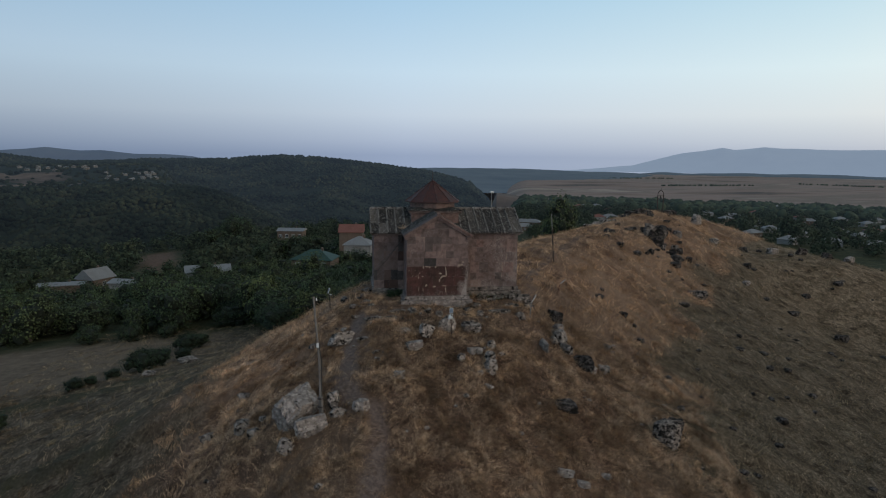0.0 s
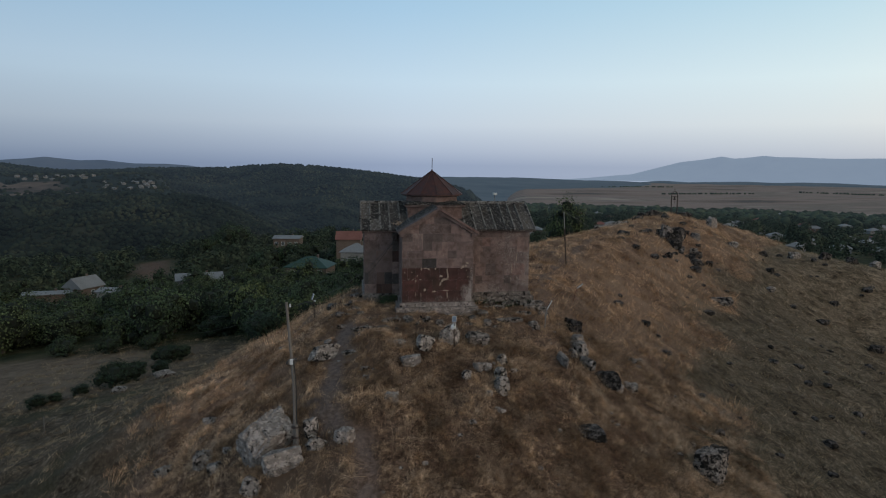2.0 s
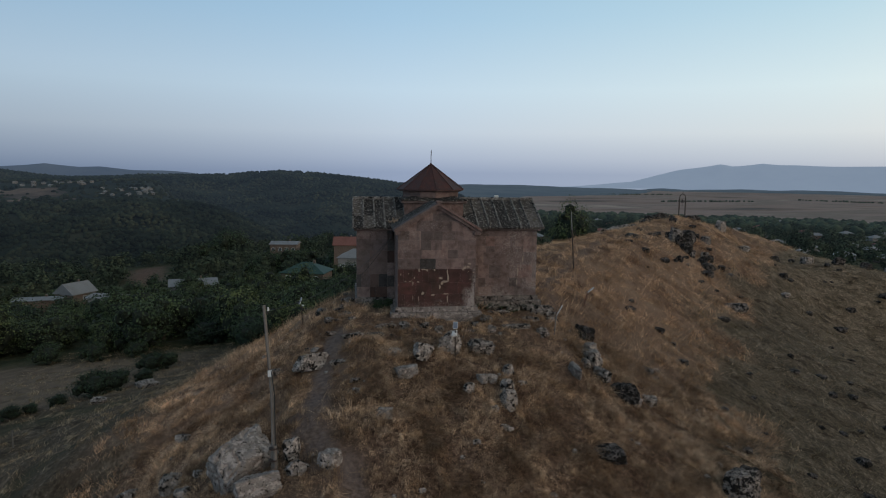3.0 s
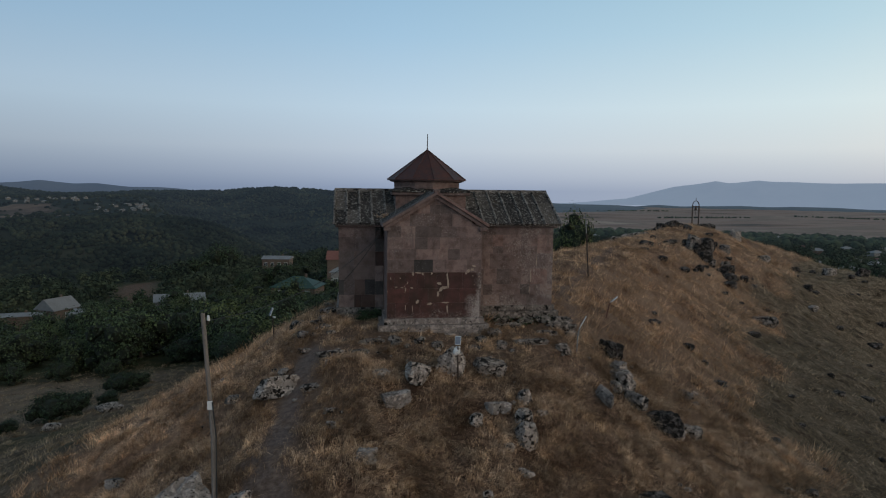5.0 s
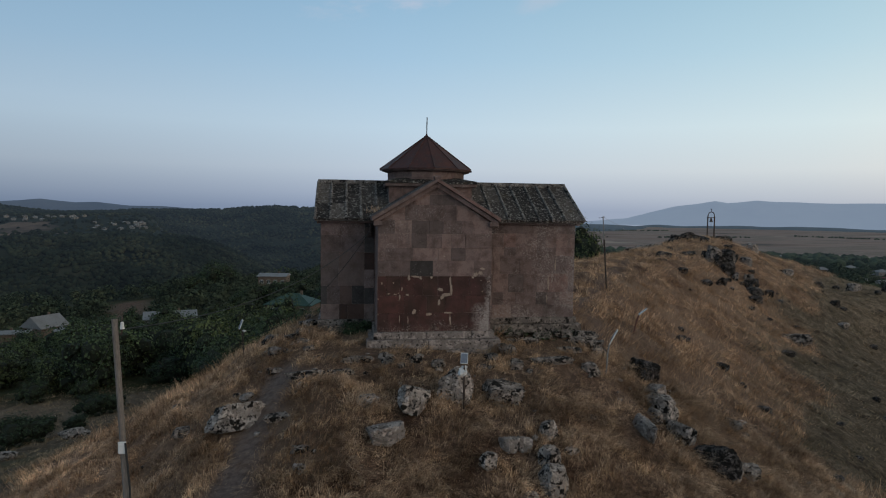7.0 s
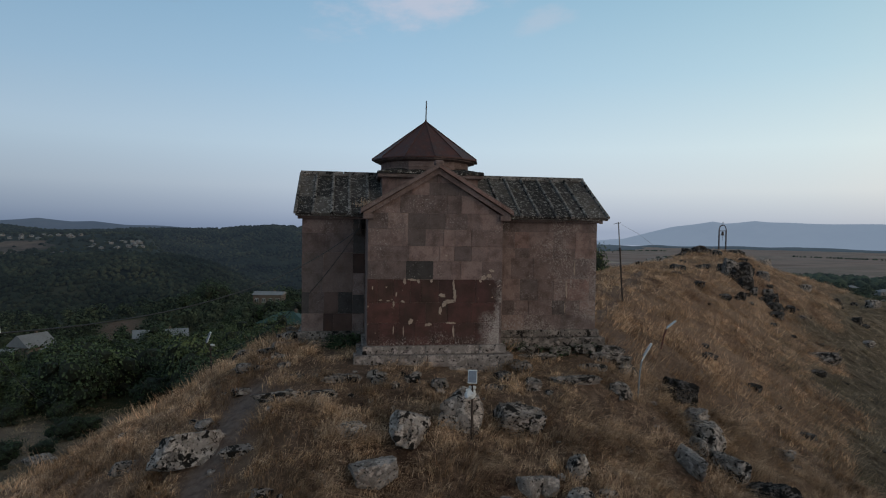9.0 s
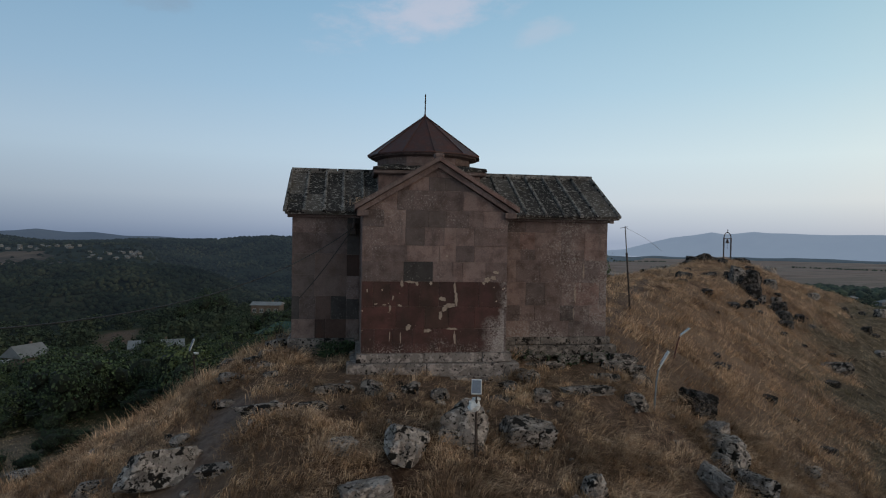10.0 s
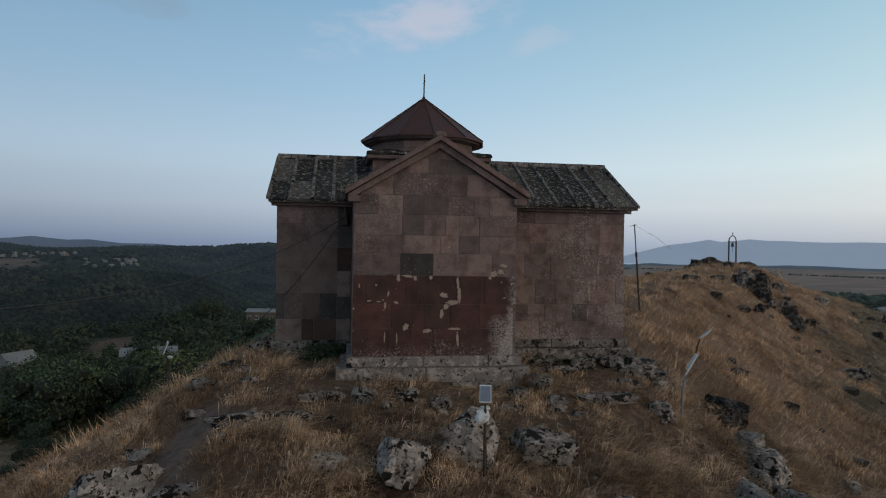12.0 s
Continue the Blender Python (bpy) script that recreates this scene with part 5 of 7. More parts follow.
for k, (x, y, w, d, h, a) in enumerate(((13.1, -12.9, 1.9, 1.4, 2.0, 20), (13.9, -12.0, 1.3, 1.2, 1.9, 0), (6.45, -13.4, 1.5, 1.0, 0.8, -30), (32.5, 19.2, 2.4, 1.3, 1.3, -35), (16.5, -8.0, 0.6, 0.5, 0.4, 0))):
    rock(x, y, w, d, h, a, LEDGEROCK if k in (0, 3) else DARKROCK, SPOT if k in (0, 3) else DARK, 80 + k, 0.25)
for k, (x, y, w, d, h, a) in enumerate(((5.1, -17.5, 1.2, 0.6, 0.5, -30), (6.0, -17.9, 0.9, 0.5, 0.4, -20), (7.7, -16.6, 0.7, 0.3, 0.4, -40), (3.1, -16.0, 0.3, 0.25, 0.2, 0), (-2.2, -17.2, 0.3, 0.25, 0.2, 0))):
    rock(x, y, w, d, h, a, CLEANROCK, PALE, 90 + k, 0.2)
# the crag below the bell: a broken mass, and blocks strewn down from it
rc = random.Random(47)
for k, (x, y, w, h, n) in enumerate(((31.2, 29.6, 1.7, 2.2, 4), (32.6, 29.9, 1.8, 2.6, 5), (31.9, 28.2, 1.4, 1.6, 4), (33.6, 31.2, 1.7, 1.7, 3), (34.2, 28.6, 1.2, 1.2, 3), (33.3, 27.3, 1.2, 1.0, 3), (29.4, 25.0, 1.3, 0.8, 3), (35.6, 27.4, 1.0, 0.9, 2), (36.8, 33.2, 1.3, 1.1, 3))):
    for j in range(n):
        f = 1.0 if j == 0 else rc.uniform(0.4, 0.75)
        rock(x + (0 if j == 0 else rc.uniform(-1.1, 1.1)), y + (0 if j == 0 else rc.uniform(-1.0, 0.8)), w * f, w * f * rc.uniform(0.6, 0.9), h * f, rc.uniform(-60, 60), DARKROCK if (j + k) % 4 else LEDGEROCK, "black lichened rock of the crag below the bell", 400 + 10 * k + j, 0.2, rc.uniform(-14, 14))
for k, (x, y, w, d, h, a) in enumerate(((41.6, 45.8, 1.9, 1.5, 1.2, 0), (42.7, 46.4, 1.3, 1.2, 1.3, 20), (40.6, 46.3, 1.1, 1.0, 0.7, 40), (34.0, 42.2, 1.7, 1.3, 1.0, 20), (35.4, 43.0, 2.0, 1.4, 1.3, -10), (36.8, 43.6, 1.5, 1.2, 0.9, 30), (33.0, 41.4, 1.2, 1.0, 0.6, 10),
                                        (37.9, 44.0, 1.2, 1.0, 0.6, -20), (28.5, 37.5, 1.9, 1.2, 0.7, 10), (49.2, 51.2, 1.7, 1.6, 2.3, 12), (29.9, 38.2, 1.1, 0.9, 0.5, 50), (24.6, 33.5, 1.8, 1.0, 0.6, 20), (26.2, 34.8, 1.6, 1.0, 0.7, 0))):
    rock(x, y, w, d, h, a, DARKROCK if k < 8 else ROCK, "blocky rock on the skyline of the ridge", 120 + k, 0.2, 8 if k % 2 else -9)
for k, (x, y, w, d, h, a) in enumerate(((44.5, 37.5, 1.6, 1.2, 1.1, 0), (47.6, 33.8, 1.4, 1.1, 1.0, 20), (52.5, 42.8, 1.7, 1.3, 1.3, 0), (57.5, 42.9, 1.9, 1.4, 1.5, 10), (62.5, 43.2, 2.0, 1.5, 1.6, 0), (66.5, 42.6, 1.6, 1.2, 1.3, 0),
                                        (71, 43.5, 2.1, 1.6, 1.6, 10), (48.2, 24.5, 1.5, 1.2, 0.8, 0), (54, 30, 1.4, 1.0, 0.8, 0), (44, 28, 1.2, 0.9, 0.7, 0), (51.8, 20.2, 2.0, 1.5, 1.2, 0), (61, 33, 1.4, 1.0, 0.8, 0))):
    rock(x, y, w, d, h, a, DARKROCK if k % 3 else ROCK, "rounded dark rock on the east spur", 140 + k, 0.2)
# broken footing stones under the corner of the east arm
for k, (x, y, w, d, h, a) in enumerate(((5.5, -2.85, 1.0, 0.6, 0.42, 4), (6.25, -2.95, 0.9, 0.7, 0.5, -8), (6.55, -3.35, 1.0, 0.6, 0.42, 6), (5.9, -3.4, 0.9, 0.5, 0.34, 0), (6.75, -2.6, 0.6, 0.9, 0.4, 12), (4.6, -2.85, 0.9, 0.5, 0.34, 0), (3.4, -2.85, 1.1, 0.45, 0.3, 3), (2.3, -5.3, 0.5, 0.6, 0.5, 0), (2.45, -5.75, 0.7, 0.5, 0.5, 14))):
    rock(x, y, w, d, h, a, LEDGEROCK, "broken footing stone under the church wall", 200 + k, 0.22)
# bedrock ledges and fallen foundation stones before the church
for k, (x, y, w, d, h, a) in enumerate(((-3.1, -6.45, 1.25, 0.45, 0.34, 3), (-2.0, -6.6, 0.5, 0.4, 0.3, -5), (-1.0, -6.5, 0.55, 0.35, 0.36, 0), (-0.3, -6.75, 0.62, 0.45, 0.5, 0), (1.75, -6.0, 0.55, 0.5, 0.4, 10), (2.5, -6.8, 0.55, 0.5, 0.6, 0),
                                        (3.9, -6.4, 1.7, 0.5, 0.3, 2), (5.4, -6.2, 0.75, 0.6, 0.6, 20), (6.2, -3.2, 1.2, 0.8, 0.5, 0), (6.6, -3.8, 0.9, 0.7, 0.5, 15), (5.2, -4.4, 1.1, 0.5, 0.36, 0), (3.6, -3.4, 1.5, 0.5, 0.3, 0))):
    rock(x, y, w, d, h, a, LEDGEROCK, "flat lichened foundation stone before the church", 160 + k, 0.06)
for k, (x, y, w, d, h, a) in enumerate(((-4.6, -7.8, 1.5, 0.5, 0.3, 12), (-3.6, -7.5, 1.0, 0.4, 0.26, 8), (-5.7, -6.4, 0.9, 0.5, 0.26, 20), (-4.7, -5.4, 0.5, 0.3, 0.24, 10), (-5.0, -4.4, 0.7, 0.4, 0.26, 0), (-5.3, -3.4, 0.9, 0.5, 0.34, 30),
                                        (-5.3, -9.6, 1.1, 0.5, 0.22, 20), (-4.6, -11.5, 0.5, 0.4, 0.25, 0), (-8.3, -7.9, 0.9, 0.5, 0.34, 25), (-4.3, -6.2, 0.5, 0.35, 0.22, 0), (-4.95, -2.85, 0.9, 0.7, 0.4, 0))):
    rock(x, y, w, d, h, a, LEDGEROCK, "low bedrock ledge showing through dry grass", 180 + k, 0.02)


def small_stones(name, count, xs, ys, sizes, material, label, seed, keep):
    """Loose stones too many to name: rough little blocks, joined."""
    r = np.random.RandomState(seed)
    x, y = r.uniform(*xs, count), r.uniform(*ys, count)
    ok = keep(x, y)
    x, y = x[ok], y[ok]
    bm = bmesh.new()
    bmesh.ops.create_icosphere(bm, subdivisions=2, radius=0.5)
    unit = np.array([v.co[:] for v in bm.verts])
    tris = [[v.index for v in f.verts] for f in bm.faces]
    bm.free()
    unit = np.sign(unit) * np.abs(unit) ** 0.75
    verts, faces = [], []
    for k in range(len(x)):
        s = r.uniform(*sizes) * r.uniform(0.6, 1.5)
        a = r.uniform(0, 6.283)
        v = unit * (1 + r.normal(scale=0.10, size=(len(unit), 1))) * (s * r.uniform(0.8, 1.5), s, s * r.uniform(0.45, 0.85))
        v = np.stack([v[:, 0] * math.cos(a) - v[:, 1] * math.sin(a), v[:, 0] * math.sin(a) + v[:, 1] * math.cos(a), v[:, 2]], 1)
        n = len(verts)
        verts += (v + (x[k], y[k], gz(x[k], y[k]) + 0.1 * s)).tolist()
        faces += [[n + j for j in t] for t in tris]
    tagged(new(name, mesh_of(name, verts, faces, material)), label, "stones", kind="stuff")


off_church = lambda x, y: ~((x > -5) & (x < 6.6) & (np.abs(y) < 5.8))  # noqa: E731
small_stones("loose_stones", 110, (-16, 18), (-22, -3), (0.08, 0.24), ROCK, "small loose stones in dry grass", 301, off_church)
# dark stones added over the east flank as its dark hollows and stone shadows
small_stones("scattered_stones", 150, (14, 78), (-16, 46), (0.2, 0.6), DARKROCK, "small dark stones added for the dark hollows and stone shadows of the east flank", 302, lambda x, y: -nearest(CREST, x, y)[2] > 5)
small_stones("ledge_stones", 28, (24, 40), (22, 44), (0.3, 0.9), DARKROCK, "broken dark stones round the crag", 303, lambda x, y: np.abs(nearest(CREST, x, y)[2]) < 9)
small_stones("ledge_stones", 70, (-7.2, 7), (-8.6, -5.9), (0.1, 0.28), LEDGEROCK, "broken bedrock and rubble before the church", 304, lambda x, y: ripple(x, y, 2.0, 19) > 0.1)
small_stones("ledge_stones", 40, (-6.6, -4.8), (-6, 1.5), (0.12, 0.4), LEDGEROCK, "broken bedrock beside the church", 305, lambda x, y: ripple(x, y, 2.0, 20) > 0.0)


# ---- solar lamps, poles, bell ----
def solar_lamp(x, y, height, turn, lean, post_material, label, head_up=52):
    """A post with a lamp head and a small tilted solar panel; turn: where the lamp faces."""
    ob = thing("solar_lamp", pose(x, y, gz(x, y) - 0.05, lean, lean * 0.3, turn), label, "lamp", "solar lamps round the church")
    part("post", rod(bmesh.new(), [(0, 0, -0.3), (0, 0, height)], 0.028, 8), post_material, ob)
    arm = part("bracket", rod(bmesh.new(), [(0, 0, height - 0.08), (0, 0.02, height + 0.04), (0, 0.16, height + 0.12)], 0.018, 6), DARKMETAL, ob)
    part("clamp", box(bmesh.new(), -0.045, 0.045, -0.045, 0.045, height - 0.16, height - 0.08, 0.01), DARKMETAL, arm)
    tilt = pose(0, 0.05, height + 0.3, -head_up, 0, 0)
    body = part("panel_frame", box(bmesh.new(), -0.11, 0.11, -0.20, 0.20, -0.018, 0.012, 0.006, tilt), WHITEMETAL, ob, "white plastic housing")
    part("solar_cells", box(bmesh.new(), -0.095, 0.095, -0.16, 0.185, 0.013, 0.019, 0.0, tilt), PANEL, body, "dark solar cells under glass")
    head = part("lamp_head", box(bmesh.new(), -0.11, 0.05, -0.12, 0.0, height - 0.02, height + 0.04, 0.012, pose(0, 0, 0, 0, 0, 25)), WHITEMETAL, ob, "white lamp head with its lens downwards")
    part("lens", box(bmesh.new(), -0.10, 0.04, -0.11, -0.02, height - 0.03, height - 0.0205, 0.0, pose(0, 0, 0, 0, 0, 25)), GREYMETAL, head)
    part("stay", rod(bmesh.new(), [(-0.06, -0.02, -0.2), (-0.01, 0.0, height * 0.75)], 0.012, 6), post_material, ob)
    return ob


lamp = solar_lamp(0.10, -9.72, 1.30, 168, 0, DARKMETAL, "solar lamp on a thin rusty post before a boulder", 40)
bag = bmesh.new()
bmesh.ops.create_icosphere(bag, subdivisions=3, radius=0.13)
for v in bag.verts:
    v.co *= 1 + 0.55 * noise.noise(v.co * 11) + 0.3 * noise.noise(v.co * 27)
    v.co.z = v.co.z * 0.9 + 1.17 + 0.05 * v.co.x
    v.co.x += 0.07
part("plastic_bag", bag, WHITEMETAL, lamp, "crumpled white plastic bag tied below the panel")
ROCK_SPOTS.append((-7.6, -1.6, 0.7))
solar_lamp(-7.6, -1.25, 1.1, 112, -3, DARKMETAL, "solar lamp on a dark post at the edge of the slope", 66)


def flood_lamp(x, y, height, lean, arm, post_material, label):
    """A bent post that carries a slim white lamp on a slanting arm."""
    ob = thing("solar_lamp", pose(x, y, gz(x, y) - 0.05, 0, lean, 0), label, "lamp", "solar lamps round the church")
    part("post", rod(bmesh.new(), [(0, 0, -0.3), (0, 0, height * 0.7), (0.04, 0, height)], 0.03, 8), post_material, ob)
    top = Vector((0.04, 0, height))
    tip = top + Vector(arm)
    part("bracket", rod(bmesh.new(), [top, tip], 0.02, 6), WHITEMETAL, ob)
    along = Vector(arm).normalized()
    m = Matrix.Translation(tip) @ along.to_track_quat("Y", "Z").to_matrix().to_4x4()
    head = part("lamp_head", box(bmesh.new(), -0.09, 0.09, -0.32, 0.16, 0.0, 0.045, 0.012, m), WHITEMETAL, ob, "slim white lamp head")
    part("solar_cells", box(bmesh.new(), -0.075, 0.075, -0.3, 0.14, 0.046, 0.052, 0.0, m), PANEL, head)
    part("lens", box(bmesh.new(), -0.07, 0.07, -0.05, 0.12, -0.008, -0.001, 0.0, m), GREYMETAL, head)
    return ob


flood_lamp(6.2, -5.7, 1.25, 3, (0.20, -0.05, 0.42), GREYMETAL, "slim solar lamp on a bent grey post in dry grass")
flood_lamp(10.15, 0.7, 0.95, 12, (0.22, -0.05, 0.28), REDPOST, "slim solar lamp on a red-brown leaning post")


def wooden_pole():
    base = Vector((-7.55, -15.8, gz(-7.55, -15.8) - 0.3))
    tip = Vector((-7.92, -15.2, 2.66))
    ob = thing("utility_pole", Matrix.Translation(base), "leaning weathered wooden pole spliced to a stub among boulders", "pole")
    knee = Vector((0.0, 0.05, 1.75))
    up = tip - base
    part("stub", rod(bmesh.new(), [(0.03, 0.0, 0), (0.0, 0.04, 1.5)], 0.085, 10, 0.075), WOOD, ob, "dark short stub post")
    part("pole", rod(bmesh.new(), [(-0.10, 0.1, 0.55), knee + Vector((-0.07, 0.1, 0)), Vector((-0.10, 0.3, up.z - 3.4)), up], 0.07, 12, 0.058), WOOD, ob)
    for z in (0.9, 1.35):
        bm = bmesh.new()
        rod(bm, [(-0.06, 0.06, z), (-0.06, 0.06, z + 0.05)], 0.16, 12)
        part("wire_binding", bm, DARKMETAL, ob)
    part("notice_plate", box(bmesh.new(), -0.24, -0.09, 0.28, 0.32, up.z - 2.62, up.z - 2.38, 0.01), WHITEMETAL, ob, "small white plate fixed to the pole")
    part("wire", rod(bmesh.new(), [(0.02, 0.02, 1.4), (0.0, 0.2, up.z - 3.3), (-0.10, 0.28, up.z - 2.4)], 0.022, 6), BLACK, ob, "black cable down the pole")
    hook = part("insulator_hook", rod(bmesh.new(), [up + Vector((0, 0, -0.32)), up + Vector((0.13, -0.02, -0.3)), up + Vector((0.15, -0.02, -0.18))], 0.02, 6), DARKMETAL, ob)
    part("insulator", rod(bmesh.new(), [up + Vector((0.15, -0.02, -0.2)), up + Vector((0.15, -0.02, -0.06))], 0.045, 8, 0.03), WHITEMETAL, hook, "white ceramic insulator")
    return ob


wooden_pole()


def steel_pole():
    x, y = 13.2, 11.6
    ob = thing("thin_pole", pose(x, y, gz(x, y) - 0.2, 0, -4.5, 0), "tall thin leaning steel pole in dry grass", "pole")
    part("lower_tube", rod(bmesh.new(), [(0, 0, 0), (0, 0, 3.4)], 0.05, 8), DARKMETAL, ob)
    part("upper_tube", rod(bmesh.new(), [(0, 0, 3.3), (0, 0, 4.95)], 0.035, 8), GREYMETAL, ob)
    part("collar", rod(bmesh.new(), [(0, 0, 3.2), (0, 0, 3.45)], 0.065, 8), DARKMETAL, ob)
    part("crossbar", rod(bmesh.new(), [(-0.28, 0, 4.86), (0.14, 0, 4.92)], 0.015, 6), DARKMETAL, ob)
    part("stay_wire", rod(bmesh.new(), [(0, 0, 4.9), (1.3, 0.3, 4.2), (2.4, 0.6, 3.4)], 0.008, 4), GREYMETAL, ob)


steel_pole()


def bell_frame():
    x, y = 40.9, 47.0
    ob = thing("bell_frame", pose(x, y, gz(x, y) - 0.15, 0, 0, 12), "steel arch with a small bell on the rocky ridge", "bell")
    for s in (-0.52, 0.52):
        part("post", box(bmesh.new(), s - 0.06, s + 0.06, -0.06, 0.06, -0.5, 3.1, 0.01), DARKMETAL, ob)
    arch = [(0.52 * math.cos(a), 0, 3.1 + 0.62 * math.sin(a)) for a in (math.pi * k / 12 for k in range(13))]
    part("arch", rod(bmesh.new(), arch, 0.055, 8), DARKMETAL, ob)
    part("crossbar", box(bmesh.new(), -0.52, 0.52, -0.04, 0.04, 2.98, 3.06), DARKMETAL, ob)
    bell = part("bell", ring_profile([(0.02, 2.96), (0.10, 2.92), (0.13, 2.75), (0.17, 2.58), (0.24, 2.50), (0.22, 2.49), (0.14, 2.55)]), DARKMETAL, ob, "small dark bronze bell")
    part("clapper", rod(bmesh.new(), [(0, 0, 2.8), (0, 0, 1.9)], 0.015, 6), DARKMETAL, bell)
    cr = part("cross", rod(bmesh.new(), [(0, 0, 3.7), (0, 0, 4.12)], 0.025, 6), DARKMETAL, ob)
    part("cross_arm", rod(bmesh.new(), [(-0.12, 0, 3.98), (0.12, 0, 3.98)], 0.02, 6), DARKMETAL, cr)


def ring_profile(profile, sides=16):
    bm = bmesh.new()
    rings = [[bm.verts.new((r * math.cos(2 * math.pi * k / sides), r * math.sin(2 * math.pi * k / sides), z)) for k in range(sides)] for r, z in profile]
    for a, b in zip(rings[:-1], rings[1:]):
        for k in range(sides):
            bm.faces.new((a[k], a[(k + 1) % sides], b[(k + 1) % sides], b[k]))
    return bm


bell_frame()


def cable(a, b, sag, label, thick=0.012):
    a, b = Vector(a), Vector(b)
    pts = [a.lerp(b, t) - Vector((0, 0, sag * 4 * t * (1 - t))) for t in (k / 18 for k in range(19))]
    bm = rod(bmesh.new(), pts, thick, 6)
    me = bpy.data.meshes.new("cable")
    bm.to_mesh(me)
    bm.free()
    me.materials.append(BLACK)
    tagged(new("cable", me), label, "cable", "cables to the church")


cable((-2.52, -3.0, 4.02), (-7.8, -15.2, 2.45), 0.68, "black cable sagging between the church eaves and a pole")
cable((-7.92, -15.2, 2.3), (-66.0, 133.0, -24.0), 5.0, "black cable running from a pole down into the valley", 0.006)
cable((-2.55, -2.95, 4.0), (-7.6, -1.25, gz(-7.6, -1.25) + 0.8), 0.9, "black cable running down from the church to a solar lamp")
for x, y in ((-33.5, 7.5), (-29.0, 9.5), (-37, 5.0)):
    ob = thing("fence_post", pose(x, y, gz(x, y), 3, 2, 0), "short weathered wooden fence post", "post", "fence posts by the field")
    part("post", rod(bmesh.new(), [(0, 0, -0.2), (0, 0, 1.35)], 0.06, 8, 0.05), WOOD, ob)
# pole with a street light behind the church
ob = thing("street_lamp", pose(16.5, 57.0, gz(16.5, 57.0)), "grey street lamp pole behind the hill", "lamp")
pz = 4.0 - gz(16.5, 57.0)
part("pole", rod(bmesh.new(), [(0, 0, -0.2), (0, 0, pz)], 0.09, 8, 0.06), GREYMETAL, ob)
part("lamp_head", box(bmesh.new(), -0.3, 0.3, -0.5, 0.1, pz, pz + 0.35, 0.06), WHITEMETAL, ob, "pale lamp head")


# ---- trees ----
def crown_mesh(name, material, seed, lobes, leaves, leaf, tall=1.0):
    """Leaf sprays in uneven lobes about a unit crown, 1 across and tall high, its foot at 0."""
    r = np.random.RandomState(seed)
    turn, rise = r.uniform(0, 6.283, lobes), np.arcsin(r.uniform(-0.6, 1.0, lobes))
    deep = r.uniform(0.55, 1.0, lobes) * r.uniform(0.85, 1.15, lobes)
    centres = np.stack([0.36 * deep * np.cos(rise) * np.cos(turn), 0.36 * deep * np.cos(rise) * np.sin(turn), tall * (0.36 + 0.42 * deep * np.sin(rise))], 1)
    radius = r.uniform(0.11, 0.21, lobes)
    pick = r.choice(lobes, leaves, p=radius ** 2 / (radius ** 2).sum())
    way = r.normal(size=(leaves, 3))
    way[:, 2] = np.abs(way[:, 2]) * np.sign(r.uniform(-0.35, 1, leaves))
    way /= np.linalg.norm(way, axis=1, keepdims=True)
    out = r.uniform(0.5, 1.0, leaves) ** 0.5 + np.abs(r.normal(scale=0.24, size=leaves))
    p = centres[pick] + way * (radius[pick] * out)[:, None]
    p[:, 2] = np.maximum(p[:, 2], 0.02 * tall)
    tilt = way + r.normal(scale=0.45, size=(leaves, 3)) + 0.35 * (p - (0, 0, 0.3 * tall)) / 0.4
    tilt /= np.linalg.norm(tilt, axis=1, keepdims=True)
    side = np.cross(tilt, r.normal(size=(leaves, 3)))
    side /= np.linalg.norm(side, axis=1, keepdims=True)
    up = np.cross(tilt, side)
    s = leaf * r.uniform(0.5, 1.4, (leaves, 1))
    quad = np.stack([p - side * s * 0.62, p - up * s * 0.45 + tilt * s * 0.12, p + side * s * 0.62, p + up * s * 0.45 + tilt * s * 0.12], 1).reshape(-1, 3)
    # solid cores keep light out; their dark colour paints the shade between leaves
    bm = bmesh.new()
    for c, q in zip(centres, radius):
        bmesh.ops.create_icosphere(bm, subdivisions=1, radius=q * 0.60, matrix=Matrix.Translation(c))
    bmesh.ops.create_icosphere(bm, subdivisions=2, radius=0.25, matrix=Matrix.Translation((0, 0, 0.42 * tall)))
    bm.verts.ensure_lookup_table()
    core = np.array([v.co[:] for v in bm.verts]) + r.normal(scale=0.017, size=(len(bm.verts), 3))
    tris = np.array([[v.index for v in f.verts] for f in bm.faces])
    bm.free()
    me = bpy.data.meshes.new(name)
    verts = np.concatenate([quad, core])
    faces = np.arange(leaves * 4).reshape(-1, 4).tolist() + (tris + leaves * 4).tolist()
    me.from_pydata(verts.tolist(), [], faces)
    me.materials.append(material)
    me.materials.append(CROWNSHADE)
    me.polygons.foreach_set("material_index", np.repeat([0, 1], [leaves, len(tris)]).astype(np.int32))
    me.update()
    return me


def quick_mesh(name, verts, faces, material):
    """A mesh from arrays; all faces have the same number of corners."""
    me = bpy.data.meshes.new(name)
    n, k = faces.shape
    me.vertices.add(len(verts))
    me.vertices.foreach_set("co", np.ascontiguousarray(verts, np.float32).ravel())
    me.loops.add(n * k)
    me.loops.foreach_set("vertex_index", np.ascontiguousarray(faces, np.int32).ravel())
    me.polygons.add(n)
    me.polygons.foreach_set("loop_start", np.arange(0, n * k, k, dtype=np.int32))
    me.materials.append(material)
    me.update(calc_edges=True)
    me.validate()
    return me


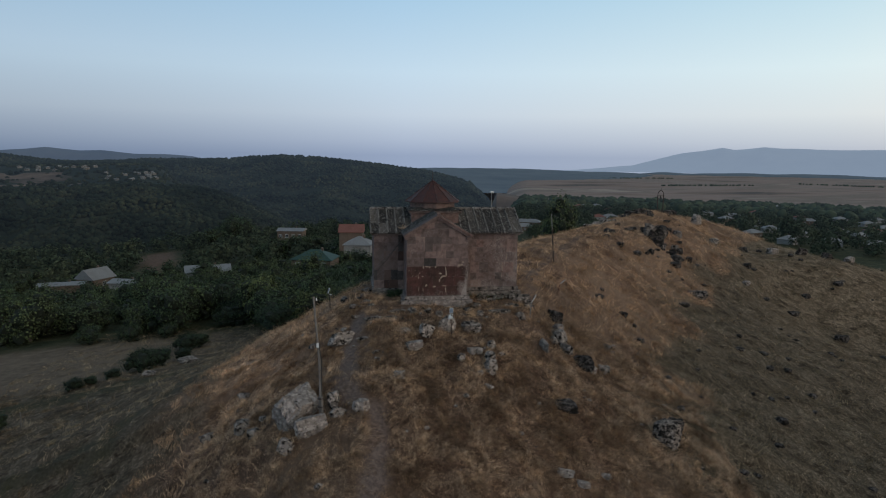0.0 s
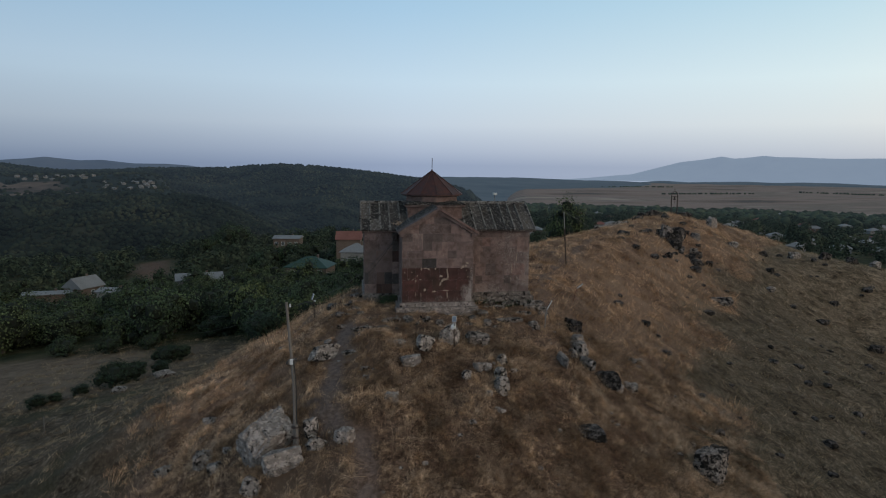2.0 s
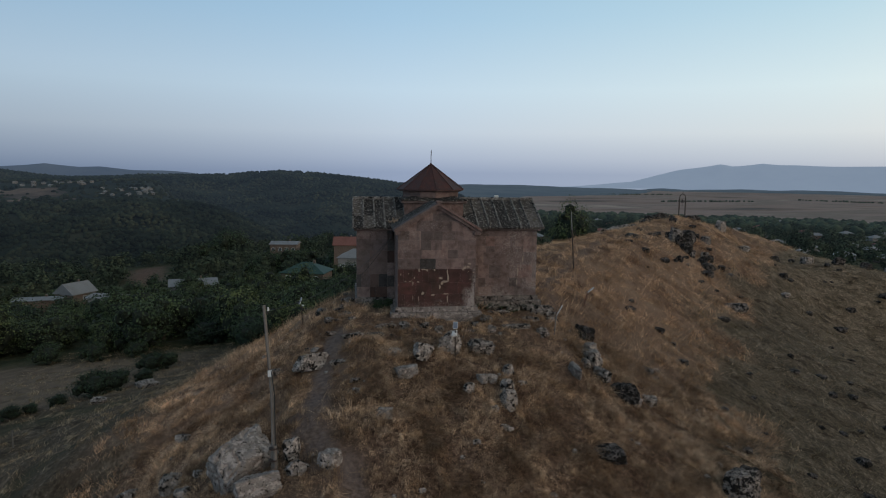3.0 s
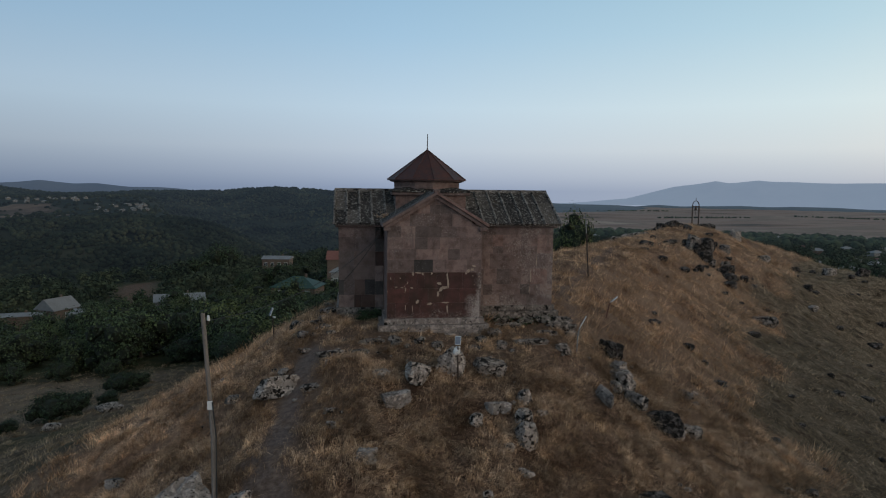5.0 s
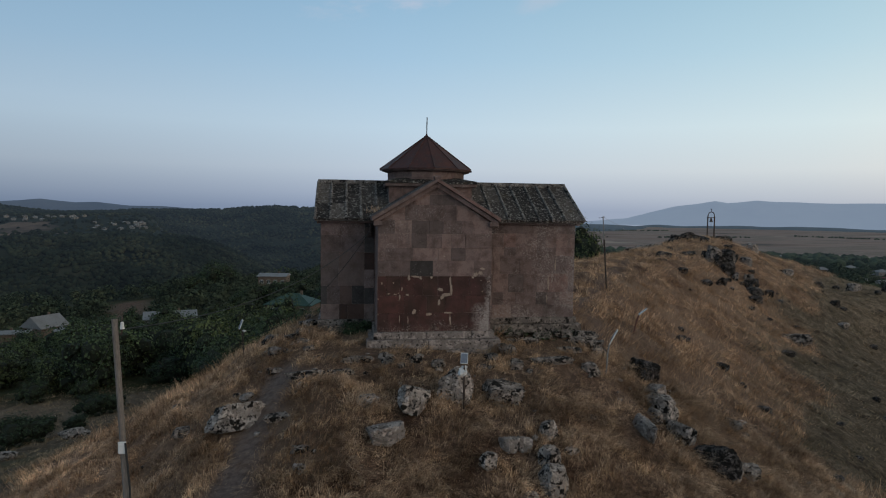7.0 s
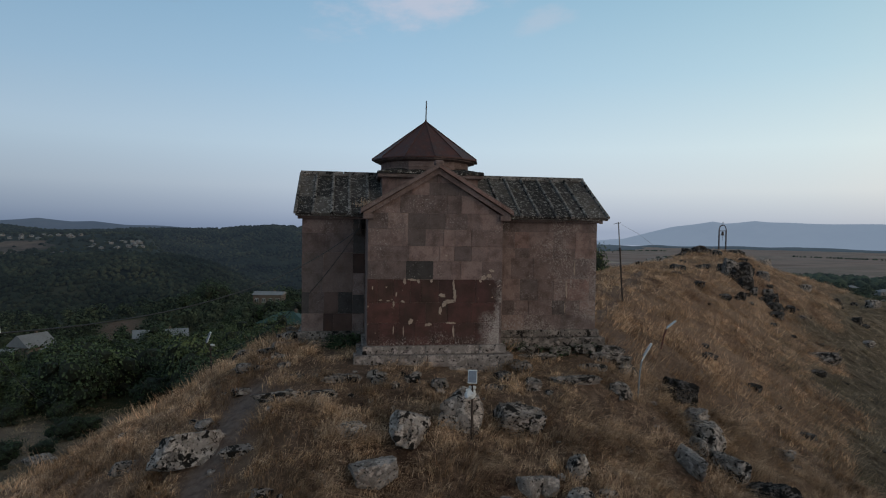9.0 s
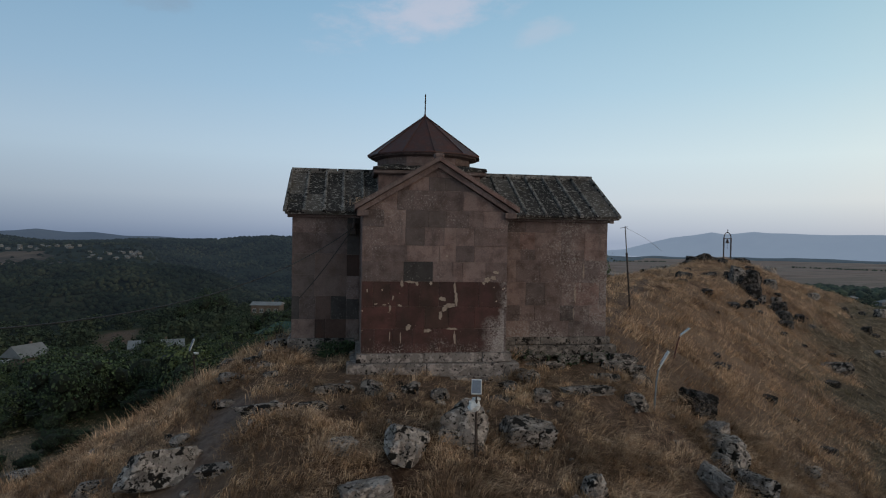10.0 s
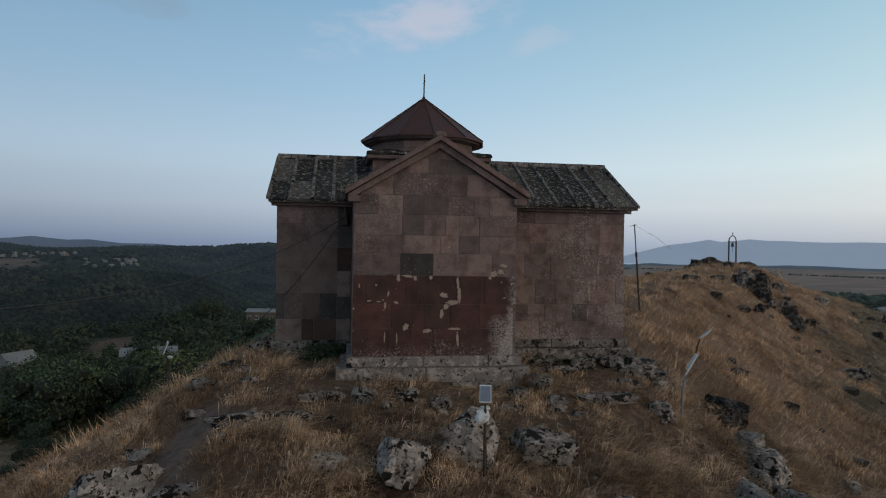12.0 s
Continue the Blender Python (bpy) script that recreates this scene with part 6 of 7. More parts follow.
def trunk_mesh(seed):
    r = random.Random(seed)
    bm = bmesh.new()
    rod(bm, [(0, 0, -0.08), (0.01, 0.0, 0.18), (0.0, 0.02, 0.5)], 0.035, 7, 0.02)
    for _ in range(5):
        a = r.uniform(0, 6.28)
        z = r.uniform(0.14, 0.36)
        e = (0.28 * math.cos(a), 0.28 * math.sin(a), z + r.uniform(0.18, 0.34))
        rod(bm, [(0, 0, z), (e[0] * 0.5, e[1] * 0.5, (z + e[2]) / 2 - 0.01), e], 0.016, 5, 0.006)
    me = bpy.data.meshes.new("trunk")
    bm.to_mesh(me)
    bm.free()
    me.materials.append(BARK)
    return me


TREES = []
for k in range(7):
    ob = thing("tree", pose(0, -700 - 12 * k, -150), ("bushy green walnut tree in the valley", "dark green leafy tree in the valley", "yellowish green fruit tree in the valley")[k % 3], "tree", "valley trees")
    for nm, me in (("trunk", trunk_mesh(k)), ("crown", crown_mesh("crown", LEAVES[k % 3], 300 + k, 20 + 2 * k, 2800, 0.028, 0.9 + 0.06 * (k % 4)))):
        o = new(nm, me)
        o.parent = ob
    TREES.append(ob)
MID_TREES = []
for k in range(5):
    ob = thing("tree", pose(0, -750 - 12 * k, -150), ("rounded green tree beside valley houses", "dark green tree beside valley houses")[k % 2], "tree", "valley trees")
    for nm, me in (("trunk", trunk_mesh(10 + k)), ("crown", crown_mesh("crown", LEAVES[k % 3], 320 + k, 13 + k, 1250, 0.040, 0.9 + 0.06 * (k % 4)))):
        o = new(nm, me)
        o.parent = ob
    MID_TREES.append(ob)
FAR_TREES = []
for k in range(4):
    ob = thing("tree", pose(0, -800 - 12 * k, -150), "rounded dark green tree among village houses", "tree", "village trees")
    for nm, me in (("trunk", trunk_mesh(20 + k)), ("crown", crown_mesh("crown", LEAVES[(k + 1) % 3], 340 + k, 15, 330, 0.095, 0.95))):
        o = new(nm, me)
        o.parent = ob
    FAR_TREES.append(ob)


def woodlot(name, places, label, seed):
    """Trees too far and too many to tell apart: the same crowns, joined."""
    r = np.random.RandomState(seed)
    crowns = []
    quads = 4 * 330
    for ob in FAR_TREES:
        me = ob.children[1].data if ob.children[1].name.startswith("crown") else ob.children[0].data
        v = np.empty(len(me.vertices) * 3, np.float32)
        me.vertices.foreach_get("co", v)
        crowns.append(v.reshape(-1, 3)[:quads])
    out = []
    for x, y, size in places:
        v = crowns[r.randint(len(crowns))]
        a = r.uniform(0, 6.283)
        c, s = math.cos(a), math.sin(a)
        turned = np.stack([v[:, 0] * c - v[:, 1] * s, v[:, 0] * s + v[:, 1] * c, v[:, 2] * r.uniform(0.75, 1.05)], 1) * size
        out.append(turned + (x, y, gz(x, y) - 0.03 * size))
    v = np.concatenate(out)
    return tagged(new(name, quick_mesh(name, v, np.arange(len(v)).reshape(-1, 4), GARDENLEAF)), label, "trees", kind="stuff")


def plant(kind, x, y, size, turn, high=1.0, z=None):
    m = pose(x, y, (gz(x, y) if z is None else z) - 0.08 * size, 0, 0, turn)
    ob = copy_thing(kind, m)
    ob.scale = (size, size, size * high)
    return ob


houses = []
rt = random.Random(11)
HOUSE_SPOTS = [(-81, 153, 7), (-84.5, 138, 8), (-67, 135.5, 6), (-49, 133, 8), (-18, 127, 9), (-5.5, 151, 8), (-6.5, 182, 8), (-20, 215, 8)]
spots = []


def free_spot(x, y, gap):
    if any((x - a) ** 2 + (y - b) ** 2 < gap * gap for a, b in spots):
        return False
    if any((x - a) ** 2 + (y - b) ** 2 < (c + 1) ** 2 for a, b, c in HOUSE_SPOTS):
        return False
    # yards before the houses stay open
    for a, b, c in HOUSE_SPOTS:
        if b - (22 if a < -55 else 4) < y < b and abs(x - (a + (a + 5.5) / (b + 48) * (y - b))) < c * 0.4:
            return False
    if -64 < x < -18 and 16 < y < 54 - 0.08 * x * 0 and gz(x, y) > -30:
        return False
    if float(in_plot(x, y)) > -1.0:
        return False
    return True


def scatter(kinds, count, xs, ys, sizes, gap, keep):
    made = 0
    for _ in range(count * 30):
        if made >= count:
            break
        x, y = rt.uniform(*xs), rt.uniform(*ys)
        if not keep(x, y) or not free_spot(x, y, gap):
            continue
        spots.append((x, y))
        plant(rt.choice(kinds), x, y, rt.uniform(*sizes), rt.uniform(0, 360), rt.uniform(0.78, 1.12))
        made += 1


belt = lambda x, y: gz(x, y) < -11.5  # noqa: E731
scatter(TREES, 112, (-105, 12), (46, 100), (6.0, 10.5), 4.8, lambda x, y: belt(x, y) and y > 54 + 0.05 * abs(x + 30) - (8 if x > -16 else 0))
scatter(TREES, 56, (-26, 14), (24, 62), (5.0, 8.0), 3.8, lambda x, y: belt(x, y) and y > 36 + (x + 20) * -0.8)
scatter(MID_TREES, 120, (-150, 25), (100, 175), (5.5, 9.5), 5.0, lambda x, y: ripple(x, y, 45, 66) > -0.7)
far_lot = []
while len(far_lot) < 230:
    x, y = rt.uniform(-230, 40), rt.uniform(168, 335)
    if free_spot(x, y, 7.0) and ripple(x, y, 70, 63) > -0.9:
        spots.append((x, y))
        far_lot.append((x, y, rt.uniform(7, 12)))
woodlot("orchard_trees", far_lot, "dark green orchard trees down the valley", 64)
BIG_TREE = thing("tree", pose(0, -780, -150), "large spreading olive-green tree above the other trees", "tree", "valley trees")
for nm, me in (("trunk", trunk_mesh(33)), ("crown", crown_mesh("crown", LEAVES[0], 366, 46, 6500, 0.021, 0.92))):
    o = new(nm, me)
    o.parent = BIG_TREE
plant(BIG_TREE, -65, 292, 23, 40, 0.9)
plant(BIG_TREE, -75, 288, 14, 130, 0.9)
plant(TREES[3], -9, 196, 14, 10, 0.9)
plant(TREES[5], -22, 205, 13, 200, 0.95)
for x, y, s in ((-29.2, 25.2, 4.2), (-27.6, 26.0, 3.4), (-27.2, 36, 3.6), (-25.8, 37.0, 3.0), (-34.5, 20.2, 2.2), (-36.0, 7.5, 3.2), (-36.8, 5.0, 3.0), (-38, 49, 4.0), (-33, 50, 3.6), (-44, 50, 4.4), (-31.5, 22.5, 2.0), (-33.2, 21.0, 1.7), (-41, 17, 2.0), (-25.5, 27.5, 2.2), (-44, 15.5, 2.4)):
    plant(TREES[1], x, y, s, s * 50, 0.85)
for x, y, s in ((-21.5, 117, 5.6), (-13.5, 118, 7.0), (-18.6, 116, 6.8), (-11, 119, 7.4), (-25, 120, 5.6), (-9.5, 142, 5.6), (-3.0, 141, 5.2), (-6.0, 140, 5.0), (-41, 208, 9), (-34.5, 207, 12), (-28.5, 207, 12.5), (-24, 210, 12), (-42.6, 123, 8.6), (-38, 124, 7.0), (-50.5, 124, 7.5), (-88, 130, 5.2), (-82, 129, 5.6), (-77, 131, 5.0), (-71.5, 127, 5.4), (-64, 126, 5.2), (-44.4, 126.0, 9.4), (-41.0, 129, 6.0), (-93, 131, 6.0)):
    plant(TREES[int(s * 10) % 7], x, y, s, s * 77, 0.95)
plant(TREES[2], 31.0, 64.8, 8.0, 30, 1.22, gz(31, 64.8) + 0.4)
plant(TREES[1], 27.0, 66.0, 4.2, 70, 0.7)


# ---- houses ----
def house(x, y, turn, wide, deep, wall_h, roof_h, roof_material, wall_material, label, hip=True, windows=3, z=None, over=0.45, group=""):
    base = gz(x, y) if z is None else z
    ob = thing("house", pose(x, y, base, 0, 0, turn), label, "house", group)
    w2, d2 = wide / 2, deep / 2
    part("wall", box(bmesh.new(), -w2, w2, -d2, d2, -1.5, wall_h), wall_material, ob)
    bm = bmesh.new()
    ow, od = w2 + over, d2 + over
    ridge = max(w2 - (d2 if hip else -over), 0.15)
    low = [bm.verts.new(v) for v in ((-ow, -od, wall_h), (ow, -od, wall_h), (ow, od, wall_h), (-ow, od, wall_h))]
    fas = [bm.verts.new(v) for v in ((-ow, -od, wall_h + 0.14), (ow, -od, wall_h + 0.14), (ow, od, wall_h + 0.14), (-ow, od, wall_h + 0.14))]
    top = [bm.verts.new((-ridge, 0, wall_h + roof_h)), bm.verts.new((ridge, 0, wall_h + roof_h))]
    bm.faces.new(low[::-1])
    for k in range(4):
        bm.faces.new((low[k], low[(k + 1) % 4], fas[(k + 1) % 4], fas[k]))
    bm.faces.new((fas[0], fas[1], top[1], top[0]))
    bm.faces.new((fas[2], fas[3], top[0], top[1]))
    bm.faces.new((fas[1], fas[2], top[1]))
    bm.faces.new((fas[3], fas[0], top[0]))
    rf = part("roof", bm, roof_material, ob)
    part("chimney", box(bmesh.new(), w2 * 0.3, w2 * 0.3 + 0.5, 0.1, 0.6, wall_h + roof_h * 0.4, wall_h + roof_h + 0.5), WALLBROWN, rf)
    for k in range(windows):
        u = -w2 + wide * (k + 0.5) / windows
        win = part("window", box(bmesh.new(), u - 0.6, u + 0.6, -d2 - 0.06, -d2 + 0.02, wall_h * 0.35, wall_h * 0.35 + 1.4), WHITEMETAL, ob)
        part("pane", box(bmesh.new(), u - 0.5, u - 0.04, -d2 - 0.075, -d2 - 0.061, wall_h * 0.35 + 0.1, wall_h * 0.35 + 1.3), GLASS, win)
        part("pane", box(bmesh.new(), u + 0.04, u + 0.5, -d2 - 0.075, -d2 - 0.061, wall_h * 0.35 + 0.1, wall_h * 0.35 + 1.3), GLASS, win)
    return ob


house(-81.3, 153.0, 62, 7.5, 6.6, 3.2, 2.9, ROOFGREY, WALLBROWN, "brown house with a pale gabled roof among trees", False, 1, -29.9)
house(-84.4, 138.0, 13, 10.5, 5, 2.6, 0.6, ROOFGREY, WALLBROWN, "long low shed with a flat grey roof", False, 0, -28.3)
house(-66.8, 135.5, -14, 7.2, 5.6, 2.6, 0.9, ROOFGREY, WALLWHITE, "low outbuilding with a grey metal roof", False, 0, -27.4)
house(-45.4, 134, 15, 11, 8, 4.6, 1.4, ROOFGREY, WALLWHITE, "pale grey two-storey shed half hidden by trees", False, 2, -26.0)
house(-16.2, 127, -14, 10.5, 8, 3.0, 2.4, ROOFGREEN, WALLBROWN, "house with a green metal roof among trees", True, 3, -20.4)
house(-4.4, 151, -10, 8.0, 8, 4.6, 2.4, ROOFGREY, WALLWHITE, "white two-storey house with a grey hipped roof", True, 3, -21.4)
house(-6.8, 184, -4, 8, 8, 5.0, 2.6, ROOFRED, WALLBROWN, "house with a faded red roof behind a white one", False, 0, -21.8)
house(-31, 222, -6, 10, 8, 4, 1.0, ROOFGREY, WALLBROWN, "brown flat-roofed building behind trees", False, 4, -24.6)

VILLAGE = [house(0, -900 - 30 * k, 0, w, d, 3.4, 2.6, ROOFGREY if k != 2 else ROOFRED, WALLWHITE if k != 1 else WALLBROWN, lab, True, 3, -150, 0.6, "village houses on the plain")
           for k, (w, d, lab) in enumerate(((12, 10, "village house with a pale grey hipped roof"), (14, 9, "brown village house with a grey hipped roof"), (11, 9, "village house with a dull red hipped roof")))]


def at_bearing(a, r):
    return -5.5 + r * math.sin(radians(a)), -48 + r * math.cos(radians(a))


def settle(a, r, k):
    x, y = at_bearing(a, r)
    HOUSE_SPOTS.append((x, y, 7))
    m = pose(x, y, gz(x, y), 0, 0, rt.uniform(-40, 40))
    ob = copy_thing(VILLAGE[k], m)
    ob.scale = (0.66, 0.66, 0.66)
    return ob


for a, r in ((32.2, 330), (33.0, 355), (35.6, 318), (36.4, 372), (38.6, 335), (39.0, 405), (41.3, 330), (40.2, 372), (43.5, 345), (34.3, 400), (30.6, 395), (29.6, 360)):
    settle(a, r, 0 if rt.random() < 0.7 else 1)
for _ in range(66):
    settle(rt.uniform(15, 46), rt.uniform(420, 800), rt.choice((0, 0, 0, 1, 2)))
for _ in range(8):
    settle(rt.uniform(11.5, 15.5), rt.uniform(300, 560), rt.choice((0, 1, 2)))
spots.clear()
garden = []
while len(garden) < 270:
    a, r = rt.uniform(10.5, 47), rt.uniform(280, 620)
    x, y = at_bearing(a, r)
    if any((x - p) ** 2 + (y - q) ** 2 < (s + 2) ** 2 for p, q, s in HOUSE_SPOTS) or any((x - p) ** 2 + (y - q) ** 2 < 60 for p, q in spots):
        continue
    spots.append((x, y))
    garden.append((x, y, rt.uniform(6.5, 11)))
woodlot("garden_trees", garden, "dark green garden trees among village houses", 65)
for ob in (*TREES, *MID_TREES, BIG_TREE, *FAR_TREES, *VILLAGE):
    # the first of each kind is no more needed
    for o in (*ob.children_recursive, ob):
        bpy.data.objects.remove(o)
# far left: houses of the village on the shelf above the gorge
HAMLET = house(0, -1000, 0, 5.4, 4.0, 1.3, 1.1, ROOFGREY, ROOFGREY, "small grey-roofed house of a distant hillside village", True, 2, -150, 0.5, "distant hillside village")
for k in range(40):
    a = rt.uniform(-25.0, -20.0) if k < 16 else rt.uniform(-19.6, -15.6)
    s = rt.uniform(0.57, 0.62) if k < 16 else rt.uniform(0.47, 0.54)
    r = 620 + 910 * s
    x, y = at_bearing(a, r)
    z = float(wooded_hill(np.array(a), np.array(s), np.array(x), np.array(y)))
    copy_thing(HAMLET, pose(x, y, z + 1.0, 0, 0, rt.uniform(-40, 40)))
for o in (*HAMLET.children_recursive, HAMLET):
    bpy.data.objects.remove(o)


# ---- woods far off ----
def clumps(name, places, sizes, material, label, seed, fine=1):
    """Tree crowns far off: rough little domes, joined."""
    r = np.random.RandomState(seed)
    bm = bmesh.new()
    bmesh.ops.create_icosphere(bm, subdivisions=fine, radius=0.5)
    unit = np.array([v.co[:] for v in bm.verts])
    tris = np.array([[v.index for v in f.verts] for f in bm.faces])
    bm.free()
    n, m = len(places), len(unit)
    wob = 1 + r.normal(scale=0.17, size=(n, m, 1))
    v = unit[None] * wob * np.stack([sizes, sizes, sizes * r.uniform(0.7, 1.1, n)], 1)[:, None] + np.asarray(places)[:, None]
    f = (tris[None] + (np.arange(n) * m)[:, None, None]).reshape(-1, 3)
    return tagged(new(name, quick_mesh(name, v.reshape(-1, 3), f, material)), label, "woods", kind="stuff")


r = np.random.RandomState(77)
n = 24000
a, s = r.uniform(-29, 12.5, n), 1 - r.uniform(0, 1, n) ** 1.2
rad = 620 + 910 * s
x, y = -5.5 + rad * np.sin(np.radians(a)), -48 + rad * np.cos(np.radians(a))
z = wooded_hill(a, s, x, y)
bare = ripple(x, y, 150, 51)
shelf = (a < -13.5) & (s > 0.39) & (s < 0.64)
ok = (bare < 1.5) & ~(shelf & (r.uniform(0, 1, n) < 0.86)) & (s > 0.02)
x, y, z = x[ok], y[ok], z[ok]
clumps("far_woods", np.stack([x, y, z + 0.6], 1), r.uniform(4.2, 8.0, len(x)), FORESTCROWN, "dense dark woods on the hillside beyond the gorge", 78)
n = 1500
a, rad = r.uniform(10, 48, n), r.uniform(580, 860, n)
x, y = -5.5 + rad * np.sin(np.radians(a)), -48 + rad * np.cos(np.radians(a))
near_house = np.array([min((x[k] - p) ** 2 + (y[k] - q) ** 2 for p, q, _ in HOUSE_SPOTS) for k in range(n)])
ok = (near_house > 100) & (ripple(x, y, 120, 61) > -0.55)
x, y = x[ok], y[ok]
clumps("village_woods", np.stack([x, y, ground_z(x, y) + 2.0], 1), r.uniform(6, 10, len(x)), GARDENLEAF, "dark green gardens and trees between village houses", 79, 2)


# rows of trees between the fields of the plain
rows = []
for a0, a1, r0, r1, n in ((26, 33, 1750, 1950, 70), (20, 27, 2300, 2500, 90), (36, 46, 2200, 2050, 110)):
    k = np.sort(r.uniform(0, 1, n)) ** 1.2
    az, rad = a0 + (a1 - a0) * k, r0 + (r1 - r0) * k + r.normal(scale=7, size=n)
    rows.append(np.stack([-5.5 + rad * np.sin(np.radians(az)), -48 + rad * np.cos(np.radians(az))], 1))
rows = np.concatenate(rows)
clumps("field_trees", np.column_stack([rows, ground_z(rows[:, 0], rows[:, 1]) + 1.2]), r.uniform(3.5, 7, len(rows)), GARDENLEAF, "rows of dark trees between the fields of the plain", 83)


# ---- dry grass ----
def grass(name, x, y, count, length, width, droop, material, label, seed, parts=2, spread=0.10):
    """Tufts at x, y with count blades each; blades lean down the slope and with the wind."""
    r = np.random.RandomState(seed)
    z = ground_z(x, y)
    e = 0.4
    sx, sy = (ground_z(x + e, y) - z) / e, (ground_z(x, y + e) - z) / e
    tall = length * r.uniform(0.55, 1.25, len(x)) * (0.8 + 0.35 * np.clip(ripple(x, y, 2.6, 91), -1, 1))
    bx = np.repeat(x, count) + r.normal(scale=spread, size=len(x) * count)
    by = np.repeat(y, count) + r.normal(scale=spread, size=len(x) * count)
    n = len(bx)
    bz = ground_z(bx, by) - 0.02
    h = np.repeat(tall, count) * r.uniform(0.6, 1.15, n)
    # the tufts of one patch lie the same way: down the slope, with the wind, in swirls
    swirl = 1.5 * ripple(x, y, 3.4, 93) + 0.6 * ripple(x, y, 1.1, 94)
    ax, ay = -sx * 0.45 + 0.42 * np.cos(swirl * 1.6) + 0.1, -sy * 0.45 + 0.42 * np.sin(swirl * 1.6) - 0.1
    lx = np.repeat(ax + r.normal(scale=0.34, size=len(x)), count) + r.normal(scale=0.36, size=n)
    ly = np.repeat(ay + r.normal(scale=0.34, size=len(x)), count) + r.normal(scale=0.36, size=n)
    a = r.uniform(0, np.pi, n)
    wx, wy = np.cos(a) * width * r.uniform(0.6, 1.3, n), np.sin(a) * width * r.uniform(0.6, 1.3, n)
    root = np.stack([bx, by, bz], 1)
    side = np.stack([wx, wy, 0 * wx], 1)
    lean = np.stack([lx, ly, 0 * lx], 1) * h[:, None]
    up = np.stack([0 * h, 0 * h, h], 1)
    tip = root + up * (1 - 0.42 * droop * r.uniform(0.5, 1.2, (n, 1))) + lean * droop * 1.05
    if parts == 1:
        v = np.stack([root - side, root + side, tip], 1).reshape(-1, 3)
        f = np.arange(3 * n).reshape(-1, 3)
    else:
        mid = root + up * 0.58 + lean * droop * 0.30
        v = np.stack([root, mid + side, tip, mid - side], 1).reshape(-1, 3)
        k = np.arange(n)[:, None] * 4
        f = np.concatenate([k + [0, 1, 3], k + [3, 1, 2]], 0)
    return tagged(new(name, quick_mesh(name, v, f, material)), label, "grass", kind="stuff")


def in_church(x, y, pad):
    arm = (x > AX0 - pad) & (x < AX1 + pad) & (np.abs(y) < -AY + pad)
    cross_arm = (x > TX0 - pad) & (x < TX1 + pad) & (np.abs(y) < TY + pad)
    return arm | cross_arm


def sown(seed, n, xs, ys, clump, bare, keep=None):
    """Random places in a rectangle, denser in clumps, none on paths, rocks or in the church."""
    r = np.random.RandomState(seed)
    x, y = r.uniform(*xs, n), r.uniform(*ys, n)
    dense = np.clip(0.45 + 0.9 * ripple(x, y, clump, seed + 1) + 0.4 * ripple(x, y, clump * 0.4, seed + 2), bare, 1)
    ok = (r.uniform(0, 1, n) < dense) & ~in_church(x, y, 0.36)
    ok &= nearest(PATH_LINE, x, y)[0] > 0.30 + 0.38 * r.uniform(0, 1, n)
    ok &= nearest(SIDE_PATH, x, y)[0] > 0.1 + 0.3 * r.uniform(0, 1, n)
    for a, b, c in ROCK_SPOTS:
        ok &= (x - a) ** 2 + (y - b) ** 2 > (c * 0.8) ** 2
    if keep is not None:
        ok &= keep(x, y)
    return x[ok], y[ok]


off_shelf = lambda x, y: ~((x > -4.6) & (x < 7) & (y > -7.9)) | (ripple(x, y, 1.3, 17) > 0.1)  # noqa: E731
x, y = sown(201, 36000, (-15, 18), (-23, -3), 2.4, 0.14, off_shelf)
grass("dry_grass", x, y, 15, 0.44, 0.0062, 1.1, STRAW, "tall dry straw-coloured grass on the slope", 202)
x, y = sown(211, 29000, (-15, 18), (-23, -3), 3.5, 0.35)
grass("matted_dry_grass", x, y, 13, 0.30, 0.0050, 1.55, STRAW, "matted flattened dry grass", 212, 1, 0.17)
near = lambda x, y: ~((x > -15) & (x < 18) & (y < -3))  # noqa: E731
x, y = sown(221, 120000, (-26, 62), (-30, 62), 2.7, 0.22, lambda x, y: near(x, y) & (-nearest(CREST, x, y)[2] - straw_reach(y) + 2.5 * ripple(x, y, 9, 11) < 0.8) & (nearest(CREST, x, y)[2] < 18) & (ground_z(x, y) > -12))
grass("dry_grass", x, y, 8, 0.56, 0.011, 0.62, STRAW, "tall dry straw-coloured grass along the ridge", 222, 1, 0.18)
x, y = sown(231, 60000, (-44, 80), (-32, 56), 4.5, 0.25, lambda x, y: near(x, y) & ((-nearest(CREST, x, y)[2] > straw_reach(y) - 3) | (nearest(CREST, x, y)[2] > 14)))
grass("faded_grass", x, y, 6, 0.30, 0.014, 0.8, HAY, "short olive-brown faded grass on the flanks", 232, 1, 0.2)
# tussocks that stand out of the sward
x, y = sown(251, 2600, (-15, 18), (-23, -3), 2.2, 0.1, off_shelf)
grass("tussocks", x, y, 46, 0.64, 0.0068, 1.25, STRAW, "arching tussocks of bleached dry grass", 252, 2, 0.11)
x, y = sown(261, 12000, (-30, 70), (-30, 60), 3.0, 0.1, lambda x, y: near(x, y) & (-nearest(CREST, x, y)[2] - straw_reach(y) + 2.5 * ripple(x, y, 9, 11) < 1.2) & (nearest(CREST, x, y)[2] < 18))
grass("tussocks", x, y, 22, 0.78, 0.014, 0.62, STRAW, "arching tussocks of bleached dry grass", 262, 1, 0.18)
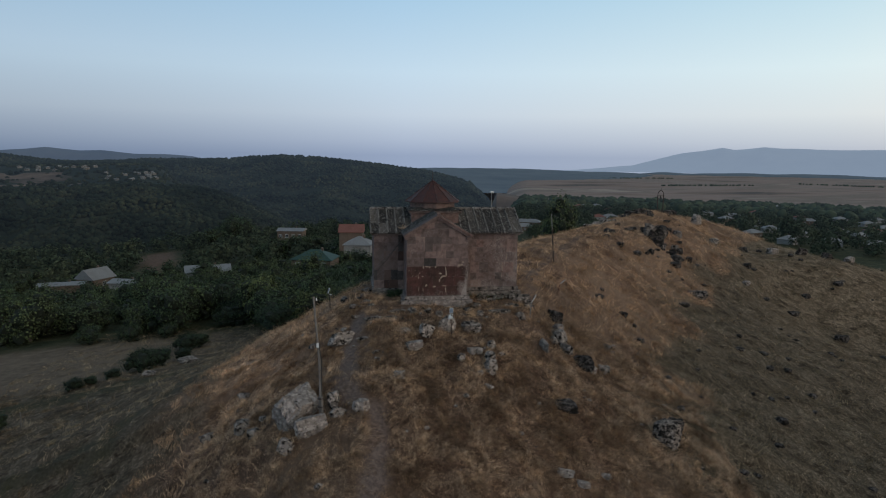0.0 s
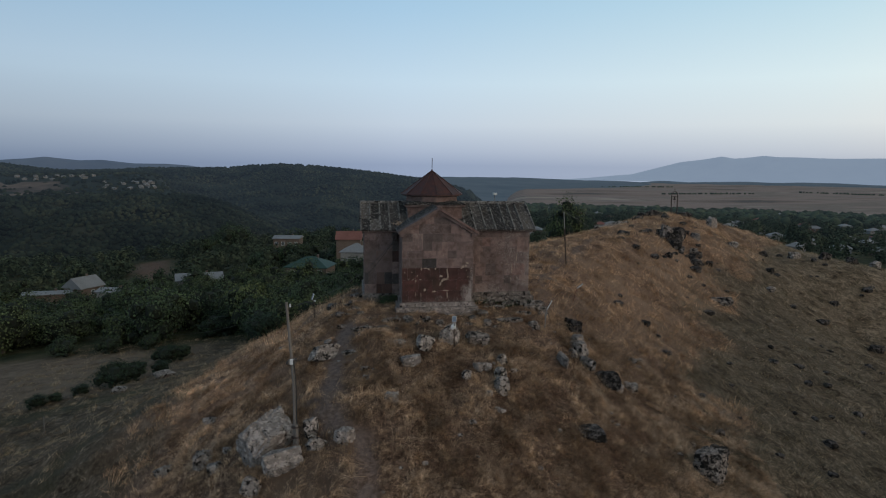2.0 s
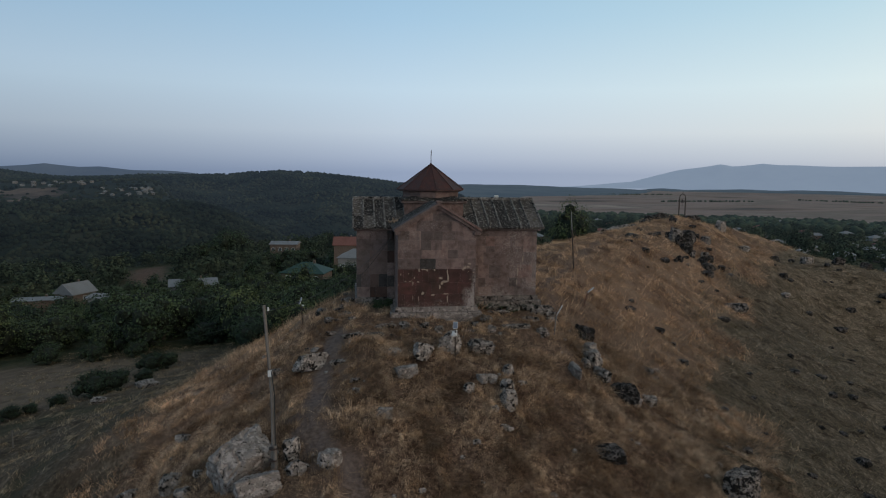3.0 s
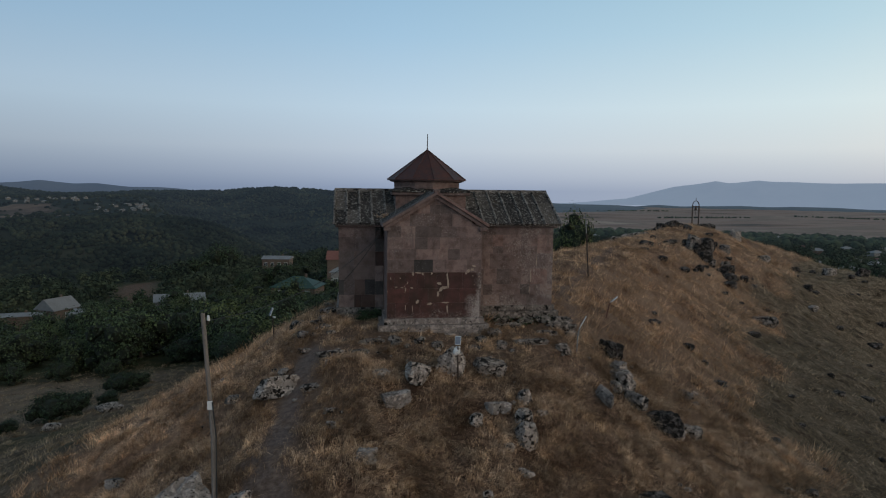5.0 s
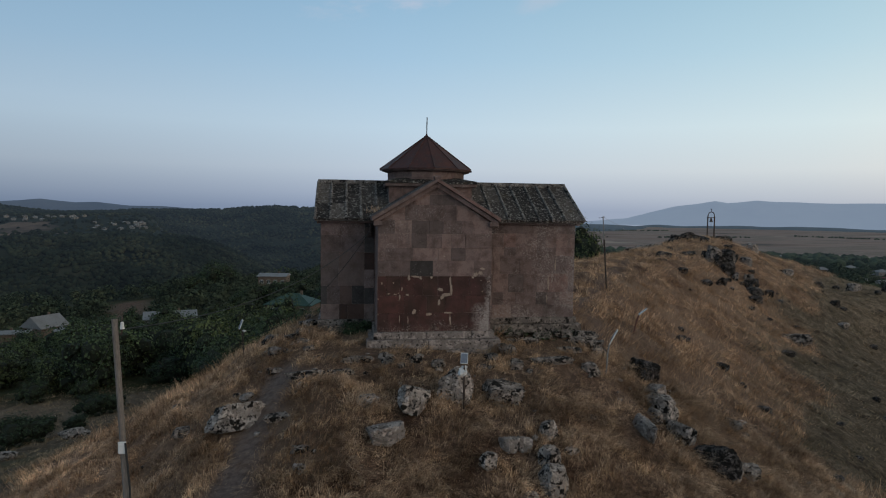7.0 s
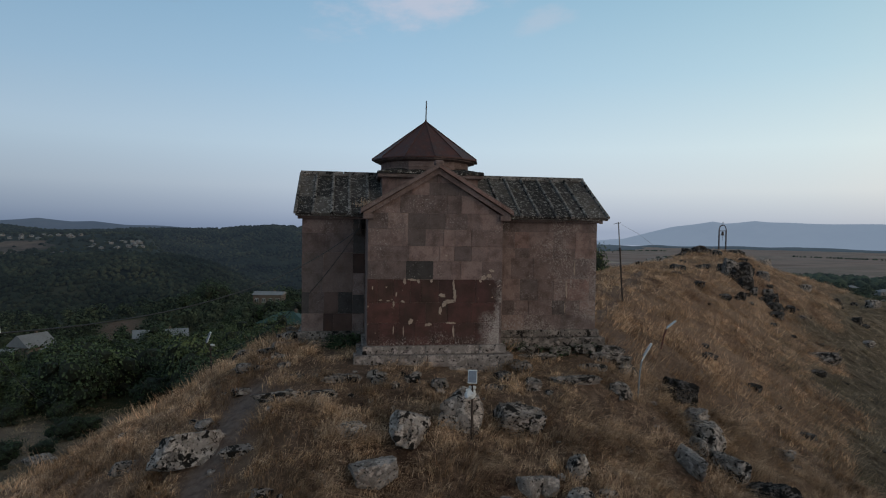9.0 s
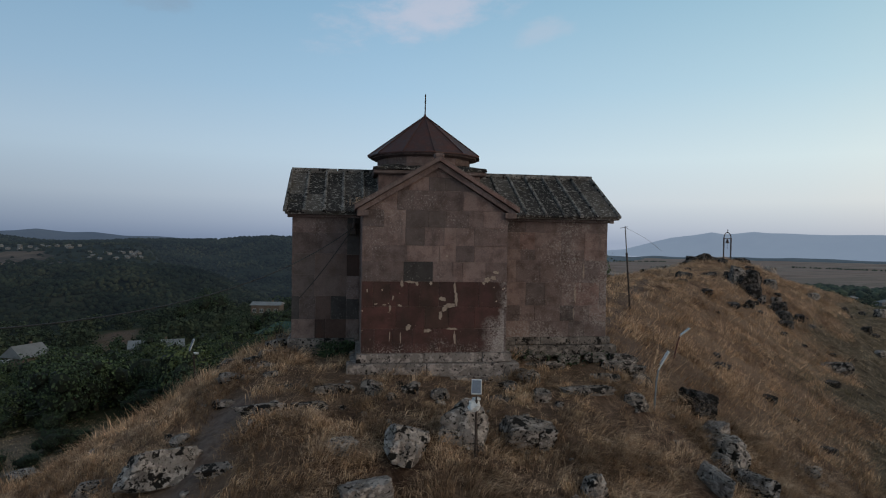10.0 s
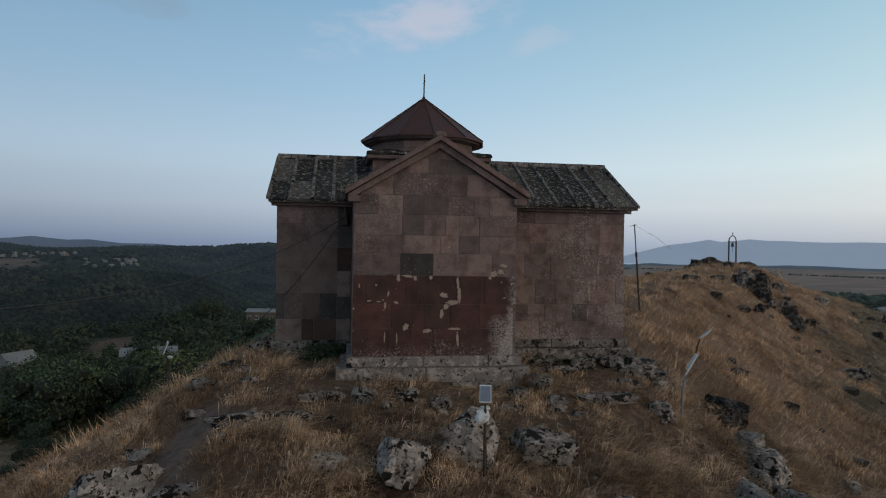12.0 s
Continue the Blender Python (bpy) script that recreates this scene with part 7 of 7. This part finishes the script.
x, y = sown(271, 13000, (-44, 80), (-32, 56), 4.0, 0.1, lambda x, y: near(x, y) & ((-nearest(CREST, x, y)[2] > straw_reach(y) - 1.5) | (nearest(CREST, x, y)[2] > 14)))
grass("faded_tussocks", x, y, 16, 0.58, 0.016, 0.8, HAY, "faded grass tussocks on the flanks", 272, 1, 0.22)
# weeds at the foot of the wall and on the roof
r = np.random.RandomState(240)
x, y = r.uniform(-3.6, -2.45, 60), r.uniform(-3.15, -2.75, 60)


def weeds(name, x, y, z, size, leaves, material, label, seed):
    r = np.random.RandomState(seed)
    k = r.randint(0, len(x), leaves)
    p = np.stack([x[k], y[k], z[k]], 1) + r.normal(scale=(0.12, 0.1, 0.0), size=(leaves, 3)) + np.stack([0 * k, 0 * k, r.uniform(0.0, 0.55, leaves) ** 1.3], 1)
    a = r.normal(size=(leaves, 3))
    a /= np.linalg.norm(a, axis=1, keepdims=True)
    b = np.cross(a, r.normal(size=(leaves, 3)))
    b /= np.linalg.norm(b, axis=1, keepdims=True)
    s = size * r.uniform(0.6, 1.3, (leaves, 1))
    v = np.stack([p - a * s, p - b * s * 0.45, p + a * s, p + b * s * 0.45], 1).reshape(-1, 3)
    return tagged(new(name, quick_mesh(name, v, np.arange(leaves * 4).reshape(-1, 4), material)), label, "plant", kind="stuff")


weeds("weeds", x, y, ground_z(x, y), 0.06, 900, LEAVES[1], "dark green weeds at the foot of the church wall", 241)
x, y = r.uniform(2.1, 6.2, 60), r.uniform(-3.2, -2.8, 60)
weeds("low_weeds", x, y, ground_z(x, y) - 0.1, 0.05, 500, LEAVES[1], "low green weeds along the plinth", 242)


def roof_tufts(x, y, z, n, seed):
    r = np.random.RandomState(seed)
    p = np.stack([r.normal(x, 0.16, n), r.normal(y, 0.12, n), np.full(n, z)], 1)
    tip = p + np.stack([r.normal(0, 0.10, n), r.normal(0, 0.08, n), r.uniform(0.14, 0.38, n)], 1)
    side = np.stack([r.uniform(-0.01, 0.01, n), r.uniform(-0.01, 0.01, n), 0 * p[:, 0]], 1)
    v = np.stack([p - side, p + side, tip], 1).reshape(-1, 3)
    tagged(new("roof_grass", quick_mesh("roof_grass", v, np.arange(3 * n).reshape(-1, 3), STRAW)), "tuft of dry grass growing between the roofs", "grass", kind="stuff")


roof_tufts(-2.25, -2.3, 4.72, 140, 251)
